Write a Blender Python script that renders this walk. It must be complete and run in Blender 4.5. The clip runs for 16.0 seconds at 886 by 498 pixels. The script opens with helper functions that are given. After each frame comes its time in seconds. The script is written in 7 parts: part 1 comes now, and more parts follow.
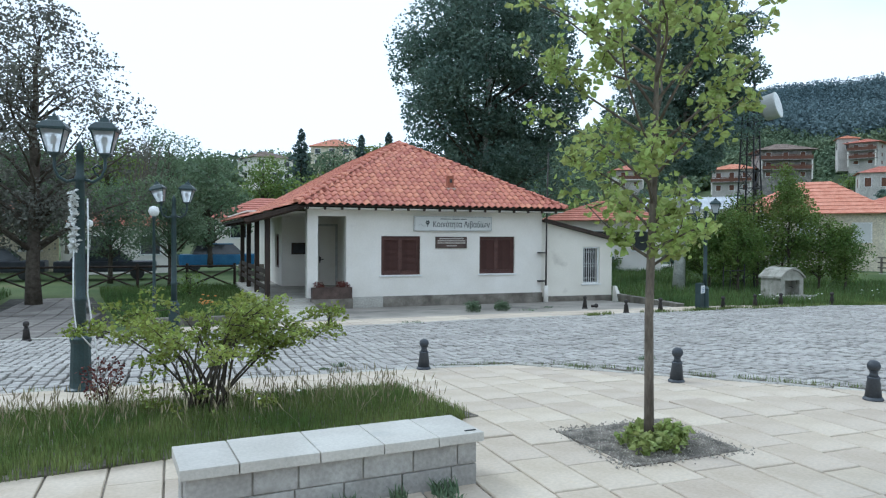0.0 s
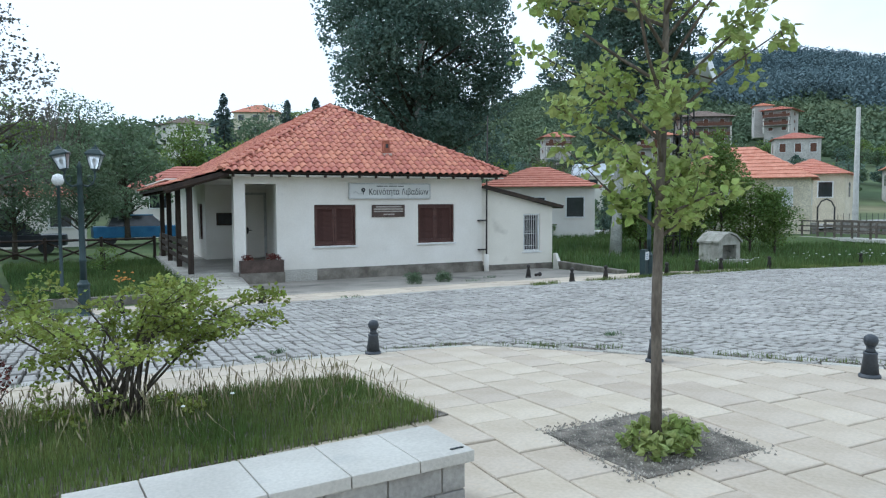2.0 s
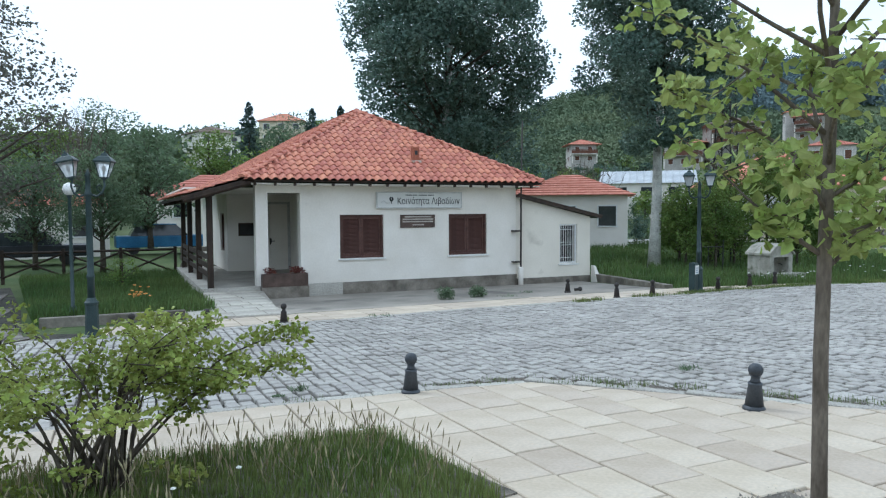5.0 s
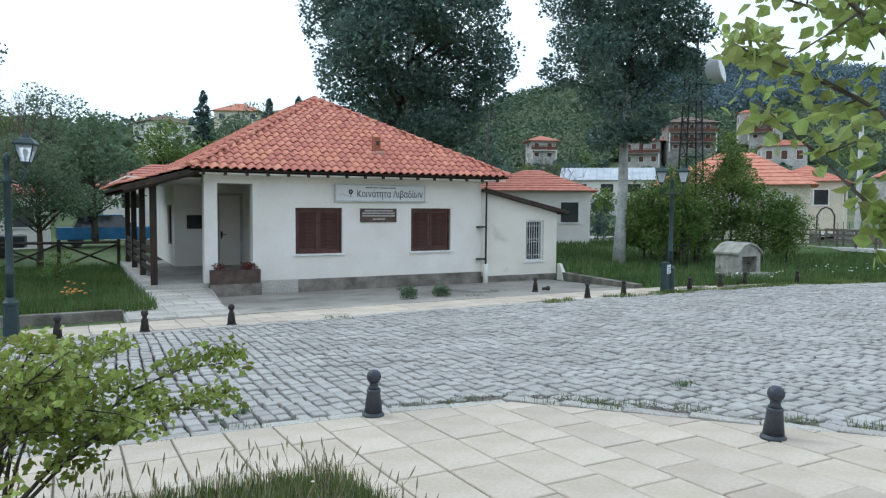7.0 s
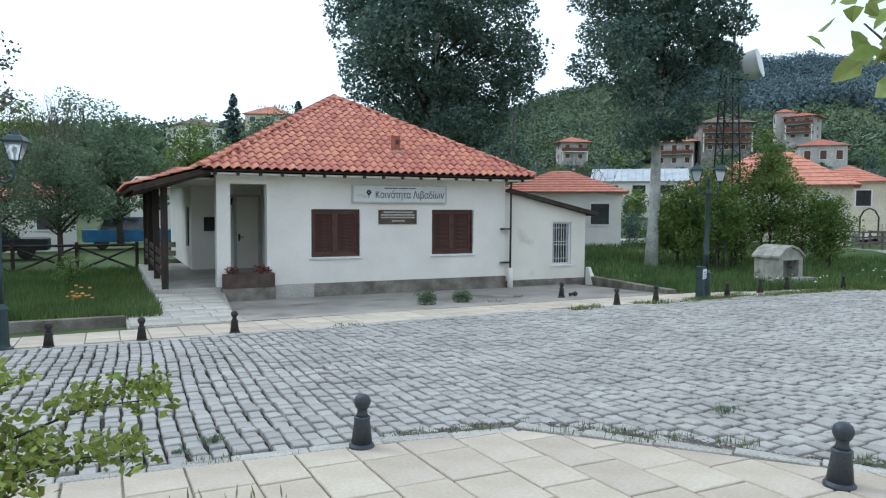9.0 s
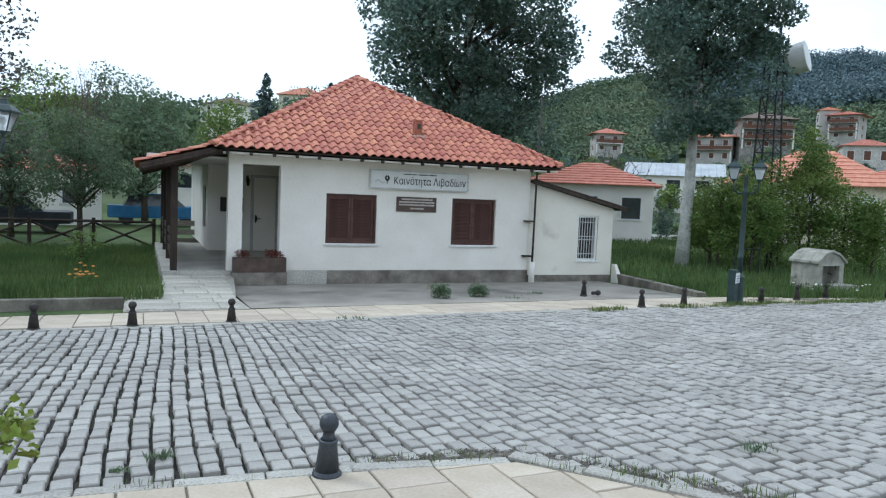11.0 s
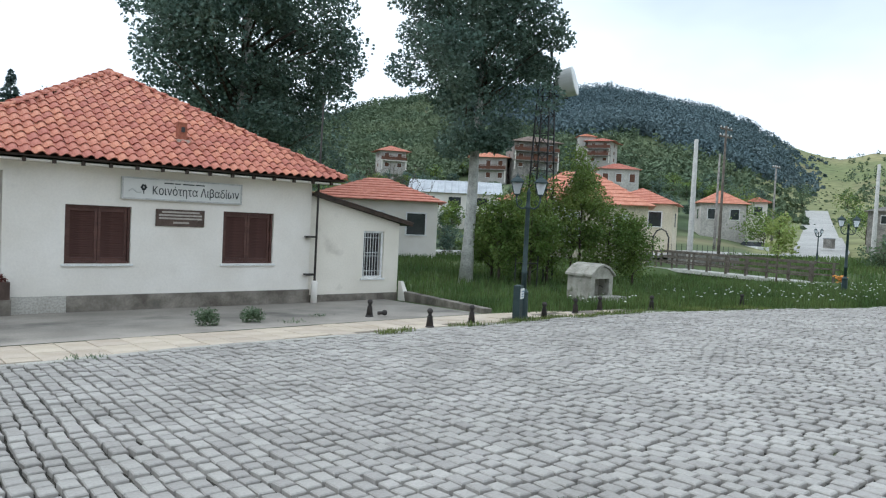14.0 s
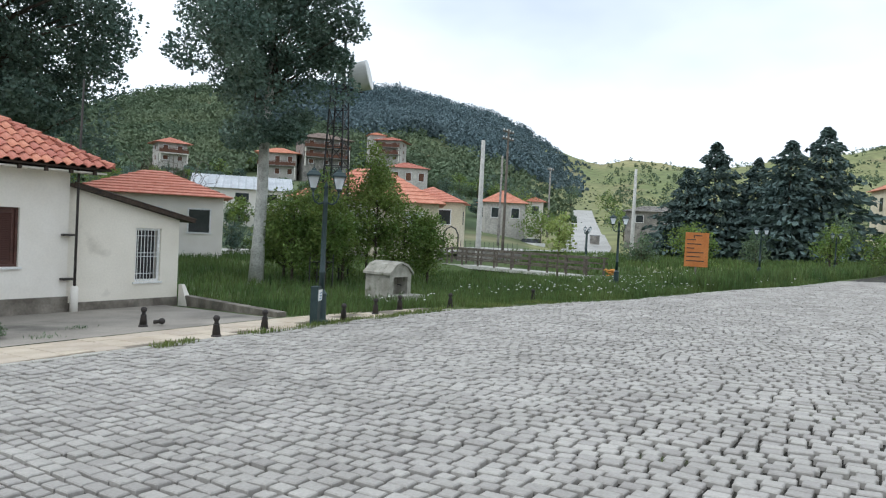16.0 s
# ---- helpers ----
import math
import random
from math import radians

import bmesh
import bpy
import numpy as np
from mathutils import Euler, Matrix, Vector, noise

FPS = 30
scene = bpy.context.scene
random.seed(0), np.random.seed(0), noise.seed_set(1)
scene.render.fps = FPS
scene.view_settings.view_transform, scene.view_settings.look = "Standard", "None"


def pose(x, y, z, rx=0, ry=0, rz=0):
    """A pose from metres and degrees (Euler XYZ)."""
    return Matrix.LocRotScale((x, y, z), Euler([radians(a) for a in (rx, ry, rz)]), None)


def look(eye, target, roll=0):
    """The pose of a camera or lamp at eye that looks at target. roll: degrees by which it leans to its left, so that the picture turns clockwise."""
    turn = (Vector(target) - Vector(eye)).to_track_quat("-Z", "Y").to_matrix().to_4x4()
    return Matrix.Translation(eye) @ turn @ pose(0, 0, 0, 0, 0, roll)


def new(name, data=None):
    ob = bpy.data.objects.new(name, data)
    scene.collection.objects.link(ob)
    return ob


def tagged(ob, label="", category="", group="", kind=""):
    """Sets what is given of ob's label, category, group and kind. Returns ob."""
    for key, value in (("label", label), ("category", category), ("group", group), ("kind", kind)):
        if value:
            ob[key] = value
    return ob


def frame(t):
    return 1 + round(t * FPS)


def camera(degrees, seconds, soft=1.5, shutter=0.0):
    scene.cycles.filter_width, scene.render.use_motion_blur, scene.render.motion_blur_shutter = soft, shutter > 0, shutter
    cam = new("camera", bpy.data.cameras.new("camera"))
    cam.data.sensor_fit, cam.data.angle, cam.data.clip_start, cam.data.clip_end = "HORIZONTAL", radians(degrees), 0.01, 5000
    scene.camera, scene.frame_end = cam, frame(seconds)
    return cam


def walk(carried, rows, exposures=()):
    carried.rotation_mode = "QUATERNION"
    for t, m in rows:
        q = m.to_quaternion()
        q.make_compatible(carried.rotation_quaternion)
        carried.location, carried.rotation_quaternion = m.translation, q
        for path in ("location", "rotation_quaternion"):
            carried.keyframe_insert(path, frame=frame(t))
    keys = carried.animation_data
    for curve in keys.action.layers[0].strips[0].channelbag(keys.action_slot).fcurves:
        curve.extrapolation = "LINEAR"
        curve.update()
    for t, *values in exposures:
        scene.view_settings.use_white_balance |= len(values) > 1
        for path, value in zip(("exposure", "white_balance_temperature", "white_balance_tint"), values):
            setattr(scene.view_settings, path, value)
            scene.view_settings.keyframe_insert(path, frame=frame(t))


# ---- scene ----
cam = camera(63.6, 16.0, soft=1.2)
PATH = [
    (0, (0.269, -0.449, 1.467), (0.979, 1.42, 1.43), 0.3),
    (0.5, (0.242, -0.241, 1.457), (0.941, 1.632, 1.399), 0.7),
    (1, (0.242, 0.048, 1.444), (1.024, 1.886, 1.342), -1.0),
    (1.5, (0.315, 0.29, 1.453), (1.153, 2.101, 1.327), -1.4),
    (2, (0.397, 0.504, 1.467), (1.286, 2.291, 1.34), -0.3),
    (2.5, (0.435, 0.701, 1.47), (1.352, 2.477, 1.384), -0.5),
    (3, (0.45, 0.855, 1.481), (1.407, 2.61, 1.405), -0.6),
    (3.5, (0.536, 1.066, 1.481), (1.483, 2.825, 1.385), 0.1),
    (4, (0.579, 1.199, 1.51), (1.505, 2.97, 1.431), 0.8),
    (4.2, (0.615, 1.269, 1.498), (1.478, 3.072, 1.421), 0.5),
    (6.3, (0.858, 2.228, 1.541), (1.681, 4.047, 1.421), -0.6),
    (6.5, (0.923, 2.31, 1.521), (1.799, 4.105, 1.431), -0.6),
    (7, (0.989, 2.485, 1.506), (1.923, 4.25, 1.387), 0.4),
    (7.5, (1.168, 2.638, 1.492), (2.123, 4.392, 1.388), 1.2),
    (8, (1.277, 2.811, 1.481), (2.136, 4.612, 1.339), 0.7),
    (8.5, (1.378, 2.968, 1.5), (2.232, 4.774, 1.414), 0.7),
    (9, (1.537, 3.08, 1.479), (2.395, 4.883, 1.366), 0.3),
    (9.2, (1.631, 3.146, 1.48), (2.48, 4.954, 1.375), 1.1),
    (11.3, (2.14, 3.66, 1.53), (2.914, 5.497, 1.375), 2.7),
    (11.5, (2.2, 3.687, 1.518), (2.99, 5.518, 1.37), 3.5),
    (12, (2.284, 3.807, 1.511), (3.086, 5.633, 1.354), 2.3),
    (12.5, (2.431, 3.99, 1.563), (3.402, 5.736, 1.464), 1.0),
    (13, (2.506, 4.159, 1.534), (3.607, 5.825, 1.42), 0.8),
    (13.5, (2.639, 4.34, 1.527), (3.854, 5.929, 1.468), 2.2),
    (14, (2.753, 4.577, 1.488), (4.038, 6.108, 1.408), 2.8),
    (14.5, (2.91, 4.847, 1.476), (4.319, 6.264, 1.403), 0.9),
    (15, (2.959, 4.904, 1.477), (4.458, 6.224, 1.387), 0.9),
    (15.5, (3.159, 5.101, 1.475), (4.733, 6.334, 1.423), 1.9),
    (16, (3.306, 5.277, 1.457), (4.976, 6.376, 1.4), 2.9),
]
walk(cam, [(t, look(eye, target, roll)) for t, eye, target, roll in PATH], [(0, 0.0, 5230, 4), (9, 0.0, 5340, 5), (12.5, 0.0, 5400, 5), (14.5, 0.0, 5720, 7), (16, 0.0, 5820, 8)])


# ---- world, sun and exposure ----
SUN_AZ, SUN_EL = -36.0, 46.0          # azimuth from +y towards +x, elevation, degrees
world = bpy.data.worlds.new("sky_world")
scene.world = world
world.use_nodes = True
wt = world.node_tree
wt.nodes.clear()
w_out = wt.nodes.new("ShaderNodeOutputWorld")
w_bg = wt.nodes.new("ShaderNodeBackground")
w_sky = wt.nodes.new("ShaderNodeTexSky")
w_sky.sky_type, w_sky.sun_disc = "NISHITA", False
w_sky.sun_elevation, w_sky.sun_rotation = radians(SUN_EL), radians(SUN_AZ)
w_sky.air_density, w_sky.dust_density, w_sky.ozone_density = 1.0, 2.0, 1.0
w_co = wt.nodes.new("ShaderNodeTexCoord")
w_map = wt.nodes.new("ShaderNodeMapping")
w_map.inputs["Scale"].default_value = (1.0, 1.0, 2.2)
w_noise = wt.nodes.new("ShaderNodeTexNoise")
w_noise.inputs["Scale"].default_value, w_noise.inputs["Detail"].default_value = 1.3, 5.0
w_ramp = wt.nodes.new("ShaderNodeValToRGB")
w_ramp.color_ramp.elements[0].color = (0.44, 0.44, 0.44, 1)
w_ramp.color_ramp.elements[0].position, w_ramp.color_ramp.elements[1].position = 0.18, 0.50
w_mix = wt.nodes.new("ShaderNodeMix")
w_mix.data_type = "RGBA"
w_mix.inputs[7].default_value = (9.8, 10.0, 10.2, 1.0)      # thin bright cloud
wt.links.new(w_co.outputs["Generated"], w_map.inputs["Vector"])
wt.links.new(w_map.outputs["Vector"], w_noise.inputs["Vector"])
wt.links.new(w_noise.outputs["Fac"], w_ramp.inputs["Fac"])
wt.links.new(w_ramp.outputs["Color"], w_mix.inputs[0])
wt.links.new(w_sky.outputs["Color"], w_mix.inputs[6])
wt.links.new(w_mix.outputs[2], w_bg.inputs["Color"])
w_bg.inputs["Strength"].default_value = 0.12
wt.links.new(w_bg.outputs["Background"], w_out.inputs["Surface"])

sun_data = bpy.data.lights.new("sun", "SUN")
sun_data.energy, sun_data.angle, sun_data.color = 1.2, radians(14), (1.0, 0.955, 0.88)
sun = new("sun", sun_data)
sun.matrix_world = look((0, 0, 30), (-30 * math.sin(radians(SUN_AZ)) * math.cos(radians(SUN_EL)),
                                     -30 * math.cos(radians(SUN_AZ)) * math.cos(radians(SUN_EL)),
                                     30 - 30 * math.sin(radians(SUN_EL))))


# ---- materials ----
def material(name, c1, c2, scale=3.0, rough=0.85, bump=0.2, fine=60.0, metal=0.0, vary=0.0, island=0.0, spots=None,
             spec=0.3, stretch=(1, 1, 1), dist=0.01, translucent=0.0, fine_amount=0.25):
    """Two-scale procedural surface: broad mottling from c1 to c2, fine grain, optional spots (colour, scale, threshold)."""
    m = bpy.data.materials.new(name)
    m.use_nodes = True
    nt = m.node_tree
    nodes, link = nt.nodes, nt.links.new
    b = nodes["Principled BSDF"]
    co = nodes.new("ShaderNodeTexCoord")
    mp = nodes.new("ShaderNodeMapping")
    mp.inputs["Scale"].default_value = stretch
    link(co.outputs["Object"], mp.inputs["Vector"])
    n1 = nodes.new("ShaderNodeTexNoise")
    n1.inputs["Scale"].default_value, n1.inputs["Detail"].default_value = scale, 6.0
    n2 = nodes.new("ShaderNodeTexNoise")
    n2.inputs["Scale"].default_value, n2.inputs["Detail"].default_value = fine, 4.0
    link(mp.outputs["Vector"], n1.inputs["Vector"])
    link(mp.outputs["Vector"], n2.inputs["Vector"])
    r = nodes.new("ShaderNodeValToRGB")
    r.color_ramp.elements[0].position, r.color_ramp.elements[1].position = 0.35, 0.66
    r.color_ramp.elements[0].color, r.color_ramp.elements[1].color = (*c1, 1), (*c2, 1)
    link(n1.outputs["Fac"], r.inputs["Fac"])
    col = r.outputs["Color"]
    if spots:
        sc, scale_s, thr = spots
        n3 = nodes.new("ShaderNodeTexNoise")
        n3.inputs["Scale"].default_value, n3.inputs["Detail"].default_value = scale_s, 8.0
        link(co.outputs["Object"], n3.inputs["Vector"])
        mr = nodes.new("ShaderNodeMapRange")
        mr.inputs["From Min"].default_value, mr.inputs["From Max"].default_value = thr, thr + 0.12
        link(n3.outputs["Fac"], mr.inputs["Value"])
        mx = nodes.new("ShaderNodeMix")
        mx.data_type = "RGBA"
        mx.inputs[7].default_value = (*sc, 1)
        link(mr.outputs["Result"], mx.inputs[0])
        link(col, mx.inputs[6])
        col = mx.outputs[2]
    hsv = nodes.new("ShaderNodeHueSaturation")
    link(col, hsv.inputs["Color"])
    val = nodes.new("ShaderNodeMapRange")
    val.inputs["To Min"].default_value, val.inputs["To Max"].default_value = 1 - fine_amount, 1 + fine_amount
    val.inputs["From Min"].default_value, val.inputs["From Max"].default_value = 0.3, 0.7
    link(n2.outputs["Fac"], val.inputs["Value"])
    v = val.outputs["Result"]
    for amount, kind in ((vary, "object"), (island, "island")):
        if amount:
            if kind == "object":
                src = nodes.new("ShaderNodeObjectInfo").outputs["Random"]
            else:
                src = nodes.new("ShaderNodeNewGeometry").outputs["Random Per Island"]
            rr = nodes.new("ShaderNodeMapRange")
            rr.inputs["To Min"].default_value, rr.inputs["To Max"].default_value = 1 - amount, 1 + amount
            link(src, rr.inputs["Value"])
            mu = nodes.new("ShaderNodeMath")
            mu.operation = "MULTIPLY"
            link(v, mu.inputs[0])
            link(rr.outputs["Result"], mu.inputs[1])
            v = mu.outputs[0]
            hr = nodes.new("ShaderNodeMapRange")
            hr.inputs["To Min"].default_value, hr.inputs["To Max"].default_value = 0.5 - amount * 0.05, 0.5 + amount * 0.05
            link(src, hr.inputs["Value"])
            link(hr.outputs["Result"], hsv.inputs["Hue"])
    link(v, hsv.inputs["Value"])
    link(hsv.outputs["Color"], b.inputs["Base Color"])
    b.inputs["Roughness"].default_value, b.inputs["Metallic"].default_value = rough, metal
    b.inputs["Specular IOR Level"].default_value = spec
    if bump:
        bp = nodes.new("ShaderNodeBump")
        bp.inputs["Strength"].default_value, bp.inputs["Distance"].default_value = bump, dist
        link(n2.outputs["Fac"], bp.inputs["Height"])
        link(bp.outputs["Normal"], b.inputs["Normal"])
    if translucent:
        tr = nodes.new("ShaderNodeBsdfTranslucent")
        link(hsv.outputs["Color"], tr.inputs["Color"])
        ms = nodes.new("ShaderNodeMixShader")
        ms.inputs["Fac"].default_value = translucent
        link(b.outputs["BSDF"], ms.inputs[1])
        link(tr.outputs["BSDF"], ms.inputs[2])
        link(ms.outputs["Shader"], nodes["Material Output"].inputs["Surface"])
    return m


M_GRASS_GROUND = material("meadow_ground", (0.05, 0.082, 0.022), (0.095, 0.125, 0.04), 0.35, 0.95, 0.5, 9.0, spots=((0.17, 0.15, 0.07), 0.12, 0.58))
M_SOIL = material("joint_soil", (0.025, 0.023, 0.019), (0.065, 0.06, 0.048), 4.0, 0.95, 0.5, 80.0, spots=((0.10, 0.12, 0.05), 1.1, 0.6))
M_JOINT = material("sandy_joint", (0.15, 0.13, 0.10), (0.25, 0.22, 0.175), 3.0, 0.95, 0.4, 80.0, spots=((0.10, 0.11, 0.05), 1.3, 0.62))
M_PITSOIL = material("dry_pit_soil", (0.10, 0.09, 0.075), (0.26, 0.23, 0.19), 8.0, 0.97, 1.0, 90.0, dist=0.02)
M_COBBLE = material("granite_cobble", (0.315, 0.297, 0.268), (0.41, 0.387, 0.353), 1.2, 0.72, 0.5, 40.0, vary=0.12, dist=0.006, fine_amount=0.1)
M_COBBLE_J = material("granite_cobble_field", (0.315, 0.297, 0.268), (0.41, 0.387, 0.353), 1.2, 0.72, 0.5, 40.0, island=0.12, dist=0.006, fine_amount=0.1)
M_SLAB = material("limestone_slab", (0.45, 0.375, 0.283), (0.54, 0.466, 0.374), 2.2, 0.75, 0.25, 40.0, vary=0.09, spots=((0.52, 0.40, 0.26), 2.6, 0.64), dist=0.004, fine_amount=0.08)
M_SLAB_J = material("limestone_slab_field", (0.45, 0.375, 0.283), (0.54, 0.466, 0.374), 2.2, 0.75, 0.25, 40.0, island=0.09, spots=((0.52, 0.40, 0.26), 2.6, 0.64), dist=0.004, fine_amount=0.08)
M_KERB = material("kerb_stone", (0.34, 0.32, 0.28), (0.46, 0.44, 0.39), 3.0, 0.85, 0.4, 50.0, vary=0.12)
M_CONCRETE = material("old_concrete", (0.23, 0.21, 0.18), (0.35, 0.32, 0.275), 0.8, 0.9, 0.5, 35.0, fine_amount=0.12, spots=((0.15, 0.14, 0.12), 0.7, 0.56))
M_FLAG = material("flagstone_path", (0.36, 0.335, 0.285), (0.48, 0.45, 0.39), 1.6, 0.85, 0.4, 30.0, vary=0.12)
M_PATH = material("dull_park_flags", (0.135, 0.12, 0.105), (0.225, 0.205, 0.18), 1.6, 0.9, 0.5, 30.0, vary=0.14, island=0.0)
M_PATH_J = material("dull_park_flag_field", (0.135, 0.12, 0.105), (0.225, 0.205, 0.18), 1.6, 0.9, 0.5, 30.0, island=0.14)
M_WHITE = material("white_render", (0.73, 0.69, 0.615), (0.81, 0.775, 0.71), 0.9, 0.9, 0.25, 26.0, fine_amount=0.03, spots=((0.64, 0.61, 0.55), 1.3, 0.68))
M_PLINTH = material("stained_plinth", (0.12, 0.105, 0.085), (0.27, 0.245, 0.205), 2.6, 0.92, 0.7, 24.0, fine_amount=0.12, spots=((0.13, 0.12, 0.10), 2.0, 0.58))
M_TILE = material("terracotta_tile", (0.47, 0.175, 0.115), (0.58, 0.26, 0.185), 3.0, 0.8, 0.3, 45.0, vary=0.16, spots=((0.33, 0.13, 0.08), 4.0, 0.66))
M_TILE_J = material("terracotta_tile_field", (0.47, 0.175, 0.115), (0.58, 0.26, 0.185), 3.0, 0.8, 0.3, 45.0, island=0.16, spots=((0.33, 0.13, 0.08), 4.0, 0.66))
M_VENT = material("dark_clay_vent", (0.25, 0.085, 0.05), (0.33, 0.12, 0.075), 5.0, 0.85, 0.3, 40.0)
M_PEBBLE = material("pale_soil_pebble", (0.20, 0.18, 0.15), (0.36, 0.33, 0.28), 8.0, 0.9, 0.2, island=0.3)
M_MORTAR = material("roof_mortar", (0.40, 0.30, 0.24), (0.52, 0.42, 0.35), 6.0, 0.95, 0.5, 40.0)
M_DARKWOOD = material("dark_stained_timber", (0.022, 0.015, 0.011), (0.055, 0.036, 0.025), 6.0, 0.6, 0.4, 30.0, stretch=(1, 1, 0.15))
M_SHUTTER = material("brown_shutter", (0.072, 0.035, 0.028), (0.112, 0.054, 0.042), 6.0, 0.5, 0.25, 40.0, stretch=(0.2, 1, 1))
M_PLANKS = material("weathered_timber", (0.16, 0.14, 0.115), (0.28, 0.25, 0.21), 4.0, 0.85, 0.5, 40.0, stretch=(0.2, 0.2, 1))
M_IRON = material("dark_green_cast_iron", (0.014, 0.032, 0.034), (0.028, 0.052, 0.052), 6.0, 0.45, 0.2, 60.0, spec=0.5)
M_BOLLARD = material("painted_bollard_iron", (0.030, 0.036, 0.045), (0.055, 0.062, 0.072), 5.0, 0.5, 0.25, 70.0, spots=((0.10, 0.085, 0.07), 7.0, 0.66), spec=0.5)
M_RUST = material("brown_bollard_iron", (0.030, 0.027, 0.025), (0.06, 0.05, 0.045), 6.0, 0.65, 0.3, 60.0)
M_BLACK = material("black_metal", (0.012, 0.012, 0.013), (0.03, 0.03, 0.032), 5.0, 0.5, 0.1, 60.0, spec=0.5)
M_GREYMETAL = material("galvanised_metal", (0.24, 0.25, 0.26), (0.36, 0.37, 0.38), 4.0, 0.5, 0.2, 40.0, metal=0.4)
M_SIGN = material("pale_sign_panel", (0.60, 0.60, 0.57), (0.67, 0.67, 0.64), 2.0, 0.55, 0.0, 40.0, fine_amount=0.03)
M_SIGNEDGE = material("sign_edge", (0.42, 0.42, 0.40), (0.52, 0.52, 0.50), 4.0, 0.5, 0.1, 40.0)
M_INK = material("dark_lettering", (0.03, 0.035, 0.035), (0.05, 0.055, 0.055), 8.0, 0.6, 0.0)
M_PLAQUE = material("brown_plaque", (0.06, 0.04, 0.032), (0.11, 0.075, 0.06), 5.0, 0.5, 0.15, 50.0)
M_PLAQUEBAR = material("plaque_bars", (0.36, 0.32, 0.28), (0.46, 0.42, 0.37), 9.0, 0.6, 0.0)
M_BARS = material("white_painted_bars", (0.68, 0.68, 0.66), (0.78, 0.78, 0.76), 6.0, 0.5, 0.1)
M_BENCHSLAB = material("pale_bench_slab", (0.43, 0.405, 0.36), (0.51, 0.485, 0.435), 2.5, 0.75, 0.3, 60.0, fine_amount=0.08, vary=0.05, spots=((0.40, 0.39, 0.36), 3.0, 0.65))
M_BLOCK = material("bench_stone_block", (0.29, 0.275, 0.25), (0.40, 0.385, 0.355), 4.0, 0.88, 0.6, 40.0, fine_amount=0.14, vary=0.10, spots=((0.26, 0.25, 0.22), 5.0, 0.62))
M_FOUNTAIN = material("mossy_fountain_stone", (0.25, 0.24, 0.20), (0.40, 0.385, 0.33), 4.0, 0.9, 0.6, 40.0, fine_amount=0.12, spots=((0.13, 0.14, 0.09), 5.0, 0.58))
M_FENCEWOOD = material("old_bridge_timber", (0.085, 0.07, 0.056), (0.16, 0.14, 0.115), 4.0, 0.85, 0.4, 30.0)
M_BARK = material("smooth_bark", (0.085, 0.07, 0.055), (0.17, 0.145, 0.115), 12.0, 0.9, 0.5, 70.0, stretch=(1, 1, 0.3))
M_PALEBARK = material("pale_poplar_bark", (0.34, 0.34, 0.31), (0.52, 0.52, 0.48), 3.0, 0.85, 0.5, 20.0, spots=((0.06, 0.055, 0.05), 3.6, 0.60))
M_TWIG = material("dark_twig", (0.05, 0.04, 0.03), (0.10, 0.085, 0.065), 10.0, 0.9, 0.3)
M_LEAF_LIME = material("fresh_lime_leaf", (0.25, 0.32, 0.08), (0.40, 0.46, 0.16), 2.0, 0.5, 0.0, 20.0, island=0.28, translucent=0.42)
M_LEAF_BUSH = material("bush_leaf", (0.18, 0.225, 0.04), (0.33, 0.37, 0.09), 2.4, 0.5, 0.0, 20.0, island=0.3, translucent=0.35)
# leaf colour raised and blued, so aerial haze is part of it
M_LEAF_DARK = material("dark_hazed_poplar_leaf", (0.085, 0.138, 0.11), (0.155, 0.215, 0.16), 0.6, 0.5, 0.0, 8.0, island=0.35, translucent=0.35)
M_LEAF_MID = material("green_shrub_leaf", (0.11, 0.175, 0.042), (0.225, 0.29, 0.072), 0.7, 0.55, 0.0, 8.0, island=0.3, translucent=0.3)
M_LEAF_BLUE = material("conifer_needles", (0.055, 0.088, 0.082), (0.10, 0.14, 0.12), 0.5, 0.7, 0.0, 8.0, island=0.3)
M_LEAF_DUSK = material("dull_broadleaf", (0.10, 0.15, 0.085), (0.175, 0.23, 0.125), 0.5, 0.6, 0.0, 8.0, island=0.25, translucent=0.35)
M_LEAF_WALNUT = material("dull_reddish_leaf", (0.115, 0.115, 0.095), (0.19, 0.19, 0.15), 0.5, 0.6, 0.0, 8.0, island=0.25, translucent=0.3)
M_HOSTA = material("bright_ground_leaf", (0.22, 0.28, 0.075), (0.36, 0.40, 0.14), 6.0, 0.5, 0.0, 30.0, island=0.2, translucent=0.35)
M_GRASS = material("grass_blade", (0.095, 0.145, 0.035), (0.19, 0.225, 0.07), 1.5, 0.6, 0.0, 20.0, island=0.3, translucent=0.3)
M_MEADOW = material("meadow_blade", (0.068, 0.117, 0.033), (0.135, 0.185, 0.056), 0.5, 0.6, 0.0, 10.0, island=0.3, translucent=0.3)
M_SEED = material("dry_seed_stalk", (0.24, 0.20, 0.11), (0.36, 0.31, 0.19), 5.0, 0.8, 0.0, island=0.2)
M_FLOWER = material("white_flower", (0.66, 0.66, 0.58), (0.76, 0.76, 0.70), 5.0, 0.7, 0.0)
M_ORANGE = material("orange_flower", (0.50, 0.21, 0.04), (0.60, 0.28, 0.06), 5.0, 0.7, 0.0)
M_REDFLOWER = material("dull_red_foliage", (0.10, 0.030, 0.028), (0.17, 0.055, 0.04), 9.0, 0.7, 0.0, island=0.3)
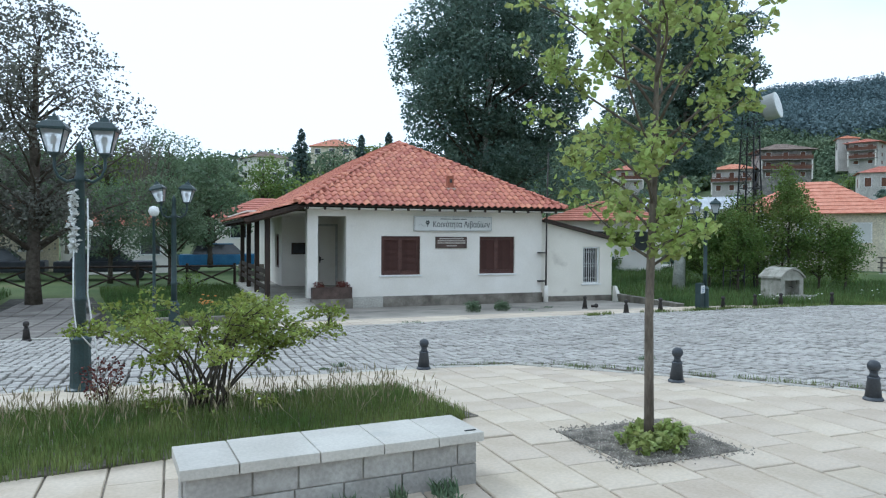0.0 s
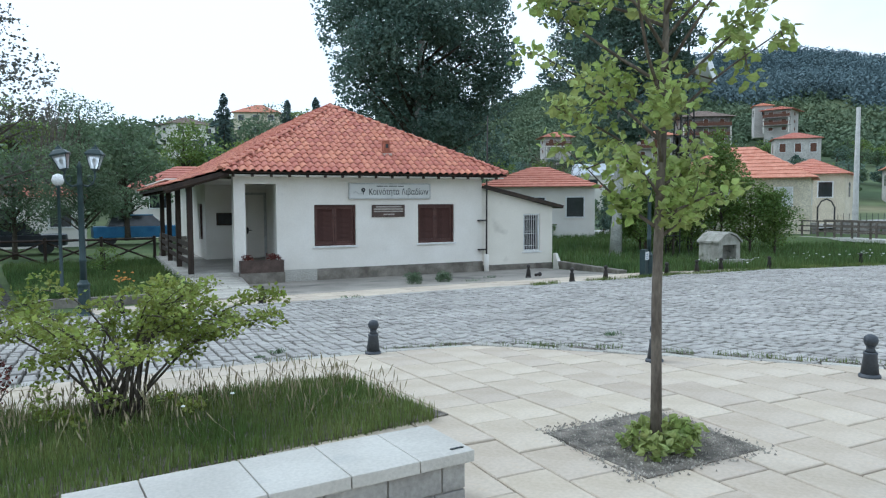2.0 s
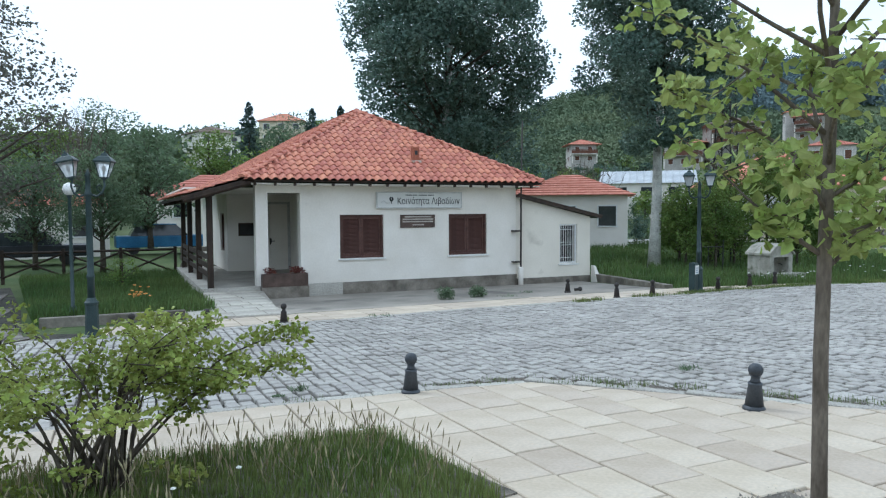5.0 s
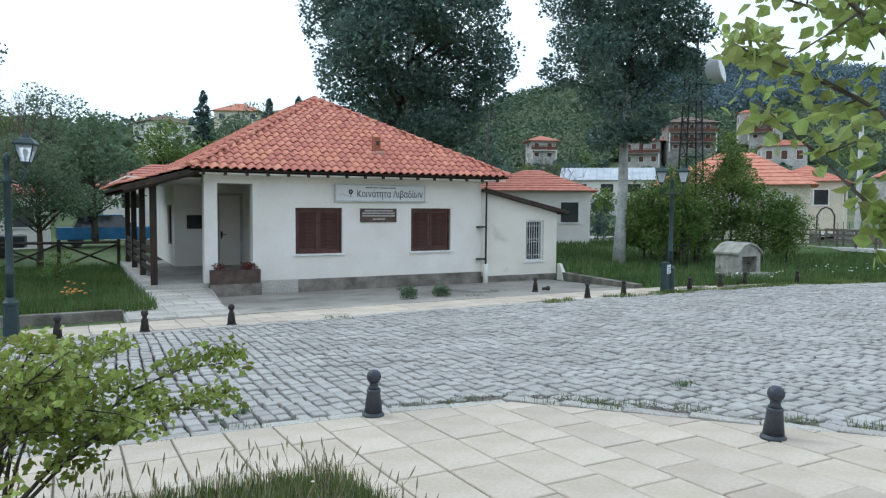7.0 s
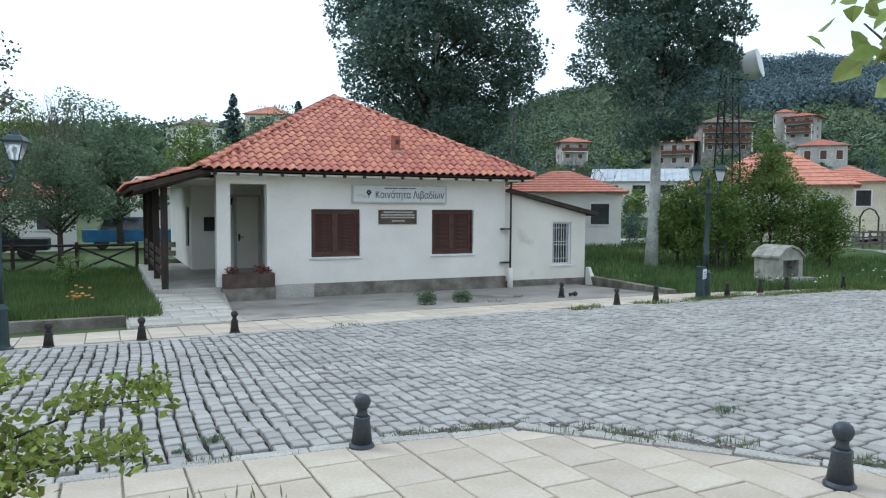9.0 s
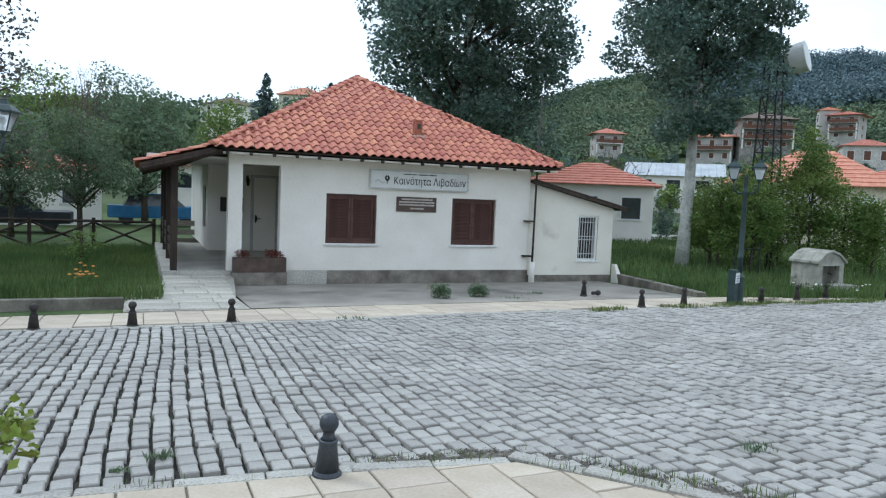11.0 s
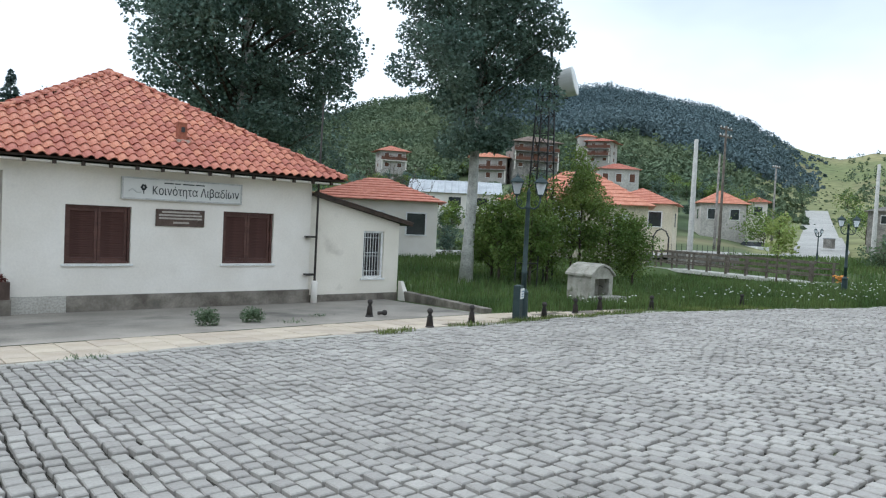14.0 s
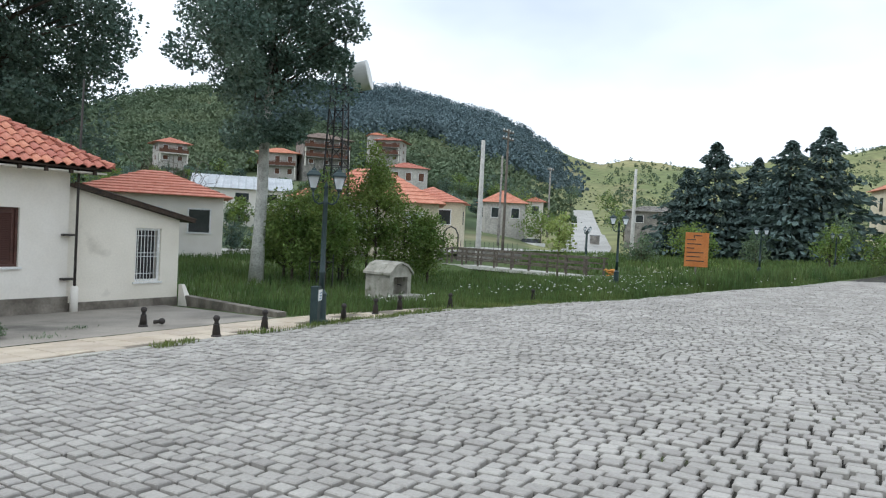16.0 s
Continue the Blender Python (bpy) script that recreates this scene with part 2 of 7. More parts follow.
# the haze of distance is painted in: base colour shifted to blue-grey
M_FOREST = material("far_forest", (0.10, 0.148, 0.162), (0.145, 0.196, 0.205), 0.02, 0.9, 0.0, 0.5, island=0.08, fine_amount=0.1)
M_FOREST2 = material("far_broadleaf", (0.095, 0.138, 0.082), (0.165, 0.205, 0.115), 0.03, 0.9, 0.0, 0.5, island=0.12, fine_amount=0.12)
M_HILL = material("hill_pasture", (0.16, 0.19, 0.075), (0.29, 0.27, 0.125), 0.012, 0.95, 0.0, 0.25, spots=((0.26, 0.21, 0.12), 0.02, 0.58))
M_SLOPE = material("green_village_slope", (0.07, 0.105, 0.045), (0.13, 0.15, 0.068), 0.03, 0.95, 0.0, 0.25, spots=((0.20, 0.175, 0.10), 0.03, 0.6))
# white render with the shade of balconies and eaves put into its colour
M_VILLAGE = material("shaded_village_render", (0.40, 0.375, 0.34), (0.55, 0.52, 0.475), 0.4, 0.9, 0.1, 6.0)
M_BROWNROOF = material("grey_brown_roof", (0.17, 0.13, 0.105), (0.26, 0.20, 0.165), 0.8, 0.85, 0.1, 8.0)
M_BOARD = material("orange_info_board", (0.50, 0.17, 0.045), (0.58, 0.22, 0.065), 2.0, 0.6, 0.1)
M_POLE = material("concrete_pole", (0.42, 0.41, 0.38), (0.54, 0.53, 0.49), 3.0, 0.9, 0.3)
M_ANNEX = material("cream_annex_render", (0.68, 0.635, 0.54), (0.77, 0.725, 0.63), 0.9, 0.9, 0.25, 26.0, fine_amount=0.04, spots=((0.55, 0.51, 0.43), 1.1, 0.62))
M_CREAM = material("cream_render", (0.58, 0.52, 0.38), (0.68, 0.62, 0.48), 1.0, 0.9, 0.1, 12.0)
M_GREYWALL = material("grey_stone_wall", (0.18, 0.17, 0.155), (0.32, 0.30, 0.27), 1.5, 0.9, 0.3, 6.0)
M_GLASS = material("dark_window_pane", (0.02, 0.025, 0.028), (0.05, 0.055, 0.06), 1.0, 0.12, 0.0, spec=0.6)
M_SHEET = material("grey_sheet_roof", (0.40, 0.42, 0.44), (0.52, 0.54, 0.55), 0.8, 0.5, 0.1, 12.0, metal=0.2)
M_BROWNWOOD = material("brown_wood", (0.10, 0.045, 0.028), (0.17, 0.08, 0.05), 4.0, 0.7, 0.2)
M_ASPHALT = material("pale_far_road", (0.36, 0.35, 0.325), (0.44, 0.43, 0.40), 0.3, 0.9, 0.2, 8.0)
M_BLUE = material("faded_blue_paint", (0.03, 0.12, 0.24), (0.05, 0.17, 0.32), 2.0, 0.5, 0.1)
M_DARKCAR = material("dark_vehicle_paint", (0.012, 0.014, 0.02), (0.025, 0.028, 0.036), 2.0, 0.35, 0.0, spec=0.5)
M_FLOOR = material("porch_flags", (0.34, 0.32, 0.28), (0.46, 0.44, 0.39), 1.4, 0.8, 0.3, 30.0)
M_WHITECLOTH = material("white_plastic_wrap", (0.62, 0.62, 0.60), (0.74, 0.74, 0.72), 9.0, 0.5, 0.3)

# pane of clear lantern glass
M_LANTERN = bpy.data.materials.new("lantern_glass")
M_LANTERN.use_nodes = True
lg = M_LANTERN.node_tree.nodes["Principled BSDF"]
lg.inputs["Base Color"].default_value = (0.86, 0.88, 0.88, 1)
lg.inputs["Transmission Weight"].default_value = 0.85
lg.inputs["Roughness"].default_value = 0.35


# ---- mesh helpers ----
class Shape:
    """Collects vertices and faces for one mesh."""

    def __init__(self):
        self.v, self.f = [], []

    def add(self, verts, faces):
        n = len(self.v)
        self.v.extend([tuple(p) for p in verts])
        self.f.extend([tuple(n + i for i in face) for face in faces])
        return self

    def box(self, x0, x1, y0, y1, z0, z1):
        return self.add([(x0, y0, z0), (x1, y0, z0), (x1, y1, z0), (x0, y1, z0), (x0, y0, z1), (x1, y0, z1), (x1, y1, z1), (x0, y1, z1)],
                        [(3, 2, 1, 0), (4, 5, 6, 7), (0, 1, 5, 4), (1, 2, 6, 5), (2, 3, 7, 6), (3, 0, 4, 7)])

    def prism(self, poly, z0, z1):
        n = len(poly)
        return self.add([(x, y, z0) for x, y in poly] + [(x, y, z1) for x, y in poly],
                        [tuple(range(n - 1, -1, -1)), tuple(range(n, 2 * n))] + [(i, (i + 1) % n, n + (i + 1) % n, n + i) for i in range(n)])

    def lathe(self, profile, seg=16, at=(0, 0, 0)):
        """profile: (radius, z) from the bottom up."""
        vs, fs = [], []
        for r, z in profile:
            for k in range(seg):
                a = 2 * math.pi * k / seg
                vs.append((at[0] + r * math.cos(a), at[1] + r * math.sin(a), at[2] + z))
        for i in range(len(profile) - 1):
            for k in range(seg):
                k2 = (k + 1) % seg
                fs.append((i * seg + k, i * seg + k2, (i + 1) * seg + k2, (i + 1) * seg + k))
        fs.append(tuple(range(seg - 1, -1, -1)))
        fs.append(tuple((len(profile) - 1) * seg + k for k in range(seg)))
        return self.add(vs, fs)

    def tube(self, pts, radii, seg=8):
        pts = [Vector(p) for p in pts]
        if not hasattr(radii, "__len__"):
            radii = [radii] * len(pts)
        vs, fs = [], []
        for i, p in enumerate(pts):
            d = (pts[min(i + 1, len(pts) - 1)] - pts[max(i - 1, 0)]).normalized()
            a = d.orthogonal().normalized() if abs(d.z) < 0.95 else (Vector((1, 0, 0)) - d * d.x).normalized()
            if abs(d.z) < 0.95:
                a = d.cross(Vector((0, 0, 1))).normalized()
            b = d.cross(a)
            for k in range(seg):
                t = 2 * math.pi * k / seg
                vs.append(p + (a * math.cos(t) + b * math.sin(t)) * radii[i])
        for i in range(len(pts) - 1):
            for k in range(seg):
                k2 = (k + 1) % seg
                fs.append((i * seg + k, i * seg + k2, (i + 1) * seg + k2, (i + 1) * seg + k))
        fs.append(tuple(range(seg - 1, -1, -1)))
        fs.append(tuple((len(pts) - 1) * seg + k for k in range(seg)))
        return self.add(vs, fs)

    def wall(self, axis, c0, c1, us, zs, holes):
        """A wall between the planes c0 and c1 of an axis, with openings (u0, u1, z0, z1) that go through it."""
        us = sorted(set(us) | {h[0] for h in holes} | {h[1] for h in holes})
        zs = sorted(set(zs) | {h[2] for h in holes} | {h[3] for h in holes})

        def solid(i, j):
            if i < 0 or j < 0 or i >= len(us) - 1 or j >= len(zs) - 1:
                return False
            u, z = (us[i] + us[i + 1]) / 2, (zs[j] + zs[j + 1]) / 2
            return not any(h[0] < u < h[1] and h[2] < z < h[3] for h in holes)

        def p(u, c, z):
            return (u, c, z) if axis == "y" else (c, u, z)

        for i in range(len(us) - 1):
            for j in range(len(zs) - 1):
                if not solid(i, j):
                    continue
                u0, u1, z0, z1 = us[i], us[i + 1], zs[j], zs[j + 1]
                self.add([p(u0, c0, z0), p(u1, c0, z0), p(u1, c0, z1), p(u0, c0, z1)], [(0, 1, 2, 3)])
                self.add([p(u0, c1, z0), p(u1, c1, z0), p(u1, c1, z1), p(u0, c1, z1)], [(3, 2, 1, 0)])
                if not solid(i - 1, j):
                    self.add([p(u0, c0, z0), p(u0, c0, z1), p(u0, c1, z1), p(u0, c1, z0)], [(0, 1, 2, 3)])
                if not solid(i + 1, j):
                    self.add([p(u1, c0, z0), p(u1, c1, z0), p(u1, c1, z1), p(u1, c0, z1)], [(0, 1, 2, 3)])
                if not solid(i, j - 1):
                    self.add([p(u0, c0, z0), p(u0, c1, z0), p(u1, c1, z0), p(u1, c0, z0)], [(0, 1, 2, 3)])
                if not solid(i, j + 1):
                    self.add([p(u0, c0, z1), p(u1, c0, z1), p(u1, c1, z1), p(u0, c1, z1)], [(0, 1, 2, 3)])
        return self

    def mesh(self, name, mat, bevel=0.0, smooth=False, weld=False):
        me = bpy.data.meshes.new(name)
        me.from_pydata(self.v, [], self.f)
        if bevel or weld:
            bm = bmesh.new()
            bm.from_mesh(me)
            if weld:
                bmesh.ops.remove_doubles(bm, verts=bm.verts, dist=0.0005)
                bmesh.ops.recalc_face_normals(bm, faces=bm.faces)
            if bevel:
                sharp = [e for e in bm.edges if len(e.link_faces) == 2 and e.calc_face_angle(0) > 0.6]
                bmesh.ops.bevel(bm, geom=sharp, offset=bevel, segments=2, affect="EDGES", profile=0.7)
            bm.to_mesh(me)
            bm.free()
        if smooth:
            me.shade_smooth()
        me.materials.append(mat)
        return me


def part(name, shape, mat, parent, label="", bevel=0.0, smooth=False, m=None, weld=False):
    ob = new(name, shape.mesh(name, mat, bevel, smooth, weld) if isinstance(shape, Shape) else shape)
    ob.parent = parent
    if m is not None:
        ob.matrix_basis = m
    if label:
        ob["label"] = label
    return ob


def thing(name, m=None, label="", category="", group="", kind=""):
    ob = new(name)
    ob.empty_display_size = 0.1
    if m is not None:
        ob.matrix_basis = m
    return tagged(ob, label, category, group, kind)


def solid(name, shape, mat, label="", category="", group="", kind="", bevel=0.0, smooth=False, m=None, weld=False):
    ob = new(name, shape.mesh(name, mat, bevel, smooth, weld))
    if m is not None:
        ob.matrix_basis = m
    return tagged(ob, label, category, group, kind)


def ground_z(x, y):
    """Height of the square, which falls gently towards the town house."""
    return -0.04 * (min(max(y, 4.5), 20.0) - 4.5)


def inside(poly, x, y):
    hit = False
    for i in range(len(poly)):
        (x0, y0), (x1, y1) = poly[i - 1], poly[i]
        if (y0 > y) != (y1 > y) and x < (x1 - x0) * (y - y0) / (y1 - y0) + x0:
            hit = not hit
    return hit


def ramp(x, table):
    for (a, u), (b, v) in zip(table, table[1:]):
        if x <= b:
            return u + (v - u) * max(0.0, (x - a) / (b - a))
    return table[-1][1]


# ---- land: one sheet to the horizon ----
CREST = [(-180, 4.0), (-60, 4.0), (-12, 3.8), (4, 4.6), (20, 5.8), (30, 7.2), (34, 8.6), (38, 9.3), (46, 10.1), (50, 10.0), (54.6, 9.6), (58, 9.1),
         (60.2, 8.7), (62.4, 8.0), (64.5, 7.1), (66, 6.3), (67.5, 5.9), (69, 5.7), (71, 6.1), (76, 5.6), (80, 6.0), (88, 7.3), (110, 6.0), (180, 4.0)]
RISE = [(0, 0), (55, 0), (80, 0.06), (100, 0.14), (120, 0.22), (140, 0.30), (170, 0.34), (190, 0.44), (210, 0.52), (300, 0.73), (460, 1.0), (900, 0.5)]
WEST = [(0, 0), (50, 0), (130, 0.8), (200, 0.95), (460, 1.0), (900, 0.5)]
VALLEY = [(0, 0), (95, 0.0), (160, 0.17), (260, 0.42), (520, 1.0), (900, 0.5)]


def land(x, y):
    dx, dy = x - 3.0, y - 5.0
    r = math.hypot(dx, dy)
    base = ground_z(x, y)
    # stream bed beyond the fountain, crossed by the foot bridge
    if 14 < x < 60 and y > 14:
        off = (y - 24.5) + (x - 38.5) * 0.42
        base -= 1.3 * math.exp(-(off / 2.0) ** 2) * min(1, max(0, (x - 24) / 6))
    if r < 46:
        return base
    az = math.degrees(math.atan2(dx, dy))
    v = math.exp(-((az - 68) / 5.5) ** 2) + (1 if az > 68 else 0) * (1 - math.exp(-((az - 68) / 5.5) ** 2)) * 0.75
    s = ramp(r, RISE) * (1 - v) + ramp(r, VALLEY) * v
    west = min(1.0, max(0.0, (27 - az) / 12))
    s = s * (1 - west) + ramp(r, WEST) * west
    e = ramp(az, CREST) * s
    n = noise.noise((x * 0.012, y * 0.012, 3.1)) * 0.02 * max(0, r - 60) + noise.noise((x * 0.05, y * 0.05, 1.7)) * 0.006 * max(0, r - 60)
    n *= 1 - math.exp(-((az - 68) / 3.0) ** 2)
    return base + r * math.tan(radians(e)) + n + 2.0 * min(1.0, 3 * s)


def axis_steps(fine0, fine1, step, far0, far1):
    out = list(np.arange(fine0, fine1, step))
    p, s = fine1, step
    while p < far1:
        out.append(p)
        s *= 1.06
        p += s
    p, s, low = fine0, step, []
    while p > far0:
        s *= 1.09
        p -= s
        low.append(p)
    return low[::-1] + out + [far1]


def build_land():
    xs = axis_steps(-8.0, 60.0, 1.0, -900.0, 1000.0)
    ys = axis_steps(-4.0, 46.0, 1.0, -900.0, 1000.0)
    sh = Shape()
    for y in ys:
        for x in xs:
            paved = y < 13.4 and x < 88 and (inside(ROAD, x, y) or inside(PLAZA, x, y))
            sh.v.append((x, y, land(x, y) - (0.2 if paved else 0.05)))
    n = len(xs)
    for j in range(len(ys) - 1):
        for i in range(n - 1):
            sh.f.append((j * n + i, j * n + i + 1, (j + 1) * n + i + 1, (j + 1) * n + i))
    ob = solid("ground", sh, M_GRASS_GROUND, "green meadow land rising to hills", "ground", kind="structure", smooth=True)
    ob.data.materials.append(M_HILL)
    ob.data.materials.append(M_SLOPE)
    for p in ob.data.polygons:
        c = p.center
        if math.hypot(c.x, c.y) > 60:
            p.material_index = 1 if math.degrees(math.atan2(c.x - 3.0, c.y - 5.0)) > 63.5 else 2



# ---- paved areas ----
NEAR_KERB = [(-16.0, 7.9), (1.2, 7.85), (3.4, 7.68), (4.35, 7.52), (5.1, 6.55), (5.75, 5.65), (6.64, 4.45), (8.6, 1.8), (13.0, -4.0)]
FAR_KERB = [(-16.0, 13.5), (1.9, 13.6), (4.5, 13.7), (6.2, 13.93), (17.0, 14.05), (20.7, 12.95), (23.6, 11.9), (30.2, 10.9), (36.3, 9.2), (54.0, 7.0), (90.0, 4.0)]
ROAD = NEAR_KERB + [(40.0, -8.0), (90.0, -8.0)] + FAR_KERB[::-1]
PLAZA = [(-16.0, -6.0)] + [(x, y - 0.12) for x, y in NEAR_KERB]
BED = [(-16.0, 4.25), (-0.7, 4.38), (2.62, 4.9), (2.35, 6.45), (-0.2, 6.5), (-16.0, 6.5)]
PIT = [(2.97, 4.22), (3.02, 3.35), (3.95, 3.38), (3.92, 4.28)]
STRIP = [(0.3, 13.59)] + FAR_KERB[1:5] + [(17.0, 14.85), (13.2, 15.5), (9.0, 15.45), (6.2, 15.35), (4.6, 15.3), (1.85, 15.1), (0.3, 15.0)]


build_land()


def sheet(name, poly, z_off, mat, label, category, step=2.0):
    """A paved bed: the polygon cut into a grid that follows the fall of the ground."""
    bm = bmesh.new()
    bm.faces.new([bm.verts.new((x, y, 0)) for x, y in poly])
    for k in (4.5, 6.0, 8.0, 10.0, 12.0, 14.0, 16.0, 18.0, 20.0):
        geom = bm.verts[:] + bm.edges[:] + bm.faces[:]
        bmesh.ops.bisect_plane(bm, geom=geom, plane_co=(0, k, 0), plane_no=(0, 1, 0))
    for v in bm.verts:
        v.co.z = ground_z(v.co.x, v.co.y) + z_off
    bmesh.ops.recalc_face_normals(bm, faces=bm.faces)
    for f in bm.faces:
        if f.normal.z < 0:
            f.normal_flip()
    me = bpy.data.meshes.new(name)
    bm.to_mesh(me)
    bm.free()
    me.materials.append(mat)
    return tagged(new(name, me), label, category, kind="structure")


road = sheet("road", ROAD, -0.042, M_SOIL, "granite cobbled street with soil in the joints", "road")
plaza = sheet("pavement", PLAZA, -0.014, M_JOINT, "pale limestone slab pavement of the square", "pavement")
strip = sheet("far_pavement", STRIP, -0.014, M_JOINT, "pale slab footway before the town house", "pavement")
apron = sheet("apron", [(3.75, 15.42), (6.2, 15.47), (9.0, 15.57), (13.2, 15.62), (13.45, 19.6), (3.75, 19.6)], -0.012, M_CONCRETE, "grey weathered concrete apron", "pavement")
park_path = sheet("park_path", [(-16.0, 13.55), (0.28, 13.62), (0.28, 14.5), (-0.75, 14.9), (-1.3, 20.0), (-2.2, 26.0), (-4.6, 26.0), (-4.2, 20.0), (-3.0, 15.0), (-16.0, 14.6)], -0.03, M_SOIL, "worn flagstone path through the park lawn", "path")

# ---- porch path and floor ----
pf = Shape()
pf.prism([(1.85, 15.15), (3.70, 15.15), (3.62, 16.3), (3.95, 19.5), (2.55, 19.5), (2.45, 18.1), (1.85, 17.9)], -0.56, -0.405)
solid("porch_path", pf, M_FLAG, "pale stone path leading to the porch", "path", kind="structure", bevel=0.015)
fl = Shape()
fl.box(2.5, 6.0, 19.5, 27.2, -0.75, -0.30)
solid("porch_floor", fl, M_FLOOR, "grey stone porch floor", "floor", kind="structure", bevel=0.01)


# ---- the town house ----
house = thing("town_house", pose(0, 0, 0), "white rendered single-storey town house with terracotta roof", "house")
XL, XR, YF, YB, ZT = 3.81, 11.20, 19.55, 31.4, 2.26
wall_f = Shape().wall("y", YF, YF + 0.28, [XL, XR], [-0.30, ZT], [(4.11, 4.92, -0.301, 2.01), (5.95, 7.15, 0.315, 1.45), (9.06, 10.25, 0.315, 1.45)])
part("wall", wall_f, M_WHITE, house, "white rendered facade", weld=True)
wl = Shape().wall("x", XL, XL + 0.25, [24.5, YB], [-0.30, ZT], [(25.2, 26.1, 0.3, 1.5)])
part("wall", wl, M_WHITE, house, weld=True)
part("wall", Shape().wall("y", 24.5, 24.7, [XL + 0.25, 6.0], [-0.30, ZT], []), M_WHITE, house)
part("wall", Shape().wall("x", 5.75, 5.95, [YF + 0.28, 24.5], [-0.30, ZT], []), M_WHITE, house)
part("wall", Shape().wall("x", XR - 0.28, XR, [YF + 0.28, YB], [-0.30, ZT], []), M_WHITE, house)
part("wall", Shape().wall("y", YB - 0.28, YB, [XL + 0.25, XR - 0.28], [-0.30, ZT], []), M_WHITE, house)
part("porch_ceiling", Shape().box(2.2, 5.75, YF + 0.28, 27.0, 2.10, 2.14), M_WHITE, house)
part("plinth", Shape().prism([(3.93, YF - 0.035), (XR + 0.02, YF - 0.035), (XR + 0.02, YF + 0.25), (3.93, YF + 0.25)], -0.85, -0.30), M_PLINTH, house, "stained grey plinth", bevel=0.012)
part("plinth", Shape().box(XR - 0.2, XR + 0.02, YF + 0.26, YB, -0.85, -0.30), M_PLINTH, house)
# rear mass that closes the dark inside
part("inner_wall", Shape().box(5.96, 6.05, YF + 0.5, YB - 0.4, -0.3, ZT), M_WHITE, house)


def shutter_window(x0, x1, z0, z1, y):
    """Closed louvred shutters in a brown frame, with a thin sill."""
    w = part("window", Shape().box(x0 + 0.04, x1 - 0.04, y + 0.16, y + 0.19, z0 + 0.02, z1 - 0.02), M_SHUTTER, house, "window closed by brown wooden shutters")
    t = 0.045
    for n, b in (("frame_post", (x0, x0 + t, z0, z1)), ("frame_post", (x1 - t, x1, z0, z1)), ("frame_rail", (x0 + t, x1 - t, z1 - t, z1)), ("frame_rail", (x0 + t, x1 - t, z0, z0 + t))):
        part(n, Shape().box(b[0], b[1], y + 0.06, y + 0.17, b[2], b[3]), M_SHUTTER, w, bevel=0.005)
    xm = (x0 + x1) / 2
    for a, b in ((x0 + t + 0.006, xm - 0.004), (xm + 0.004, x1 - t - 0.006)):
        for s0, s1, r0, r1 in ((a, a + 0.055, z0 + t, z1 - t), (b - 0.055, b, z0 + t, z1 - t), (a + 0.055, b - 0.055, z0 + t, z0 + t + 0.07),
                               (a + 0.055, b - 0.055, z1 - t - 0.07, z1 - t)):
            part("stile", Shape().box(s0, s1, y + 0.10, y + 0.14, r0, r1), M_SHUTTER, w, bevel=0.004)
        slat = Shape()
        ln = b - a - 0.11
        slat.add([(0, 0, 0), (ln, 0, 0), (ln, 0.022, 0.03), (0, 0.022, 0.03), (0, 0.006, -0.005), (ln, 0.006, -0.005), (ln, 0.028, 0.025), (0, 0.028, 0.025)],
                 [(0, 1, 2, 3), (7, 6, 5, 4), (0, 4, 5, 1), (3, 2, 6, 7), (0, 3, 7, 4), (1, 5, 6, 2)])
        me = slat.mesh("slat", M_SHUTTER)
        lo, hi = z0 + t + 0.075, z1 - t - 0.075
        k = int((hi - lo) / 0.034)
        for i in range(k):
            part("slat", me, None, w, m=pose(a + 0.055, y + 0.108, lo + (i + 0.1) * (hi - lo) / k))
    part("sill", Shape().box(x0 - 0.05, x1 + 0.05, y - 0.05, y + 0.16, z0 - 0.045, z0 - 0.003), M_BARS, w, "thin pale sill", bevel=0.006)


shutter_window(5.95, 7.15, 0.315, 1.45, YF)
shutter_window(9.06, 10.25, 0.315, 1.45, YF)
sw = part("window", Shape().box(XL + 0.09, XL + 0.11, 25.25, 26.05, 0.35, 1.45), M_GLASS, house, "dark side window")
for a, b, c, d in ((25.2, 25.26, 0.3, 1.5), (26.04, 26.1, 0.3, 1.5), (25.26, 26.04, 1.44, 1.5), (25.26, 26.04, 0.3, 0.36), (25.62, 25.68, 0.36, 1.44)):
    part("frame_bar", Shape().box(XL + 0.05, XL + 0.10, a, b, c, d), M_SHUTTER, sw)

# porch door on the back wall, with panels and handle
dr = part("door", Shape().box(5.05, 5.66, 24.44, 24.495, -0.29, 1.78), M_WHITE, house, "white panelled porch door")
for z0, z1 in ((-0.1, 0.55), (0.7, 1.6)):
    part("panel", Shape().box(5.13, 5.58, 24.425, 24.44, z0, z1), M_WHITE, dr, bevel=0.006)
part("handle", Shape().tube([(5.12, 24.44, 0.62), (5.12, 24.39, 0.62), (5.24, 24.385, 0.62)], 0.013), M_BLACK, dr, "dark door handle")
part("lock_plate", Shape().box(5.09, 5.15, 24.43, 24.44, 0.5, 0.72), M_BLACK, dr)
for x0, x1 in ((4.97, 5.05), (5.66, 5.74)):
    part("frame_post", Shape().box(x0, x1, 24.42, 24.50, -0.30, 1.86), M_SIGNEDGE, dr)
part("frame_rail", Shape().box(5.05, 5.66, 24.42, 24.50, 1.78, 1.86), M_SIGNEDGE, dr)

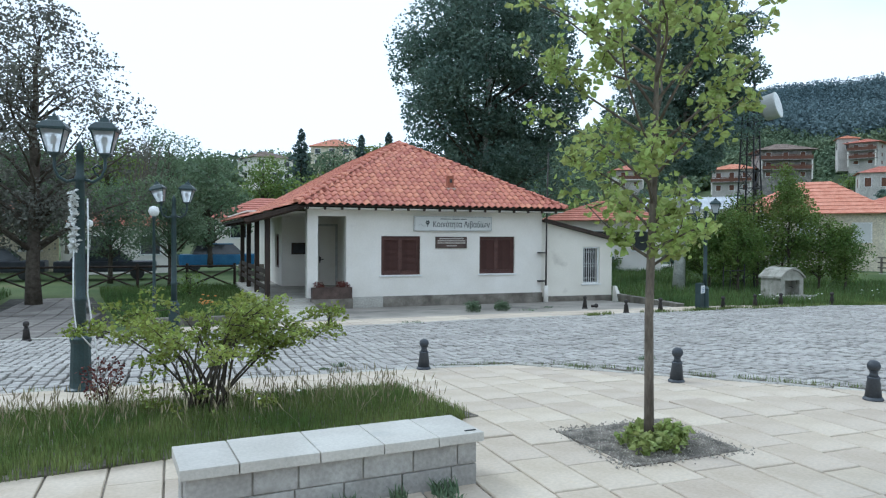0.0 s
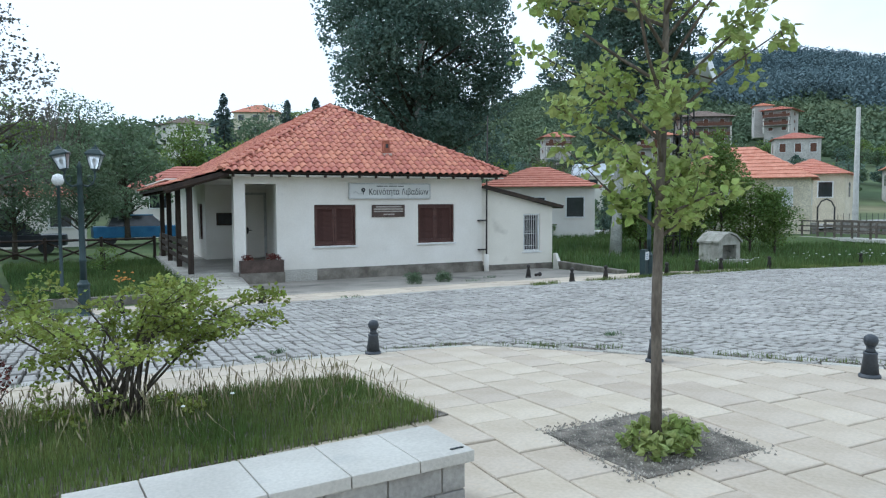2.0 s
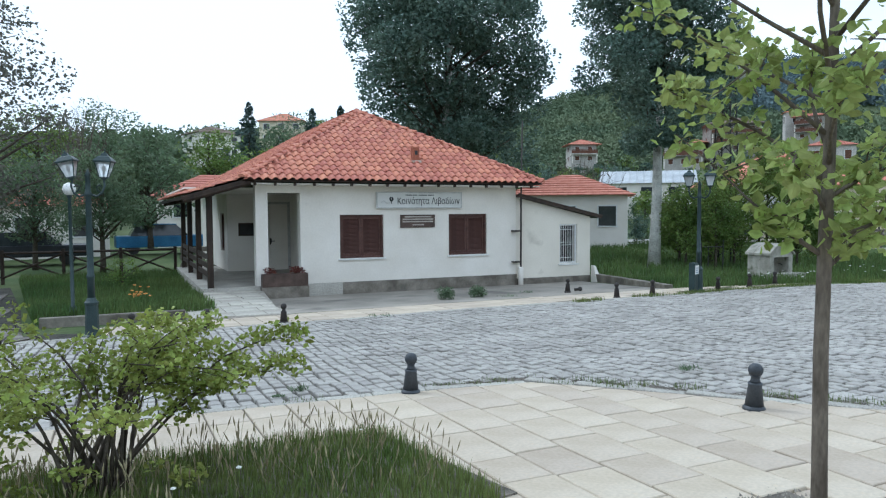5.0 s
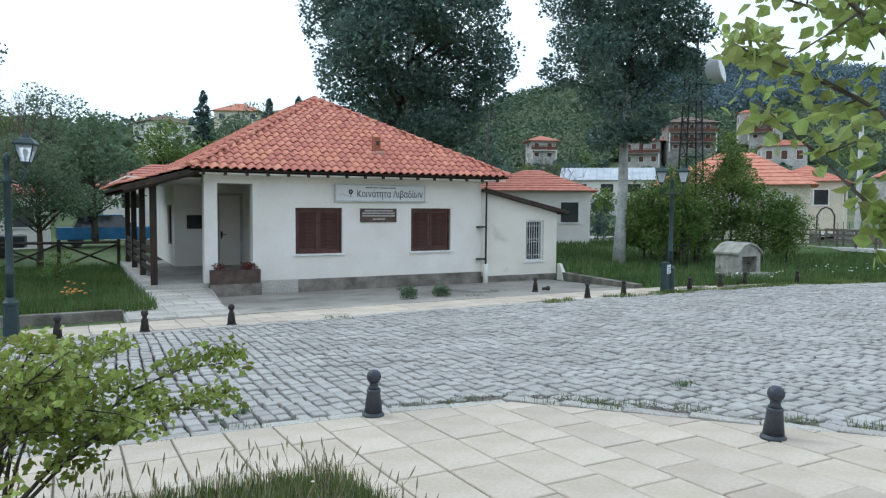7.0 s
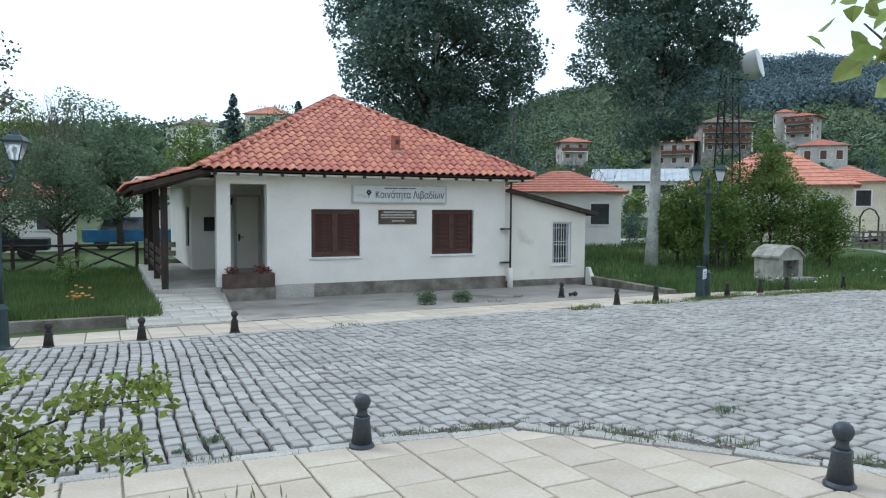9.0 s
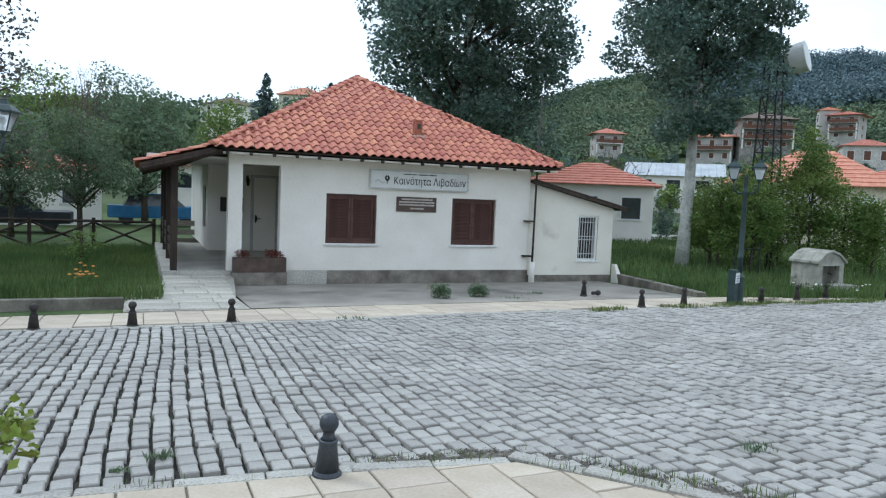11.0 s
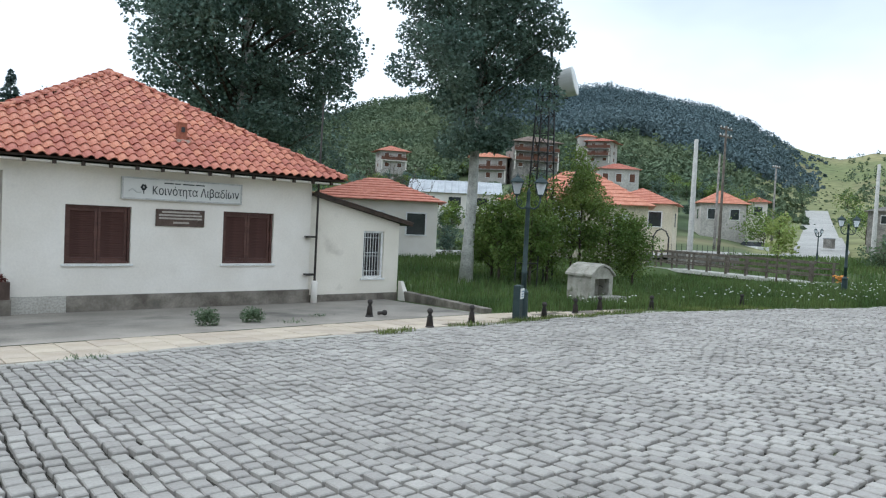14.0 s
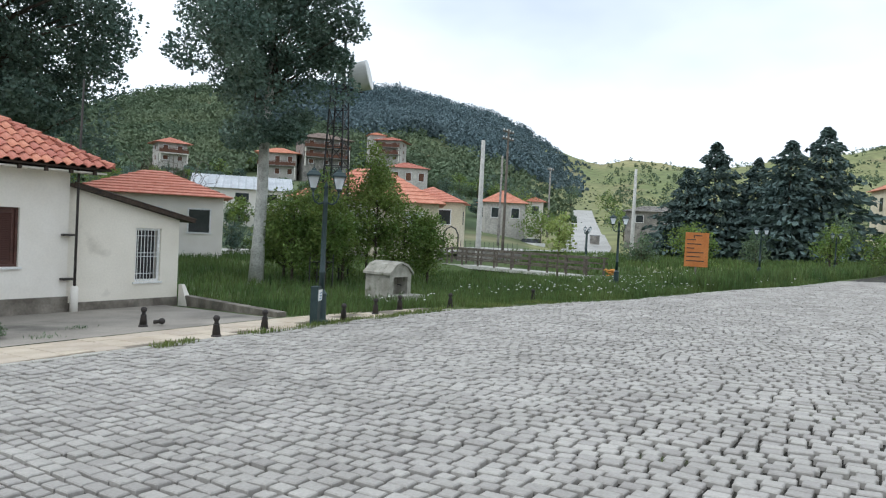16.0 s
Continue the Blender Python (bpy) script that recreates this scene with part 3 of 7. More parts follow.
# ---- roof ----
EX0, EX1, EY0, EY1, EZ, AX, AY, AZ = 3.42, 11.74, 18.98, 32.0, 2.30, 7.6, 23.14, 4.60
RIDGE_B = (AX, EY1 - (AY - EY0), AZ)
roof_deck = Shape()
deck_v = [(EX0, EY0, EZ), (EX1, EY0, EZ), (EX1, EY1, EZ), (EX0, EY1, EZ), (AX, AY, AZ), RIDGE_B]
roof_deck.add(deck_v + [(x, y, z - 0.035) for x, y, z in deck_v],
              [(0, 1, 4), (1, 2, 5, 4), (2, 3, 5), (3, 0, 4, 5), (7, 6, 10), (8, 7, 10, 11), (9, 8, 11), (6, 9, 11, 10),
               (0, 6, 7, 1), (1, 7, 8, 2), (2, 8, 9, 3), (3, 9, 6, 0)])
roof = part("roof", roof_deck, M_DARKWOOD, house, "hipped roof of red terracotta tiles")
porch_deck = Shape()
PX, PZ = 2.05, 1.90
pv = [(PX, EY0, PZ), (EX0 + 0.25, EY0, EZ + 0.06), (EX0 + 0.25, 27.2, EZ + 0.06), (PX, 27.2, PZ)]
porch_deck.add(pv + [(x, y, z - 0.08) for x, y, z in pv], [(0, 1, 2, 3), (7, 6, 5, 4), (0, 4, 5, 1), (1, 5, 6, 2), (2, 6, 7, 3), (3, 7, 4, 0)])
part("porch_roof", porch_deck, M_DARKWOOD, house, "dark timber porch roof under tiles")
part("soffit", Shape().box(EX0 + 0.05, EX1 - 0.05, EY0 + 0.08, YF - 0.002, EZ - 0.10, EZ - 0.07), M_WHITE, house)
raf = Shape().box(-0.03, 0.03, 0, 0.06, -0.05, 0.03).mesh("rafter_end", M_DARKWOOD)
for i in range(17):
    part("rafter_end", raf, None, house, m=pose(EX0 + 0.3 + i * 0.48, EY0 + 0.01, EZ - 0.08))


def tile_mesh(mat, name):
    """One curved clay tile, 0.20 wide and 0.34 long, lying along +y upwards."""
    sh = Shape()
    prof = [(-0.101, 0.006), (-0.066, 0.0), (-0.040, 0.008), (-0.018, 0.034), (0.016, 0.055), (0.052, 0.055), (0.083, 0.036), (0.104, 0.008)]
    n = len(prof)
    for y, dz in ((0.0, 0.034), (0.34, 0.0)):
        for x, z in prof:
            sh.v.append((x, y, z + dz))
    for x, z in prof:
        sh.v.append((x, 0.004, z + 0.016))
    for i in range(n - 1):
        sh.f.append((i, i + 1, n + i + 1, n + i))
        sh.f.append((2 * n + i, 2 * n + i + 1, i + 1, i))
    return sh.mesh(name, mat)


def lay_tiles(origin, along, up, width_at, length, parent, parts_limit=0):
    """Rows of tiles from the eave upwards; width_at(d) gives the span of a row at d metres up the slope."""
    along, up = Vector(along).normalized(), Vector(up).normalized()
    normal = along.cross(up)
    base = Matrix((along, up, normal)).transposed().to_4x4()
    me = tile_mesh(M_TILE, "roof_tile")
    rest = Shape()
    rng = random.Random(7)
    d, row = -0.05, 0
    while d < length - 0.1:
        a, b = width_at(max(d, 0))
        k0 = math.ceil(a / 0.2025)
        for k in range(k0, int(b / 0.2025) + 1):
            u = k * 0.2025
            p = Vector(origin) + along * (u + rng.uniform(-.006, .006)) + up * (d + rng.uniform(-.008, .008)) + normal * (0.012 + rng.uniform(0, .006))
            m = Matrix.Translation(p) @ base @ pose(0, 0, 0, rng.uniform(-.8, .8), 0, rng.uniform(-1.2, 1.2))
            if parts_limit > 0:
                part("roof_tile", me, None, parent, m=m)
                parts_limit -= 1
            else:
                n = len(rest.v)
                rest.v.extend([tuple(m @ v.co) for v in me.vertices])
                rest.f.extend([tuple(n + i for i in f.vertices) for f in me.polygons])
        d += 0.268
        row += 1
    if rest.v:
        tagged(part("tile_field", rest, M_TILE_J, parent), kind="stuff")


SL = math.hypot(AX - EX0, AZ - EZ)
kx = (AX - EX0) / SL
# hip and ridge caps
def caps(a, b, mat=M_TILE):
    a, b = Vector(a), Vector(b)
    n = int((b - a).length / 0.30)
    d = (b - a).normalized()
    side = d.cross(Vector((0, 0, 1))).normalized()
    upv = side.cross(d)
    sh = Shape()
    for y, r, lift in ((0.0, 0.105, 0.03), (0.34, 0.085, 0.0)):
        for k in range(7):
            t = math.pi * k / 6
            sh.v.append((r * math.cos(t), y, r * 0.8 * math.sin(t) + lift))
    for k in range(6):
        sh.f.append((k, 7 + k, 8 + k, k + 1))
    sh.f.append(tuple(range(7)))
    me = sh.mesh("ridge_tile", mat)
    for i in range(n):
        p = a + d * (i * 0.30)
        part("ridge_tile", me, None, roof, m=Matrix.Translation(p + upv * 0.035) @ Matrix((side, d, upv)).transposed().to_4x4())


caps((EX0, EY0, EZ), (AX, AY, AZ))
caps((EX1, EY0, EZ), (AX, AY, AZ))
caps((AX, AY, AZ), RIDGE_B)

# roof vent
vent = part("roof_vent", Shape().box(8.17, 8.35, 19.93, 20.12, 2.78, 3.30), M_VENT, house, "small red clay roof vent", bevel=0.012)
# vent is solid: a black block on its face paints the hole's shade
part("vent_opening_shade", Shape().box(8.22, 8.30, 19.922, 19.94, 3.09, 3.2), M_BLACK, vent)
part("vent_base", Shape().prism([(8.12, 19.86), (8.40, 19.86), (8.40, 20.2), (8.12, 20.2)], 2.74, 2.93), M_MORTAR, vent, "mortar flashing", bevel=0.02)

# porch posts with rails
for i, y in enumerate((19.62, 22.2, 24.7, 27.0)):
    pp = part("post", Shape().box(2.66, 2.80, y - 0.07, y + 0.07, -0.42, 1.98), M_DARKWOOD, house, "dark-stained porch post", bevel=0.008)
    part("brace", Shape().tube([(2.73, y + 0.05, 1.45), (2.73, y + 0.5, 1.92)], 0.035, 4), M_DARKWOOD, pp)
    if i < 3:
        y1 = (22.2, 24.7, 27.0)[i]
        for z in (0.0, 0.22, 0.44):
            part("rail", Shape().box(2.69, 2.73, y + 0.07, y1 - 0.07, z - 0.06, z + 0.07), M_DARKWOOD, house, bevel=0.005)
part("beam", Shape().box(2.64, 2.82, 19.3, 27.1, 1.92, 2.06), M_DARKWOOD, house, bevel=0.008)
part("end_beam", Shape().tube([(2.1, EY0 + 0.04, PZ - 0.10), (EX0 + 0.2, EY0 + 0.04, EZ - 0.06)], 0.06, 4), M_DARKWOOD, house)
for i in range(9):
    y = 19.6 + i * 0.9
    part("porch_rafter", Shape().tube([(2.12, y, PZ - 0.11), (EX0 + 0.4, y, EZ - 0.02)], 0.045, 4), M_DARKWOOD, house)

# ---- annex ----
annex = thing("annex", pose(0, 0, 0), "low cream-white lean-to annex with barred window", "annex")
AW = 19.58
ax = Shape()
hole = (12.73, 13.36, -0.06, 1.13)
ax.wall("y", AW, AW + 0.25, [XR + 0.004, 13.83], [-0.62, 1.34], [hole])
part("wall", ax, M_ANNEX, annex, weld=True)
part("gable_wall", Shape().add([(XR + 0.004, AW, 1.341), (13.83, AW, 1.341), (XR + 0.004, AW, 1.93), (XR + 0.004, AW + 0.25, 1.341), (13.83, AW + 0.25, 1.341), (XR + 0.004, AW + 0.25, 1.93)],
     [(0, 1, 2), (5, 4, 3), (0, 3, 4, 1), (1, 4, 5, 2), (2, 5, 3, 0)]), M_ANNEX, annex)
part("side_wall", Shape().box(13.58, 13.83, AW + 0.25, 24.5, -0.62, 1.33), M_ANNEX, annex)
ar = Shape().add([(XR + 0.004, AW - 0.2, 2.0), (14.12, AW - 0.2, 1.36), (14.12, 24.8, 1.36), (XR + 0.004, 24.8, 2.0), (XR + 0.004, AW - 0.2, 1.93), (14.12, AW - 0.2, 1.29), (14.12, 24.8, 1.29), (XR + 0.004, 24.8, 1.93)],
     [(0, 1, 2, 3), (7, 6, 5, 4), (0, 4, 5, 1), (1, 5, 6, 2), (2, 6, 7, 3), (3, 7, 4, 0)])
part("lean_roof", ar, M_DARKWOOD, annex, "dark sheet lean-to roof")
rb = Shape().tube([(0, 0, 0), (2.92, 0, -0.64)], 0.028, 6).mesh("roof_rib", M_DARKWOOD)
for i in range(10):
    part("roof_rib", rb, None, annex, m=pose(XR + 0.02, AW - 0.18 + i * 0.5, 2.01))
part("plinth", Shape().box(XR + 0.024, 13.84, AW - 0.02, AW + 0.2, -0.85, -0.44), M_PLINTH, annex, "stained grey plinth", bevel=0.01)
# black sheet added close behind the bars in place of an unlit room
part("room_shade_sheet", Shape().box(12.5, 13.5, AW + 0.26, AW + 0.30, -0.3, 1.3), M_BLACK, annex)
ww = part("window_frame", Shape().wall("y", AW + 0.05, AW + 0.10, [12.73, 13.36], [-0.06, 1.13], [(12.78, 13.31, -0.01, 1.08)]), M_BARS, annex, "white frame of barred window", weld=True)
bar = Shape().tube([(0, 0, -0.04), (0, 0, 1.11)], 0.0085, 6).mesh("bar", M_BARS)
for i in range(7):
    part("bar", bar, None, ww, m=pose(12.80 + i * 0.082, AW + 0.03, 0))
for z in (0.12, 0.50, 0.58, 0.96):
    part("cross_bar", Shape().box(12.735, 13.355, AW + 0.015, AW + 0.03, z - 0.007, z + 0.007), M_BARS, ww)
part("sill", Shape().box(12.68, 13.41, AW - 0.03, AW + 0.04, -0.105, -0.063), M_BARS, annex, bevel=0.005)

# stub wall and buttress beside the annex
solid("low_wall", Shape().add([(13.90, 19.6, -0.7), (14.1, 19.6, -0.7), (13.75, 15.9, -0.6), (13.5, 15.9, -0.6), (13.90, 19.6, -0.40), (14.1, 19.6, -0.40), (13.75, 15.9, -0.40), (13.5, 15.9, -0.40)],
      [(3, 2, 1, 0), (4, 5, 6, 7), (0, 1, 5, 4), (1, 2, 6, 5), (2, 3, 7, 6), (3, 0, 4, 7)]), M_PLINTH, "low grey concrete edging wall beside the annex", "low wall", kind="structure", bevel=0.015)
solid("buttress", Shape().add([(13.86, 19.2, -0.7), (14.05, 19.2, -0.7), (14.05, 19.57, -0.7), (13.86, 19.57, -0.7), (13.86, 19.45, -0.15), (13.95, 19.45, -0.15), (13.95, 19.57, -0.15), (13.86, 19.57, -0.15)],
      [(3, 2, 1, 0), (4, 5, 6, 7), (0, 1, 5, 4), (1, 2, 6, 5), (2, 3, 7, 6), (3, 0, 4, 7)]), M_WHITE, "white rendered buttress at the annex corner", "buttress", kind="structure", bevel=0.01)

# roof tiles of the house
lay_tiles((AX, EY0 - 0.04, EZ), (1, 0, 0), (0, AY - EY0, AZ - EZ), lambda d: (-(EX1 - EX0) / 2 + 0.05 + d * kx, (EX1 - EX0) / 2 - 0.05 - d * kx), SL, roof, 300)
lay_tiles((EX0 - 0.03, AY, EZ), (0, -1, 0), (AX - EX0, 0, AZ - EZ), lambda d: (-8.0, AY - EY0 - 0.05 - d * kx), SL, roof)
lay_tiles((EX1 + 0.03, AY, EZ), (0, 1, 0), (AX - EX1, 0, AZ - EZ), lambda d: (-(AY - EY0) + 0.05 + d * kx, 8.0), SL, roof)
lay_tiles((PX - 0.03, 23.0, PZ), (0, -1, 0), (EX0 + 0.2 - PX, 0, EZ + 0.06 - PZ), lambda d: (-4.2, 4.02), math.hypot(EX0 - PX, EZ - PZ) + 0.1, roof)


# ---- facade details ----
def lettering(name, text, size, mat, parent, m, bold=0.0):
    cu = bpy.data.curves.new(name, "FONT")
    cu.body, cu.size, cu.extrude, cu.offset = text, size, 0.004, bold
    tmp = new(name + "_outline", cu)
    bpy.context.view_layer.update()
    me = bpy.data.meshes.new_from_object(tmp)
    bpy.data.objects.remove(tmp)
    me.materials.clear()
    me.materials.append(mat)
    return part(name, me, None, parent, m=m)


sign = thing("name_sign", pose(6.93, YF, 1.61), "pale rectangular name sign with dark Greek lettering", "sign")
part("panel", Shape().box(0, 2.50, -0.075, -0.002, 0, 0.44), M_SIGN, sign, bevel=0.006)
for a, b, c, d in ((0, 2.5, 0.41, 0.44), (0, 2.5, 0, 0.03), (0, 0.03, 0.03, 0.41), (2.47, 2.5, 0.03, 0.41)):
    part("rim", Shape().box(a, b, -0.088, -0.076, c, d), M_SIGNEDGE, sign)
txt = lettering("lettering", "K" + "οινότητα Λιβαδίων", 0.25, M_INK, sign, pose(0.52, -0.08, 0.12, 90), 0.0)
tw = max(v.co.x for v in txt.data.vertices)
txt.matrix_basis = pose(0.58, -0.08, 0.115, 90) @ Matrix.Diagonal((1.85 / tw, 1.0, 1.0, 1.0))
for i, (a, b) in enumerate(((0.82, 1.02), (1.04, 1.16), (1.20, 1.44), (1.47, 1.66))):
    part("small_print", Shape().box(a, b, -0.081, -0.0755, 0.345, 0.368), M_INK, sign)
logo = Shape().tube([(0.42, -0.08, 0.12), (0.42, -0.08, 0.22)], 0.010, 6)
for k in range(6):
    a = k * math.pi / 3
    logo.lathe([(0.001, -0.03), (0.03, 0), (0.001, 0.03)], 6, (0.42 + 0.04 * math.cos(a), -0.079, 0.25 + 0.04 * math.sin(a)))
part("emblem", logo, M_INK, sign, "dark flower-like emblem")
part("emblem_wave", Shape().tube([(0.13, -0.08, 0.16), (0.20, -0.08, 0.21), (0.29, -0.08, 0.14), (0.37, -0.08, 0.15)], 0.012, 5), M_SIGNEDGE, sign)

plaque = thing("wall_plaque", pose(7.62, YF, 1.09), "dark brown plaque with rows of faded print", "plaque")
part("board", Shape().box(0, 1.01, -0.03, -0.002, 0, 0.35), M_PLAQUE, plaque, bevel=0.005)
for z, a, b in ((0.275, 0.12, 0.90), (0.21, 0.06, 0.95), (0.145, 0.06, 0.95), (0.06, 0.35, 0.68)):
    part("print_bar", Shape().box(a, b, -0.036, -0.0305, z, z + 0.036), M_PLAQUEBAR, plaque)

mast_pipe = thing("corner_mast", pose(11.28, 19.40, 0), "thin dark antenna mast beside the house corner", "mast")
part("pipe", Shape().tube([(0, 0, -0.15), (0.01, 0, 2.0), (0.05, 0, 4.1)], [0.028, 0.026, 0.02], 8), M_RUST, mast_pipe, smooth=True)
part("sleeve", Shape().lathe([(0.075, -0.72), (0.075, -0.12), (0.05, -0.08)], 12), M_WHITE, mast_pipe, "white concrete sleeve", smooth=True)
for z in (0.06, 0.95):
    part("bracket", Shape().box(-0.24, 0.02, -0.02, 0.13, z - 0.02, z + 0.02), M_RUST, mast_pipe)

planter = thing("planter_box", pose(3.91, 19.30, -0.30), "dark brown timber planter with dull red plants", "planter")
for n, b in (("front_board", (0, 1.13, 0, 0.03)), ("back_board", (0, 1.13, 0.19, 0.22))):
    part(n, Shape().box(b[0], b[1], b[2], b[3], -0.02, 0.30), M_PLAQUE, planter, bevel=0.006)
for x in (0.0, 1.10):
    part("end_board", Shape().box(x, x + 0.03, 0.032, 0.188, -0.02, 0.30), M_PLAQUE, planter)
part("soil", Shape().box(0.032, 1.098, 0.032, 0.188, 0, 0.25), M_PITSOIL, planter)
part("foot_slab", Shape().box(-0.02, 1.15, -0.01, 0.25, -0.30, -0.022), M_PLINTH, planter)


def leaf_cloud(centres, count, size, rng, spread, flat=0.6, shape=None):
    """Many small leaves round clump centres (x, y, z, r); each leaf is a bent four-point blade."""
    sh = Shape()
    for _ in range(count):
        cx, cy, cz, r = rng.choice(centres)
        while True:
            d = Vector((rng.uniform(-1, 1), rng.uniform(-1, 1), rng.uniform(-1, 1)))
            if 0.05 < d.length <= 1:
                break
        d = d * (d.length ** -0.35)
        p = Vector((cx, cy, cz)) + Vector((d.x * r * spread, d.y * r * spread, d.z * r * flat))
        s = size * rng.uniform(0.6, 1.25)
        a = Vector((rng.gauss(0, 1), rng.gauss(0, 1), rng.gauss(0, 0.7))).normalized()
        b = a.cross(Vector((rng.gauss(0, 1), rng.gauss(0, 1), rng.gauss(0, 1)))).normalized()
        n = a.cross(b)
        if shape == "heart":
            sh.add([p, p + a * s * .35 + b * s * .42 + n * s * .1, p + a * s * .8 + b * s * .25 + n * s * .05, p + a * s * 1.1 - n * s * .08,
                    p + a * s * .8 - b * s * .25 + n * s * .05, p + a * s * .35 - b * s * .42 + n * s * .1], [(0, 1, 2, 3), (0, 3, 4, 5)])
        else:
            sh.add([p, p + a * s * .5 + b * s * .34 + n * s * .08, p + a * s, p + a * s * .5 - b * s * .34 + n * s * .08], [(0, 1, 2), (0, 2, 3)])
    return sh


rp = random.Random(21)
for x in (0.22, 0.82, 0.9):
    tagged(part("plant", leaf_cloud([(x + rp.uniform(-.08, .08), 0.11, 0.36 + rp.uniform(-.04, .05), 0.12) for _ in range(5)], 160, 0.05, rp, 1.0), M_REDFLOWER, planter), kind="stuff")


def wall_lantern(x, y, z, face):
    ob = thing("wall_lantern", pose(x, y, z, 0, 0, face), "small black wall lantern on scroll bracket", "wall lamp", group="porch lanterns")
    part("bracket", Shape().tube([(0, 0, 0), (0, -0.06, 0.06), (0, -0.14, 0.04), (0, -0.16, -0.01)], 0.012, 6), M_BLACK, ob, smooth=True)
    part("back_plate", Shape().box(-0.035, 0.035, -0.012, -0.001, -0.09, 0.09), M_BLACK, ob)
    part("cage", Shape().lathe([(0.03, -0.20), (0.055, -0.04), (0.065, -0.03), (0.02, 0.02)], 6, (0, -0.16, 0)), M_BLACK, ob)


wall_lantern(4.86, 24.44, 1.74, 0)
wall_lantern(5.74, 22.4, 1.72, -90)
nb = thing("notice_board", pose(4.14, 24.49, 0.80), "dark framed notice board on porch wall", "notice board")
part("panel", Shape().box(0, 0.62, -0.035, -0.002, 0, 0.40), M_BLACK, nb)
part("frame", Shape().wall("y", -0.05, -0.036, [0, 0.62], [0, 0.40], [(0.04, 0.58, 0.04, 0.36)]), M_DARKWOOD, nb, weld=True)


# ---- street furniture ----
def bollard(x, y, mat=M_BOLLARD, scale=1.0, m=None, label="dark cast-iron bollard with ball top"):
    ob = thing("bollard", m or (pose(x, y, ground_z(x, y), rz.uniform(-1.5, 1.5), rz.uniform(-1.5, 1.5), rz.uniform(0, 360)) @ Matrix.Scale(scale, 4)), label, "bollard", group="bollards along the street")
    part("base", Shape().lathe([(0.086, -0.02), (0.086, 0.012), (0.080, 0.02), (0.072, 0.03)], 20), mat, ob, smooth=False)
    part("shaft", Shape().lathe([(0.071, 0.028), (0.052, 0.185), (0.054, 0.19), (0.056, 0.202), (0.052, 0.212)], 20), mat, ob, smooth=True)
    part("neck", Shape().lathe([(0.046, 0.21), (0.034, 0.235), (0.033, 0.255), (0.040, 0.264)], 18), mat, ob, smooth=True)
    part("ball", Shape().lathe([(0.03, 0.262), (0.047, 0.275), (0.056, 0.298), (0.056, 0.318), (0.047, 0.342), (0.028, 0.357), (0.004, 0.362)], 20), mat, ob, smooth=True)
    return ob


rz = random.Random(4)
for x, y in ((3.08, 7.58), (5.20, 5.64), (6.22, 4.2), (7.9, 2.35)):
    bollard(x, y)
for x, y in ((-2.05, 13.45), (-0.91, 13.45), (0.86, 13.68), (1.99, 13.72), (3.26, 13.84)):
    bollard(x, y, M_RUST, 0.92, label="brown-black iron bollard with ball top")
for x, y in ((10.70, 16.2), (10.63, 14.22), (11.76, 14.38), (13.62, 14.25), (15.05, 14.62), (16.2, 14.85), (17.6, 14.4), (20.6, 13.7)):
    bollard(x, y, M_RUST, 0.92, label="brown-black iron bollard with ball top")
broken = thing("bollard_ball", pose(10.98, 16.15, ground_z(10.98, 16.15) + 0.06, 80, 0, 20), "broken iron bollard top lying on the concrete", "bollard")
part("ball", Shape().lathe([(0.03, 0.0), (0.047, 0.015), (0.056, 0.038), (0.056, 0.058), (0.047, 0.082), (0.028, 0.097), (0.004, 0.102)], 18), M_RUST, broken, smooth=True)
part("stub", Shape().lathe([(0.04, -0.1), (0.034, -0.04), (0.033, 0.0)], 14), M_RUST, broken, smooth=True)


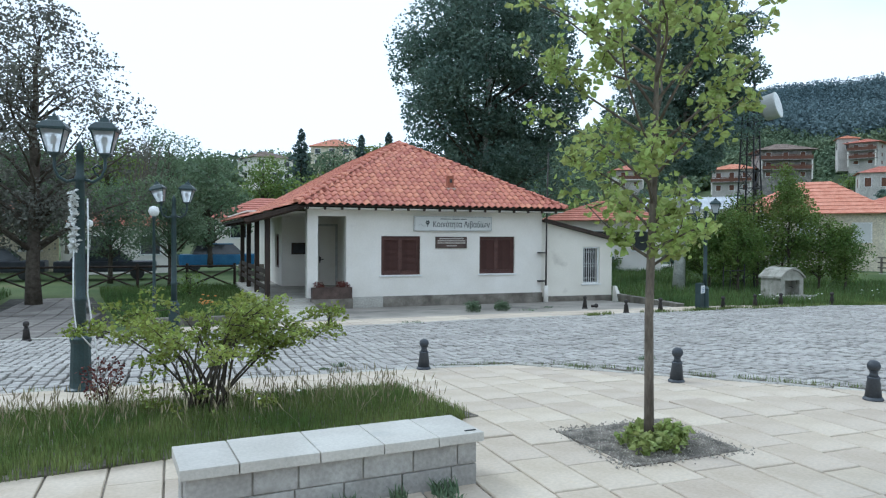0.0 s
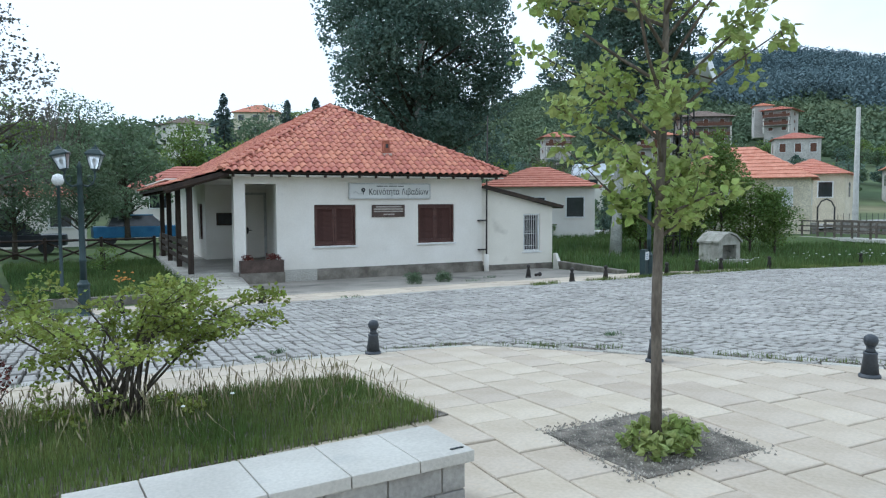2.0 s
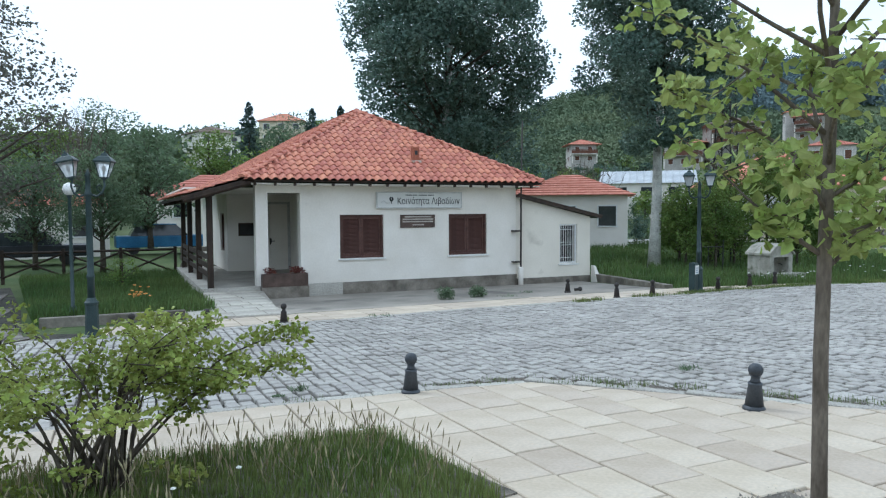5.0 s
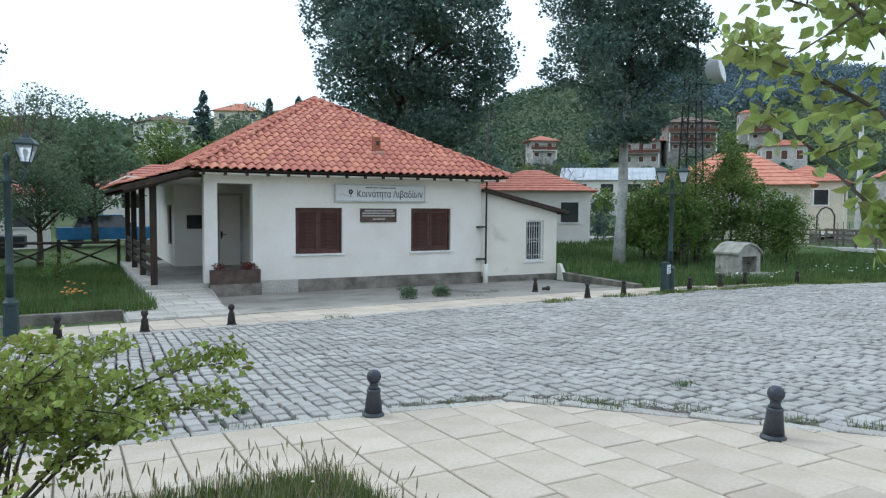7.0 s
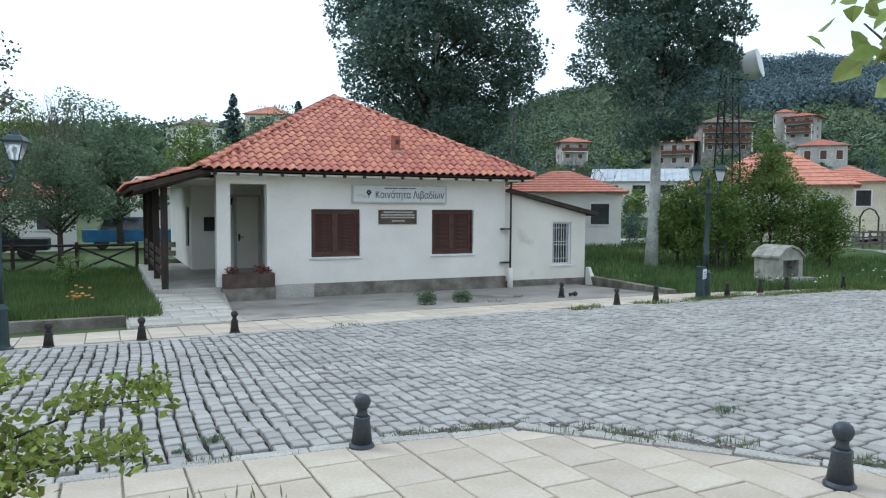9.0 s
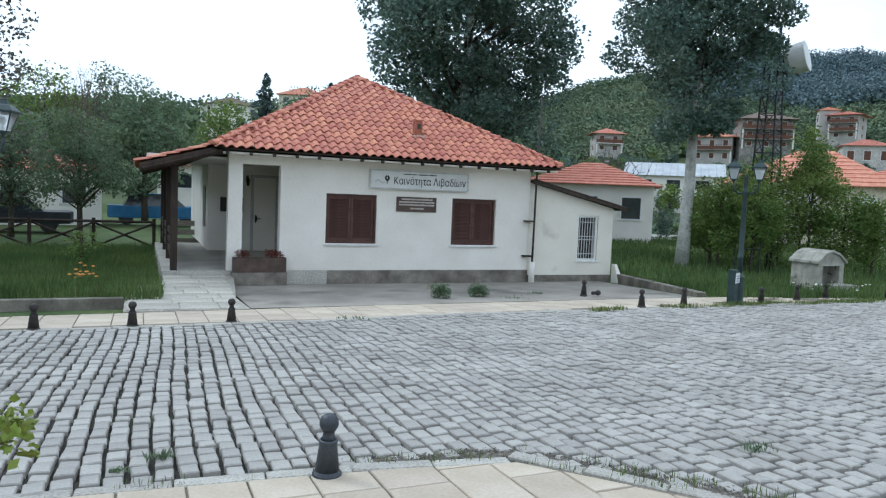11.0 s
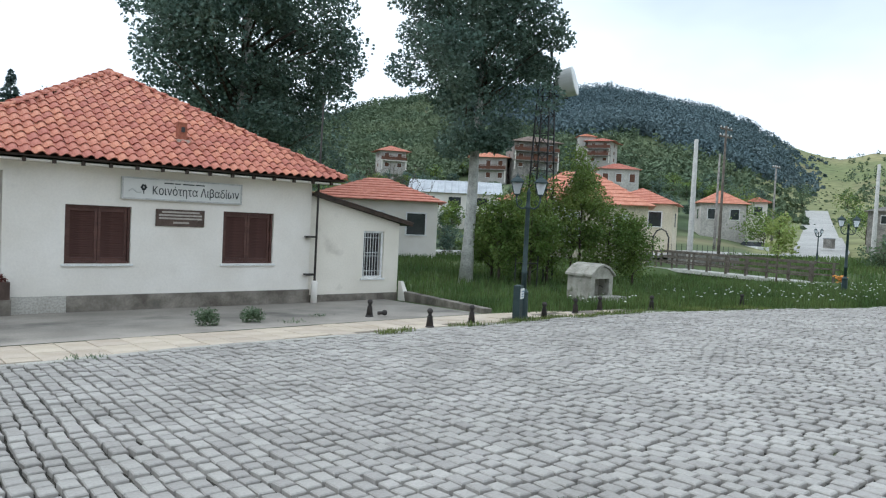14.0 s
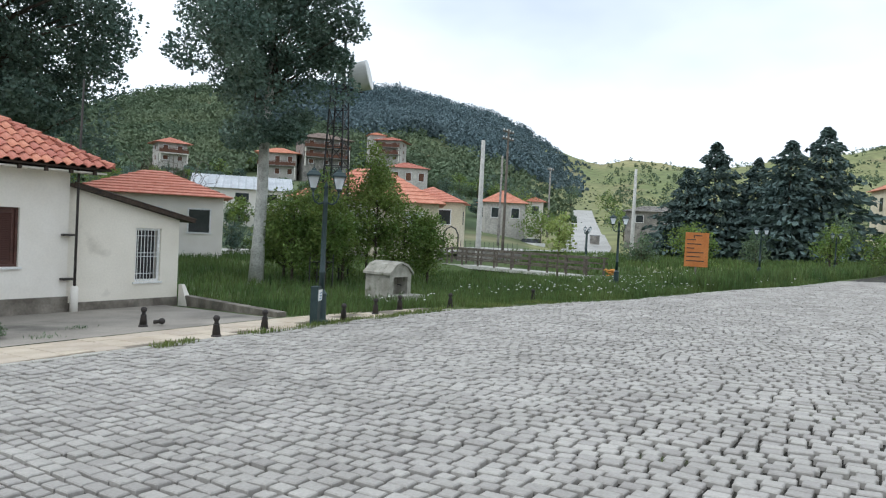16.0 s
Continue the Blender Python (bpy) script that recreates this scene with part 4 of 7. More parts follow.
def lantern(parent, at, tilt=0.0):
    """Four-sided street lantern: tapered glass body, posts, hood and finial."""
    mm = pose(at[0], at[1], at[2], 0, tilt, 0)
    ln = part("lantern", Shape().add([(s * 0.062 * a, s * 0.062 * b, -0.012) for s in (1,) for a, b in ((-1, -1), (1, -1), (1, 1), (-1, 1))] +
                                     [(0.062 * a, 0.062 * b, 0.0) for a, b in ((-1, -1), (1, -1), (1, 1), (-1, 1))],
                                     [(3, 2, 1, 0), (4, 5, 6, 7), (0, 1, 5, 4), (1, 2, 6, 5), (2, 3, 7, 6), (3, 0, 4, 7)]), M_IRON, parent, "four-sided street lantern", m=mm)
    lo, hi, h = 0.058, 0.115, 0.23
    for (a, b), (c, d) in (((-1, -1), (1, -1)), ((1, -1), (1, 1)), ((1, 1), (-1, 1)), ((-1, 1), (-1, -1))):
        part("pane", Shape().add([(lo * a, lo * b, 0), (lo * c, lo * d, 0), (hi * c, hi * d, h), (hi * a, hi * b, h)], [(0, 1, 2, 3)]), M_LANTERN, ln)
        part("glazing_bar", Shape().tube([(lo * a, lo * b, 0), (hi * a, hi * b, h)], 0.008, 5), M_IRON, ln)
    hood = Shape()
    for r, z in ((0.132, h - 0.01), (0.135, h + 0.015), (0.085, h + 0.075), (0.05, h + 0.09), (0.035, h + 0.13), (0.004, h + 0.135)):
        hood.v.extend([(-r, -r, z), (r, -r, z), (r, r, z), (-r, r, z)])
    for k in range(5):
        hood.f.extend([(4 * k + i, 4 * k + (i + 1) % 4, 4 * k + 4 + (i + 1) % 4, 4 * k + 4 + i) for i in range(4)])
    hood.f.append((3, 2, 1, 0))
    part("hood", hood, M_IRON, ln)
    part("finial", Shape().lathe([(0.012, h + 0.13), (0.02, h + 0.145), (0.006, h + 0.165), (0.004, h + 0.2)], 8), M_IRON, ln)
    part("bulb", Shape().lathe([(0.012, 0.0), (0.014, 0.08), (0.03, 0.11), (0.034, 0.14), (0.02, 0.17), (0.003, 0.178)], 10), M_BARS, ln, "pale unlit bulb", smooth=True)
    part("cup", Shape().lathe([(0.012, -0.09), (0.02, -0.05), (0.05, -0.02), (0.05, -0.011)], 10), M_IRON, ln)


def street_lamp(x, y, turn, h=2.42, tilt=(0, 0), label="dark green cast-iron lamp post with two lanterns"):
    ob = thing("street_lamp", pose(x, y, ground_z(x, y), 0, 0, turn), label, "street lamp", group="cast-iron street lamps")
    part("foot_plate", Shape().lathe([(0.15, -0.02), (0.15, 0.02), (0.12, 0.035)], 20), M_IRON, ob)
    part("pedestal", Shape().lathe([(0.115, 0.03), (0.105, 0.08), (0.098, 0.36), (0.094, 0.48), (0.104, 0.50), (0.104, 0.53), (0.08, 0.555), (0.058, 0.60)], 12), M_IRON, ob)
    part("shaft", Shape().lathe([(0.056, 0.60), (0.052, 0.9), (0.06, 0.91), (0.06, 0.94), (0.05, 0.96), (0.043, h - 0.3), (0.052, h - 0.29), (0.052, h - 0.25), (0.04, h - 0.23), (0.036, h), (0.05, h + 0.01), (0.03, h + 0.06), (0.006, h + 0.12)], 14), M_IRON, ob, smooth=True)
    for s, tl in ((-1, tilt[0]), (1, tilt[1])):
        pts = [(s * 0.03, 0, h - 0.27), (s * 0.12, 0, h - 0.30), (s * 0.20, 0, h - 0.25), (s * 0.235, 0, h - 0.15), (s * 0.235, 0, h - 0.09)]
        part("arm", Shape().tube(pts, 0.017, 8), M_IRON, ob, smooth=True)
        part("scroll", Shape().tube([(s * 0.20, 0, h - 0.16), (s * 0.16, 0, h - 0.12), (s * 0.12, 0, h - 0.16), (s * 0.14, 0, h - 0.21), (s * 0.18, 0, h - 0.24)], 0.011, 6), M_IRON, ob, smooth=True)
        lantern(ob, (s * 0.235, 0, h - 0.005), tl)
    return ob


lamp_l = street_lamp(-0.60, 7.66, -6)
cable = Shape().tube([(0.075, -0.07, 1.95), (0.08, -0.075, 1.5), (0.072, -0.08, 1.0), (0.11, -0.10, 0.72), (0.16, -0.12, 0.4), (0.16, -0.13, 0.1)], 0.008, 6)
cab = thing("wrapped_cable", pose(-0.60, 7.66, ground_z(0, 7.66)), "white plastic-wrapped cable tied to the lamp post", "cable")
part("cable", cable, M_WHITECLOTH, cab, smooth=True)
rw = random.Random(8)
part("wrap", leaf_cloud([(-0.055 + rw.uniform(-.01, .01), -0.055, 1.45 + k * 0.06, 0.05) for k in range(10)], 260, 0.05, rw, 0.6, 1.0), M_WHITECLOTH, cab, "bunched white plastic wrap")
part("tail", Shape().tube([(-0.055, -0.06, 1.45), (-0.06, -0.06, 0.9), (-0.03, -0.08, 0.62), (0.11, -0.1, 0.45)], 0.008, 6), M_WHITECLOTH, cab, smooth=True)
part("knob", Shape().lathe([(0.005, 1.66), (0.03, 1.68), (0.03, 1.72), (0.005, 1.74)], 10, (0.09, -0.02, 0)), M_BARS, cab, smooth=True)
street_lamp(0.31, 13.8, -14, 2.45, tilt=(-12, 3))
street_lamp(13.25, 14.5, -46, 2.5)
street_lamp(30.3, 14.9, -66, 2.4)
street_lamp(43.2, 11.9, -76, 2.3)
street_lamp(56.0, 9.5, -80, 2.3)
for k in range(4):
    street_lamp(66.0 + 9 * k, 30.6 + 3.7 * k, -66, 2.6)

globe = thing("globe_lamp", pose(-0.1, 16.8, ground_z(0, 16.8)), "thin dark post with white globe lamp", "street lamp")
part("pole", Shape().lathe([(0.06, 0), (0.06, 0.25), (0.035, 0.28), (0.03, 2.3), (0.045, 2.32), (0.045, 2.36)], 12), M_IRON, globe, smooth=True)
part("globe", Shape().lathe([(0.03, 2.35), (0.09, 2.39), (0.12, 2.47), (0.09, 2.56), (0.03, 2.59), (0.003, 2.595)], 16), M_BARS, globe, "white glass globe", smooth=True)

# info plate on the right-hand lamp post
ip = thing("info_plate", pose(12.98, 14.38, ground_z(13, 14.4), 0, 0, 30), "small white plate on a dark meter box", "sign")
part("box", Shape().box(-0.13, 0.13, -0.07, 0.07, -0.02, 0.68), M_IRON, ip, bevel=0.01)
part("plate", Shape().box(-0.12, 0.14, -0.085, -0.072, 0.42, 0.62), M_BARS, ip)
for z in (0.56, 0.51, 0.46):
    part("print_bar", Shape().box(-0.08, 0.10, -0.089, -0.0855, z - 0.008, z + 0.008), M_BLUE, ip)

# ---- stone bench wall ----
bench = thing("stone_bench", pose(0.30, 3.25, 0, 0, 0, 4.7), "low bench wall of grey blocks under pale slabs", "bench")
BL, BW = 1.70, 0.44
part("core", Shape().box(0.045, BL - 0.045, 0.045, BW - 0.03, -0.05, 0.245), M_CONCRETE, bench)
rb2 = random.Random(12)


def bench_block(x0, x1, y0, y1, z0, z1):
    part("block", Shape().box(x0, x1, y0, y1, z0, z1), M_BLOCK, bench, bevel=0.008)


for row, (z0, z1) in enumerate(((-0.03, 0.118), (0.124, 0.252))):
    x = 0.03
    lens = (0.33, 0.24, 0.36, 0.30, 0.28, 0.4) if row else (0.18, 0.37, 0.27, 0.34, 0.31, 0.4)
    for ln in lens:
        x1 = min(x + ln, BL - 0.03)
        if x1 - x > 0.04:
            bench_block(x + 0.004, x1 - 0.004, 0.03 + rb2.uniform(0, .006), 0.16, z0, z1)
            bench_block(x + 0.004, x1 - 0.004, BW - 0.14, BW - 0.03, z0, z1)
        x = x1
    for xa in (0.024, BL - 0.15):
        bench_block(xa, xa + 0.126, 0.165, BW - 0.145, z0, z1)
x = 0.0
for ln in (0.29, 0.42, 0.36, 0.335, 0.295):
    part("cap_slab", Shape().box(x + 0.003, x + ln - 0.003, rb2.uniform(-.006, .004), BW + 0.005, 0.256, 0.312 + rb2.uniform(-.003, .003)), M_BENCHSLAB, bench, bevel=0.006)
    x += ln
part("name_stamp", Shape().box(BL - 0.1, BL - 0.03, 0.05, 0.062, 0.3125, 0.3165), M_INK, bench)

# ---- planting bed and tree pit ----
solid("bed_soil", Shape().prism(BED[::-1], -0.16, 0.012), M_PITSOIL, "soil of the grassy planting bed", "planting bed", kind="structure")
for v in bpy.data.objects["bed_soil"].data.vertices:
    v.co.z += ground_z(v.co.x, v.co.y)
solid("tree_pit", Shape().prism(PIT, -0.12, 0.006), M_PITSOIL, "dry soil square round the young tree", "tree pit", kind="structure")
for poly, n in ((PIT, 2600),):
    rr = random.Random(31)
    lit = Shape()
    for _ in range(n):
        x, y = rr.uniform(2.95, 3.97), rr.uniform(3.33, 4.3)
        x, y = x + rr.gauss(0, .03), y + rr.gauss(0, .03)
        s = rr.uniform(0.004, 0.018)
        a = rr.uniform(0, 6.28)
        lit.add([(x, y, 0.002), (x + s * math.cos(a), y + s * math.sin(a), 0.002), (x + s * math.cos(a + 1.6), y + s * math.sin(a + 1.6), 0.002), (x + s * .4, y + s * .4, 0.006 + s * 0.5)], [(0, 1, 3), (1, 2, 3), (2, 0, 3)])
    solid("soil_crumbs", lit, M_PEBBLE, "loose crumbs of dry soil", "soil", kind="stuff")

# ---- stone fountain ----
fo = thing("stone_fountain", pose(17.75, 16.35, -0.50), "small pale stone drinking fountain with gabled top", "fountain")
part("body", Shape().wall("y", 0, 0.34, [0, 0.92], [-0.1, 0.70], [(0.16, 0.76, 0.12, 0.64)]), M_FOUNTAIN, fo, weld=True)
part("niche", Shape().box(0.0, 0.92, 0.342, 0.80, -0.1, 0.70), M_FOUNTAIN, fo, bevel=0.01)
arch = Shape()
arch.add([(0.0, 0.0, 0.702), (0.92, 0.0, 0.702), (0.72, 0.0, 0.90), (0.46, 0.0, 0.97), (0.20, 0.0, 0.90), (0.0, 0.8, 0.702), (0.92, 0.8, 0.702), (0.72, 0.8, 0.90), (0.46, 0.8, 0.97), (0.20, 0.8, 0.90)],
         [(0, 1, 2, 3, 4), (9, 8, 7, 6, 5), (0, 5, 6, 1)])
part("gable", arch, M_FOUNTAIN, fo)
for a, b in (((-0.05, 0.70), (0.21, 0.91)), ((0.21, 0.91), (0.46, 0.985)), ((0.46, 0.985), (0.71, 0.91)), ((0.71, 0.91), (0.97, 0.70))):
    for y0, y1 in ((-0.05, 0.24), (0.25, 0.54), (0.55, 0.85)):
        part("cap_stone", Shape().add([(a[0], y0, a[1]), (b[0], y0, b[1]), (b[0], y1, b[1]), (a[0], y1, a[1]), (a[0], y0, a[1] + .06), (b[0], y0, b[1] + .06), (b[0], y1, b[1] + .06), (a[0], y1, a[1] + .06)],
             [(3, 2, 1, 0), (4, 5, 6, 7), (0, 1, 5, 4), (1, 2, 6, 5), (2, 3, 7, 6), (3, 0, 4, 7)]), M_FOUNTAIN, fo)
part("spout", Shape().tube([(0.46, 0.10, 0.45), (0.46, 0.02, 0.45), (0.46, -0.03, 0.42)], 0.014, 6), M_BLACK, fo)
part("basin", Shape().wall("y", -0.45, -0.004, [0.1, 0.95], [-0.1, 0.20], []), M_FOUNTAIN, fo, "low stone trough", bevel=0.01)

# ---- iron frame, info board, foot bridge, poles ----
fr = thing("iron_frame", pose(20.3, 21.6, -0.62, 0, 0, -40), "black square iron frame standing in grass", "frame")
for a, b in (((0, 0, 0), (0, 0, 0.95)), ((0.75, 0, 0), (0.75, 0, 1.05)), ((0, 0, 0.78), (0.75, 0, 0.80)), ((0.25, 0.1, 0), (0.25, 0.1, 1.0))):
    part("tube", Shape().tube([a, b], 0.022, 6), M_BLACK, fr)
bd = thing("info_board", pose(36.3, 13.4, -0.30, 0, 0, -75), "orange-brown information board on a post", "information board")
part("panel", Shape().box(-0.50, 0.50, -0.03, 0.03, 0.62, 2.15), M_BOARD, bd, bevel=0.01)
part("post", Shape().box(-0.04, 0.04, 0.032, 0.10, -0.4, 0.9), M_PLANKS, bd)
for k, (a, b) in enumerate(((-0.1, 0.2), (-0.42, -0.05), (-0.42, 0.2), (-0.42, -0.1), (-0.42, 0.3), (-0.42, 0.15), (-0.42, 0.35))):
    part("print_bar", Shape().box(a, b, -0.036, -0.031, 2.0 - k * 0.19, 2.04 - k * 0.19), M_INK, bd)
part("crossed_bar", Shape().box(-0.15, -0.11, -0.036, -0.031, 1.9, 2.04), M_INK, bd)

br = thing("foot_bridge", pose(40.0, 24.6, -0.62, 0, 0, -98), "weathered timber foot bridge over the stream bed", "bridge")
part("beam", Shape().box(-5.5, 5.5, -0.85, -0.65, -0.42, -0.12), M_DARKWOOD, br)
part("edge_board", Shape().box(-5.5, 5.5, -1.0, -0.96, -0.2, -0.02), M_POLE, br, "pale deck edge board")
part("beam", Shape().box(-5.5, 5.5, 0.65, 0.85, -0.42, -0.12), M_DARKWOOD, br)
dk = Shape().box(-0.09, 0.09, -0.95, 0.95, -0.12, -0.06).mesh("deck_board", M_POLE)
for i in range(55):
    part("deck_board", dk, None, br, m=pose(-5.4 + i * 0.2, 0, 0))
po = Shape().box(-0.05, 0.05, -0.04, 0.04, -0.1, 0.95).mesh("post", M_FENCEWOOD)
for s in (-0.92, 0.92):
    for i in range(10):
        part("post", po, None, br, m=pose(-5.4 + i * 1.2, s, 0))
    for z in (0.32, 0.62, 0.92):
        part("rail", Shape().box(-5.6, 5.6, s - 0.085 if s < 0 else s + 0.045, s - 0.045 if s < 0 else s + 0.085, z - 0.04, z + 0.04), M_FENCEWOOD, br)


def utility_pole(x, y, z, h, r, mat, label, arms=0):
    ob = thing("utility_pole", pose(x, y, z), label, "utility pole", group="utility poles")
    part("pole", Shape().lathe([(r, -1.0), (r * 0.95, 0.5), (r * 0.62, h)], 10), mat, ob, smooth=True)
    for k in range(arms):
        part("cross_arm", Shape().box(-0.9, 0.9, -0.06, 0.06, h - 0.3 - k * 0.6, h - 0.18 - k * 0.6), mat, ob)
        for xx in (-0.8, -0.3, 0.3, 0.8):
            part("insulator", Shape().lathe([(0.04, h - 0.18 - k * .6), (0.05, h - 0.08 - k * .6), (0.02, h - 0.02 - k * .6)], 6, (xx, 0, 0)), M_BARS, ob)
    return ob


utility_pole(42.05, 28.15, -0.2, 7.3, 0.19, M_POLE, "pale round concrete utility pole")
utility_pole(56.0, 34.0, 0.2, 9.8, 0.13, M_FENCEWOOD, "brown wooden power pole with cross arms", 2)
utility_pole(69.7, 27.6, 0.4, 7.6, 0.20, M_POLE, "pale round concrete utility pole")
utility_pole(66.0, 40.0, 1.0, 8.0, 0.14, M_GREYWALL, "grey leaning wooden power pole")
utility_pole(88.0, 45.0, 2.0, 8.0, 0.14, M_GREYWALL, "grey wooden power pole", 1)

# lattice mast with drum antenna
lm = thing("lattice_mast", pose(22.9, 23.0, -0.62, 0, 0, 20), "dark steel lattice mast with pale drum antenna", "mast")
H, R0, R1 = 7.6, 0.46, 0.22
cor = [(-1, -1), (1, -1), (1, 1), (-1, 1)]
for a, b in cor:
    part("leg", Shape().tube([(a * R0, b * R0, 0), (a * R1, b * R1, H)], 0.035, 5), M_BLACK, lm)
for k in range(11):
    z0, z1 = k * H / 11, (k + 1) * H / 11
    r0, r1 = R0 + (R1 - R0) * z0 / H, R0 + (R1 - R0) * z1 / H
    for i in range(4):
        (a, b), (c, d) = cor[i], cor[(i + 1) % 4]
        part("brace", Shape().tube([(a * r0, b * r0, z0), (c * r1, d * r1, z1)], 0.017, 4), M_BLACK, lm)
        part("brace", Shape().tube([(a * r1, b * r1, z1), (c * r1, d * r1, z1)], 0.015, 4), M_BLACK, lm)
part("top_pole", Shape().tube([(0.1, -0.1, H - 1.2), (0.1, -0.1, H + 1.15)], 0.05, 6), M_BLACK, lm)
part("antenna_arm", Shape().tube([(0.1, -0.1, H - 0.6), (0.85, -0.55, H - 0.6)], 0.04, 6), M_BLACK, lm)
dr2 = Shape().lathe([(0.30, -0.42), (0.44, -0.36), (0.60, -0.22), (0.62, 0.34), (0.60, 0.36)], 28)
drum = part("drum_antenna", dr2, M_SIGN, lm, "pale shrouded drum antenna", m=pose(0.36, -0.62, H - 0.12, 0, 77, -80) @ Matrix.Scale(0.86, 4))
part("drum_rim", Shape().lathe([(0.625, 0.34), (0.64, 0.36), (0.64, 0.40), (0.60, 0.42)], 28), M_BARS, drum, "white rim and cover")

# ---- park edge behind the lawn ----
solid("lawn_edging", Shape().box(-0.6, 1.84, 15.95, 16.12, -0.62, -0.33), M_PLINTH, "low dark stone edging of the park lawn", "edging", kind="structure", bevel=0.015)
fence = thing("rustic_fence", pose(0, 27.4, -0.62), "low rustic timber fence with crossed braces", "fence")
fp = Shape().tube([(0, 0, -0.05), (0, 0, 1.02)], 0.055, 7).mesh("post", M_DARKWOOD)
for i in range(12):
    x = -16.0 + i * 1.68
    part("post", fp, None, fence, m=pose(x, 0, 0))
    if i < 11:
        part("rail", Shape().tube([(x, 0, 0.92), (x + 1.68, 0, 0.92)], 0.045, 6), M_DARKWOOD, fence)
        part("brace", Shape().tube([(x, -0.03, 0.15), (x + 1.68, -0.03, 0.88)], 0.035, 6), M_DARKWOOD, fence)
        part("brace", Shape().tube([(x, 0.03, 0.88), (x + 1.68, 0.03, 0.15)], 0.035, 6), M_DARKWOOD, fence)
bf = thing("board_fence", pose(2.9, 29.6, -0.62), "weathered horizontal board fence behind the porch", "fence")
for x in (0.0, 1.1):
    part("post", Shape().box(x - 0.05, x + 0.05, -0.05, 0.05, 0, 1.0), M_PLANKS, bf)
for z in (0.2, 0.5, 0.8):
    part("board", Shape().box(-0.1, 1.3, -0.08, -0.052, z - 0.09, z + 0.09), M_PLANKS, bf)


def vehicle(name, x, y, turn, mat, ln, h, label):
    ob = thing(name, pose(x, y, -0.62, 0, 0, turn), label, "vehicle")
    part("body", Shape().prism([(-ln / 2, -0.8), (ln / 2, -0.8), (ln / 2 + 0.1, 0), (ln / 2, 0.8), (-ln / 2, 0.8)], 0.35, h * 0.62), mat, ob, bevel=0.08)
    part("cabin", Shape().add([(-ln * .35, -0.72, h * .62), (ln * .28, -0.72, h * .62), (ln * .28, 0.72, h * .62), (-ln * .35, 0.72, h * .62), (-ln * .28, -0.6, h), (ln * .14, -0.6, h), (ln * .14, 0.6, h), (-ln * .28, 0.6, h)],
                              [(4, 5, 6, 7), (0, 1, 5, 4), (1, 2, 6, 5), (2, 3, 7, 6), (3, 0, 4, 7)]), M_GLASS, ob)
    part("cabin_roof", Shape().box(-ln * .29, ln * .15, -0.61, 0.61, h - 0.02, h + 0.03), mat, ob)
    for sx in (-ln * .32, ln * .32):
        for sy in (-0.78, 0.62):
            w = part("wheel", Shape().lathe([(0.20, 0), (0.31, 0.02), (0.31, 0.15), (0.20, 0.17)], 16), M_BLACK, ob, m=pose(sx, sy + 0.17, 0.31, 90))
            part("rim", Shape().lathe([(0.04, -0.012), (0.18, -0.004), (0.18, 0.0)], 10), M_GREYMETAL, w)
    return ob


vehicle("pickup", 2.9, 43.0, 4, M_BLUE, 4.6, 1.55, "blue pickup parked beyond the park fence")
vehicle("car", -2.6, 36.2, 3, M_DARKCAR, 4.2, 1.35, "dark car parked beyond the park fence")
vehicle("car", -7.2, 36.5, 3, M_DARKCAR, 4.2, 1.4, "dark car parked beyond the park fence")
vehicle("car", 84.0, 45.5, 70, M_BARS, 4.0, 1.4, "white car parked beside the far road")
bin_ = thing("litter_bin", pose(100.0, 43.2, 0.3), "grey roadside waste container", "waste bin")
part("tub", Shape().prism([(-0.6, -0.5), (0.6, -0.5), (0.6, 0.5), (-0.6, 0.5)], 0.0, 1.2), M_GREYWALL, bin_, bevel=0.05)
part("lid", Shape().box(-0.66, 0.66, -0.56, 0.56, 1.2, 1.32), M_GREYMETAL, bin_, bevel=0.03)


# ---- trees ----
# bearing, half width (degrees), distance and lowest elevation to keep in the camera's view of each village house
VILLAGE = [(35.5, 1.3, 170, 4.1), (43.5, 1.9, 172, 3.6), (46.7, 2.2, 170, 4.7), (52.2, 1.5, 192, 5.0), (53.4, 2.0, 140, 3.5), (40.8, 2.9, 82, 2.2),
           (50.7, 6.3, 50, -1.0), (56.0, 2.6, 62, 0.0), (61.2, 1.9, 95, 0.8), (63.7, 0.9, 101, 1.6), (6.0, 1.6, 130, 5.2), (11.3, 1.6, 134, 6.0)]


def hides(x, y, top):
    """Would a crown at x, y with this top block the camera's view of a village house?"""
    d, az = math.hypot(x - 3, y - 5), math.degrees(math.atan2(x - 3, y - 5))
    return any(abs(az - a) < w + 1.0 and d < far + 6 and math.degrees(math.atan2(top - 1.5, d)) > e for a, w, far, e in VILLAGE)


def limb(sh, a, b, r0, r1, rng, bend=0.15, seg=6, steps=4):
    a, b = Vector(a), Vector(b)
    ln = (b - a).length
    off = Vector((rng.uniform(-1, 1), rng.uniform(-1, 1), rng.uniform(-.2, 1))) * ln * bend
    pts, rad = [], []
    for i in range(steps + 1):
        t = i / steps
        pts.append(a.lerp(b, t) + off * math.sin(t * math.pi) * (1 - 0.3 * t))
        rad.append(r0 + (r1 - r0) * t)
    sh.tube(pts, rad, seg)
    return pts


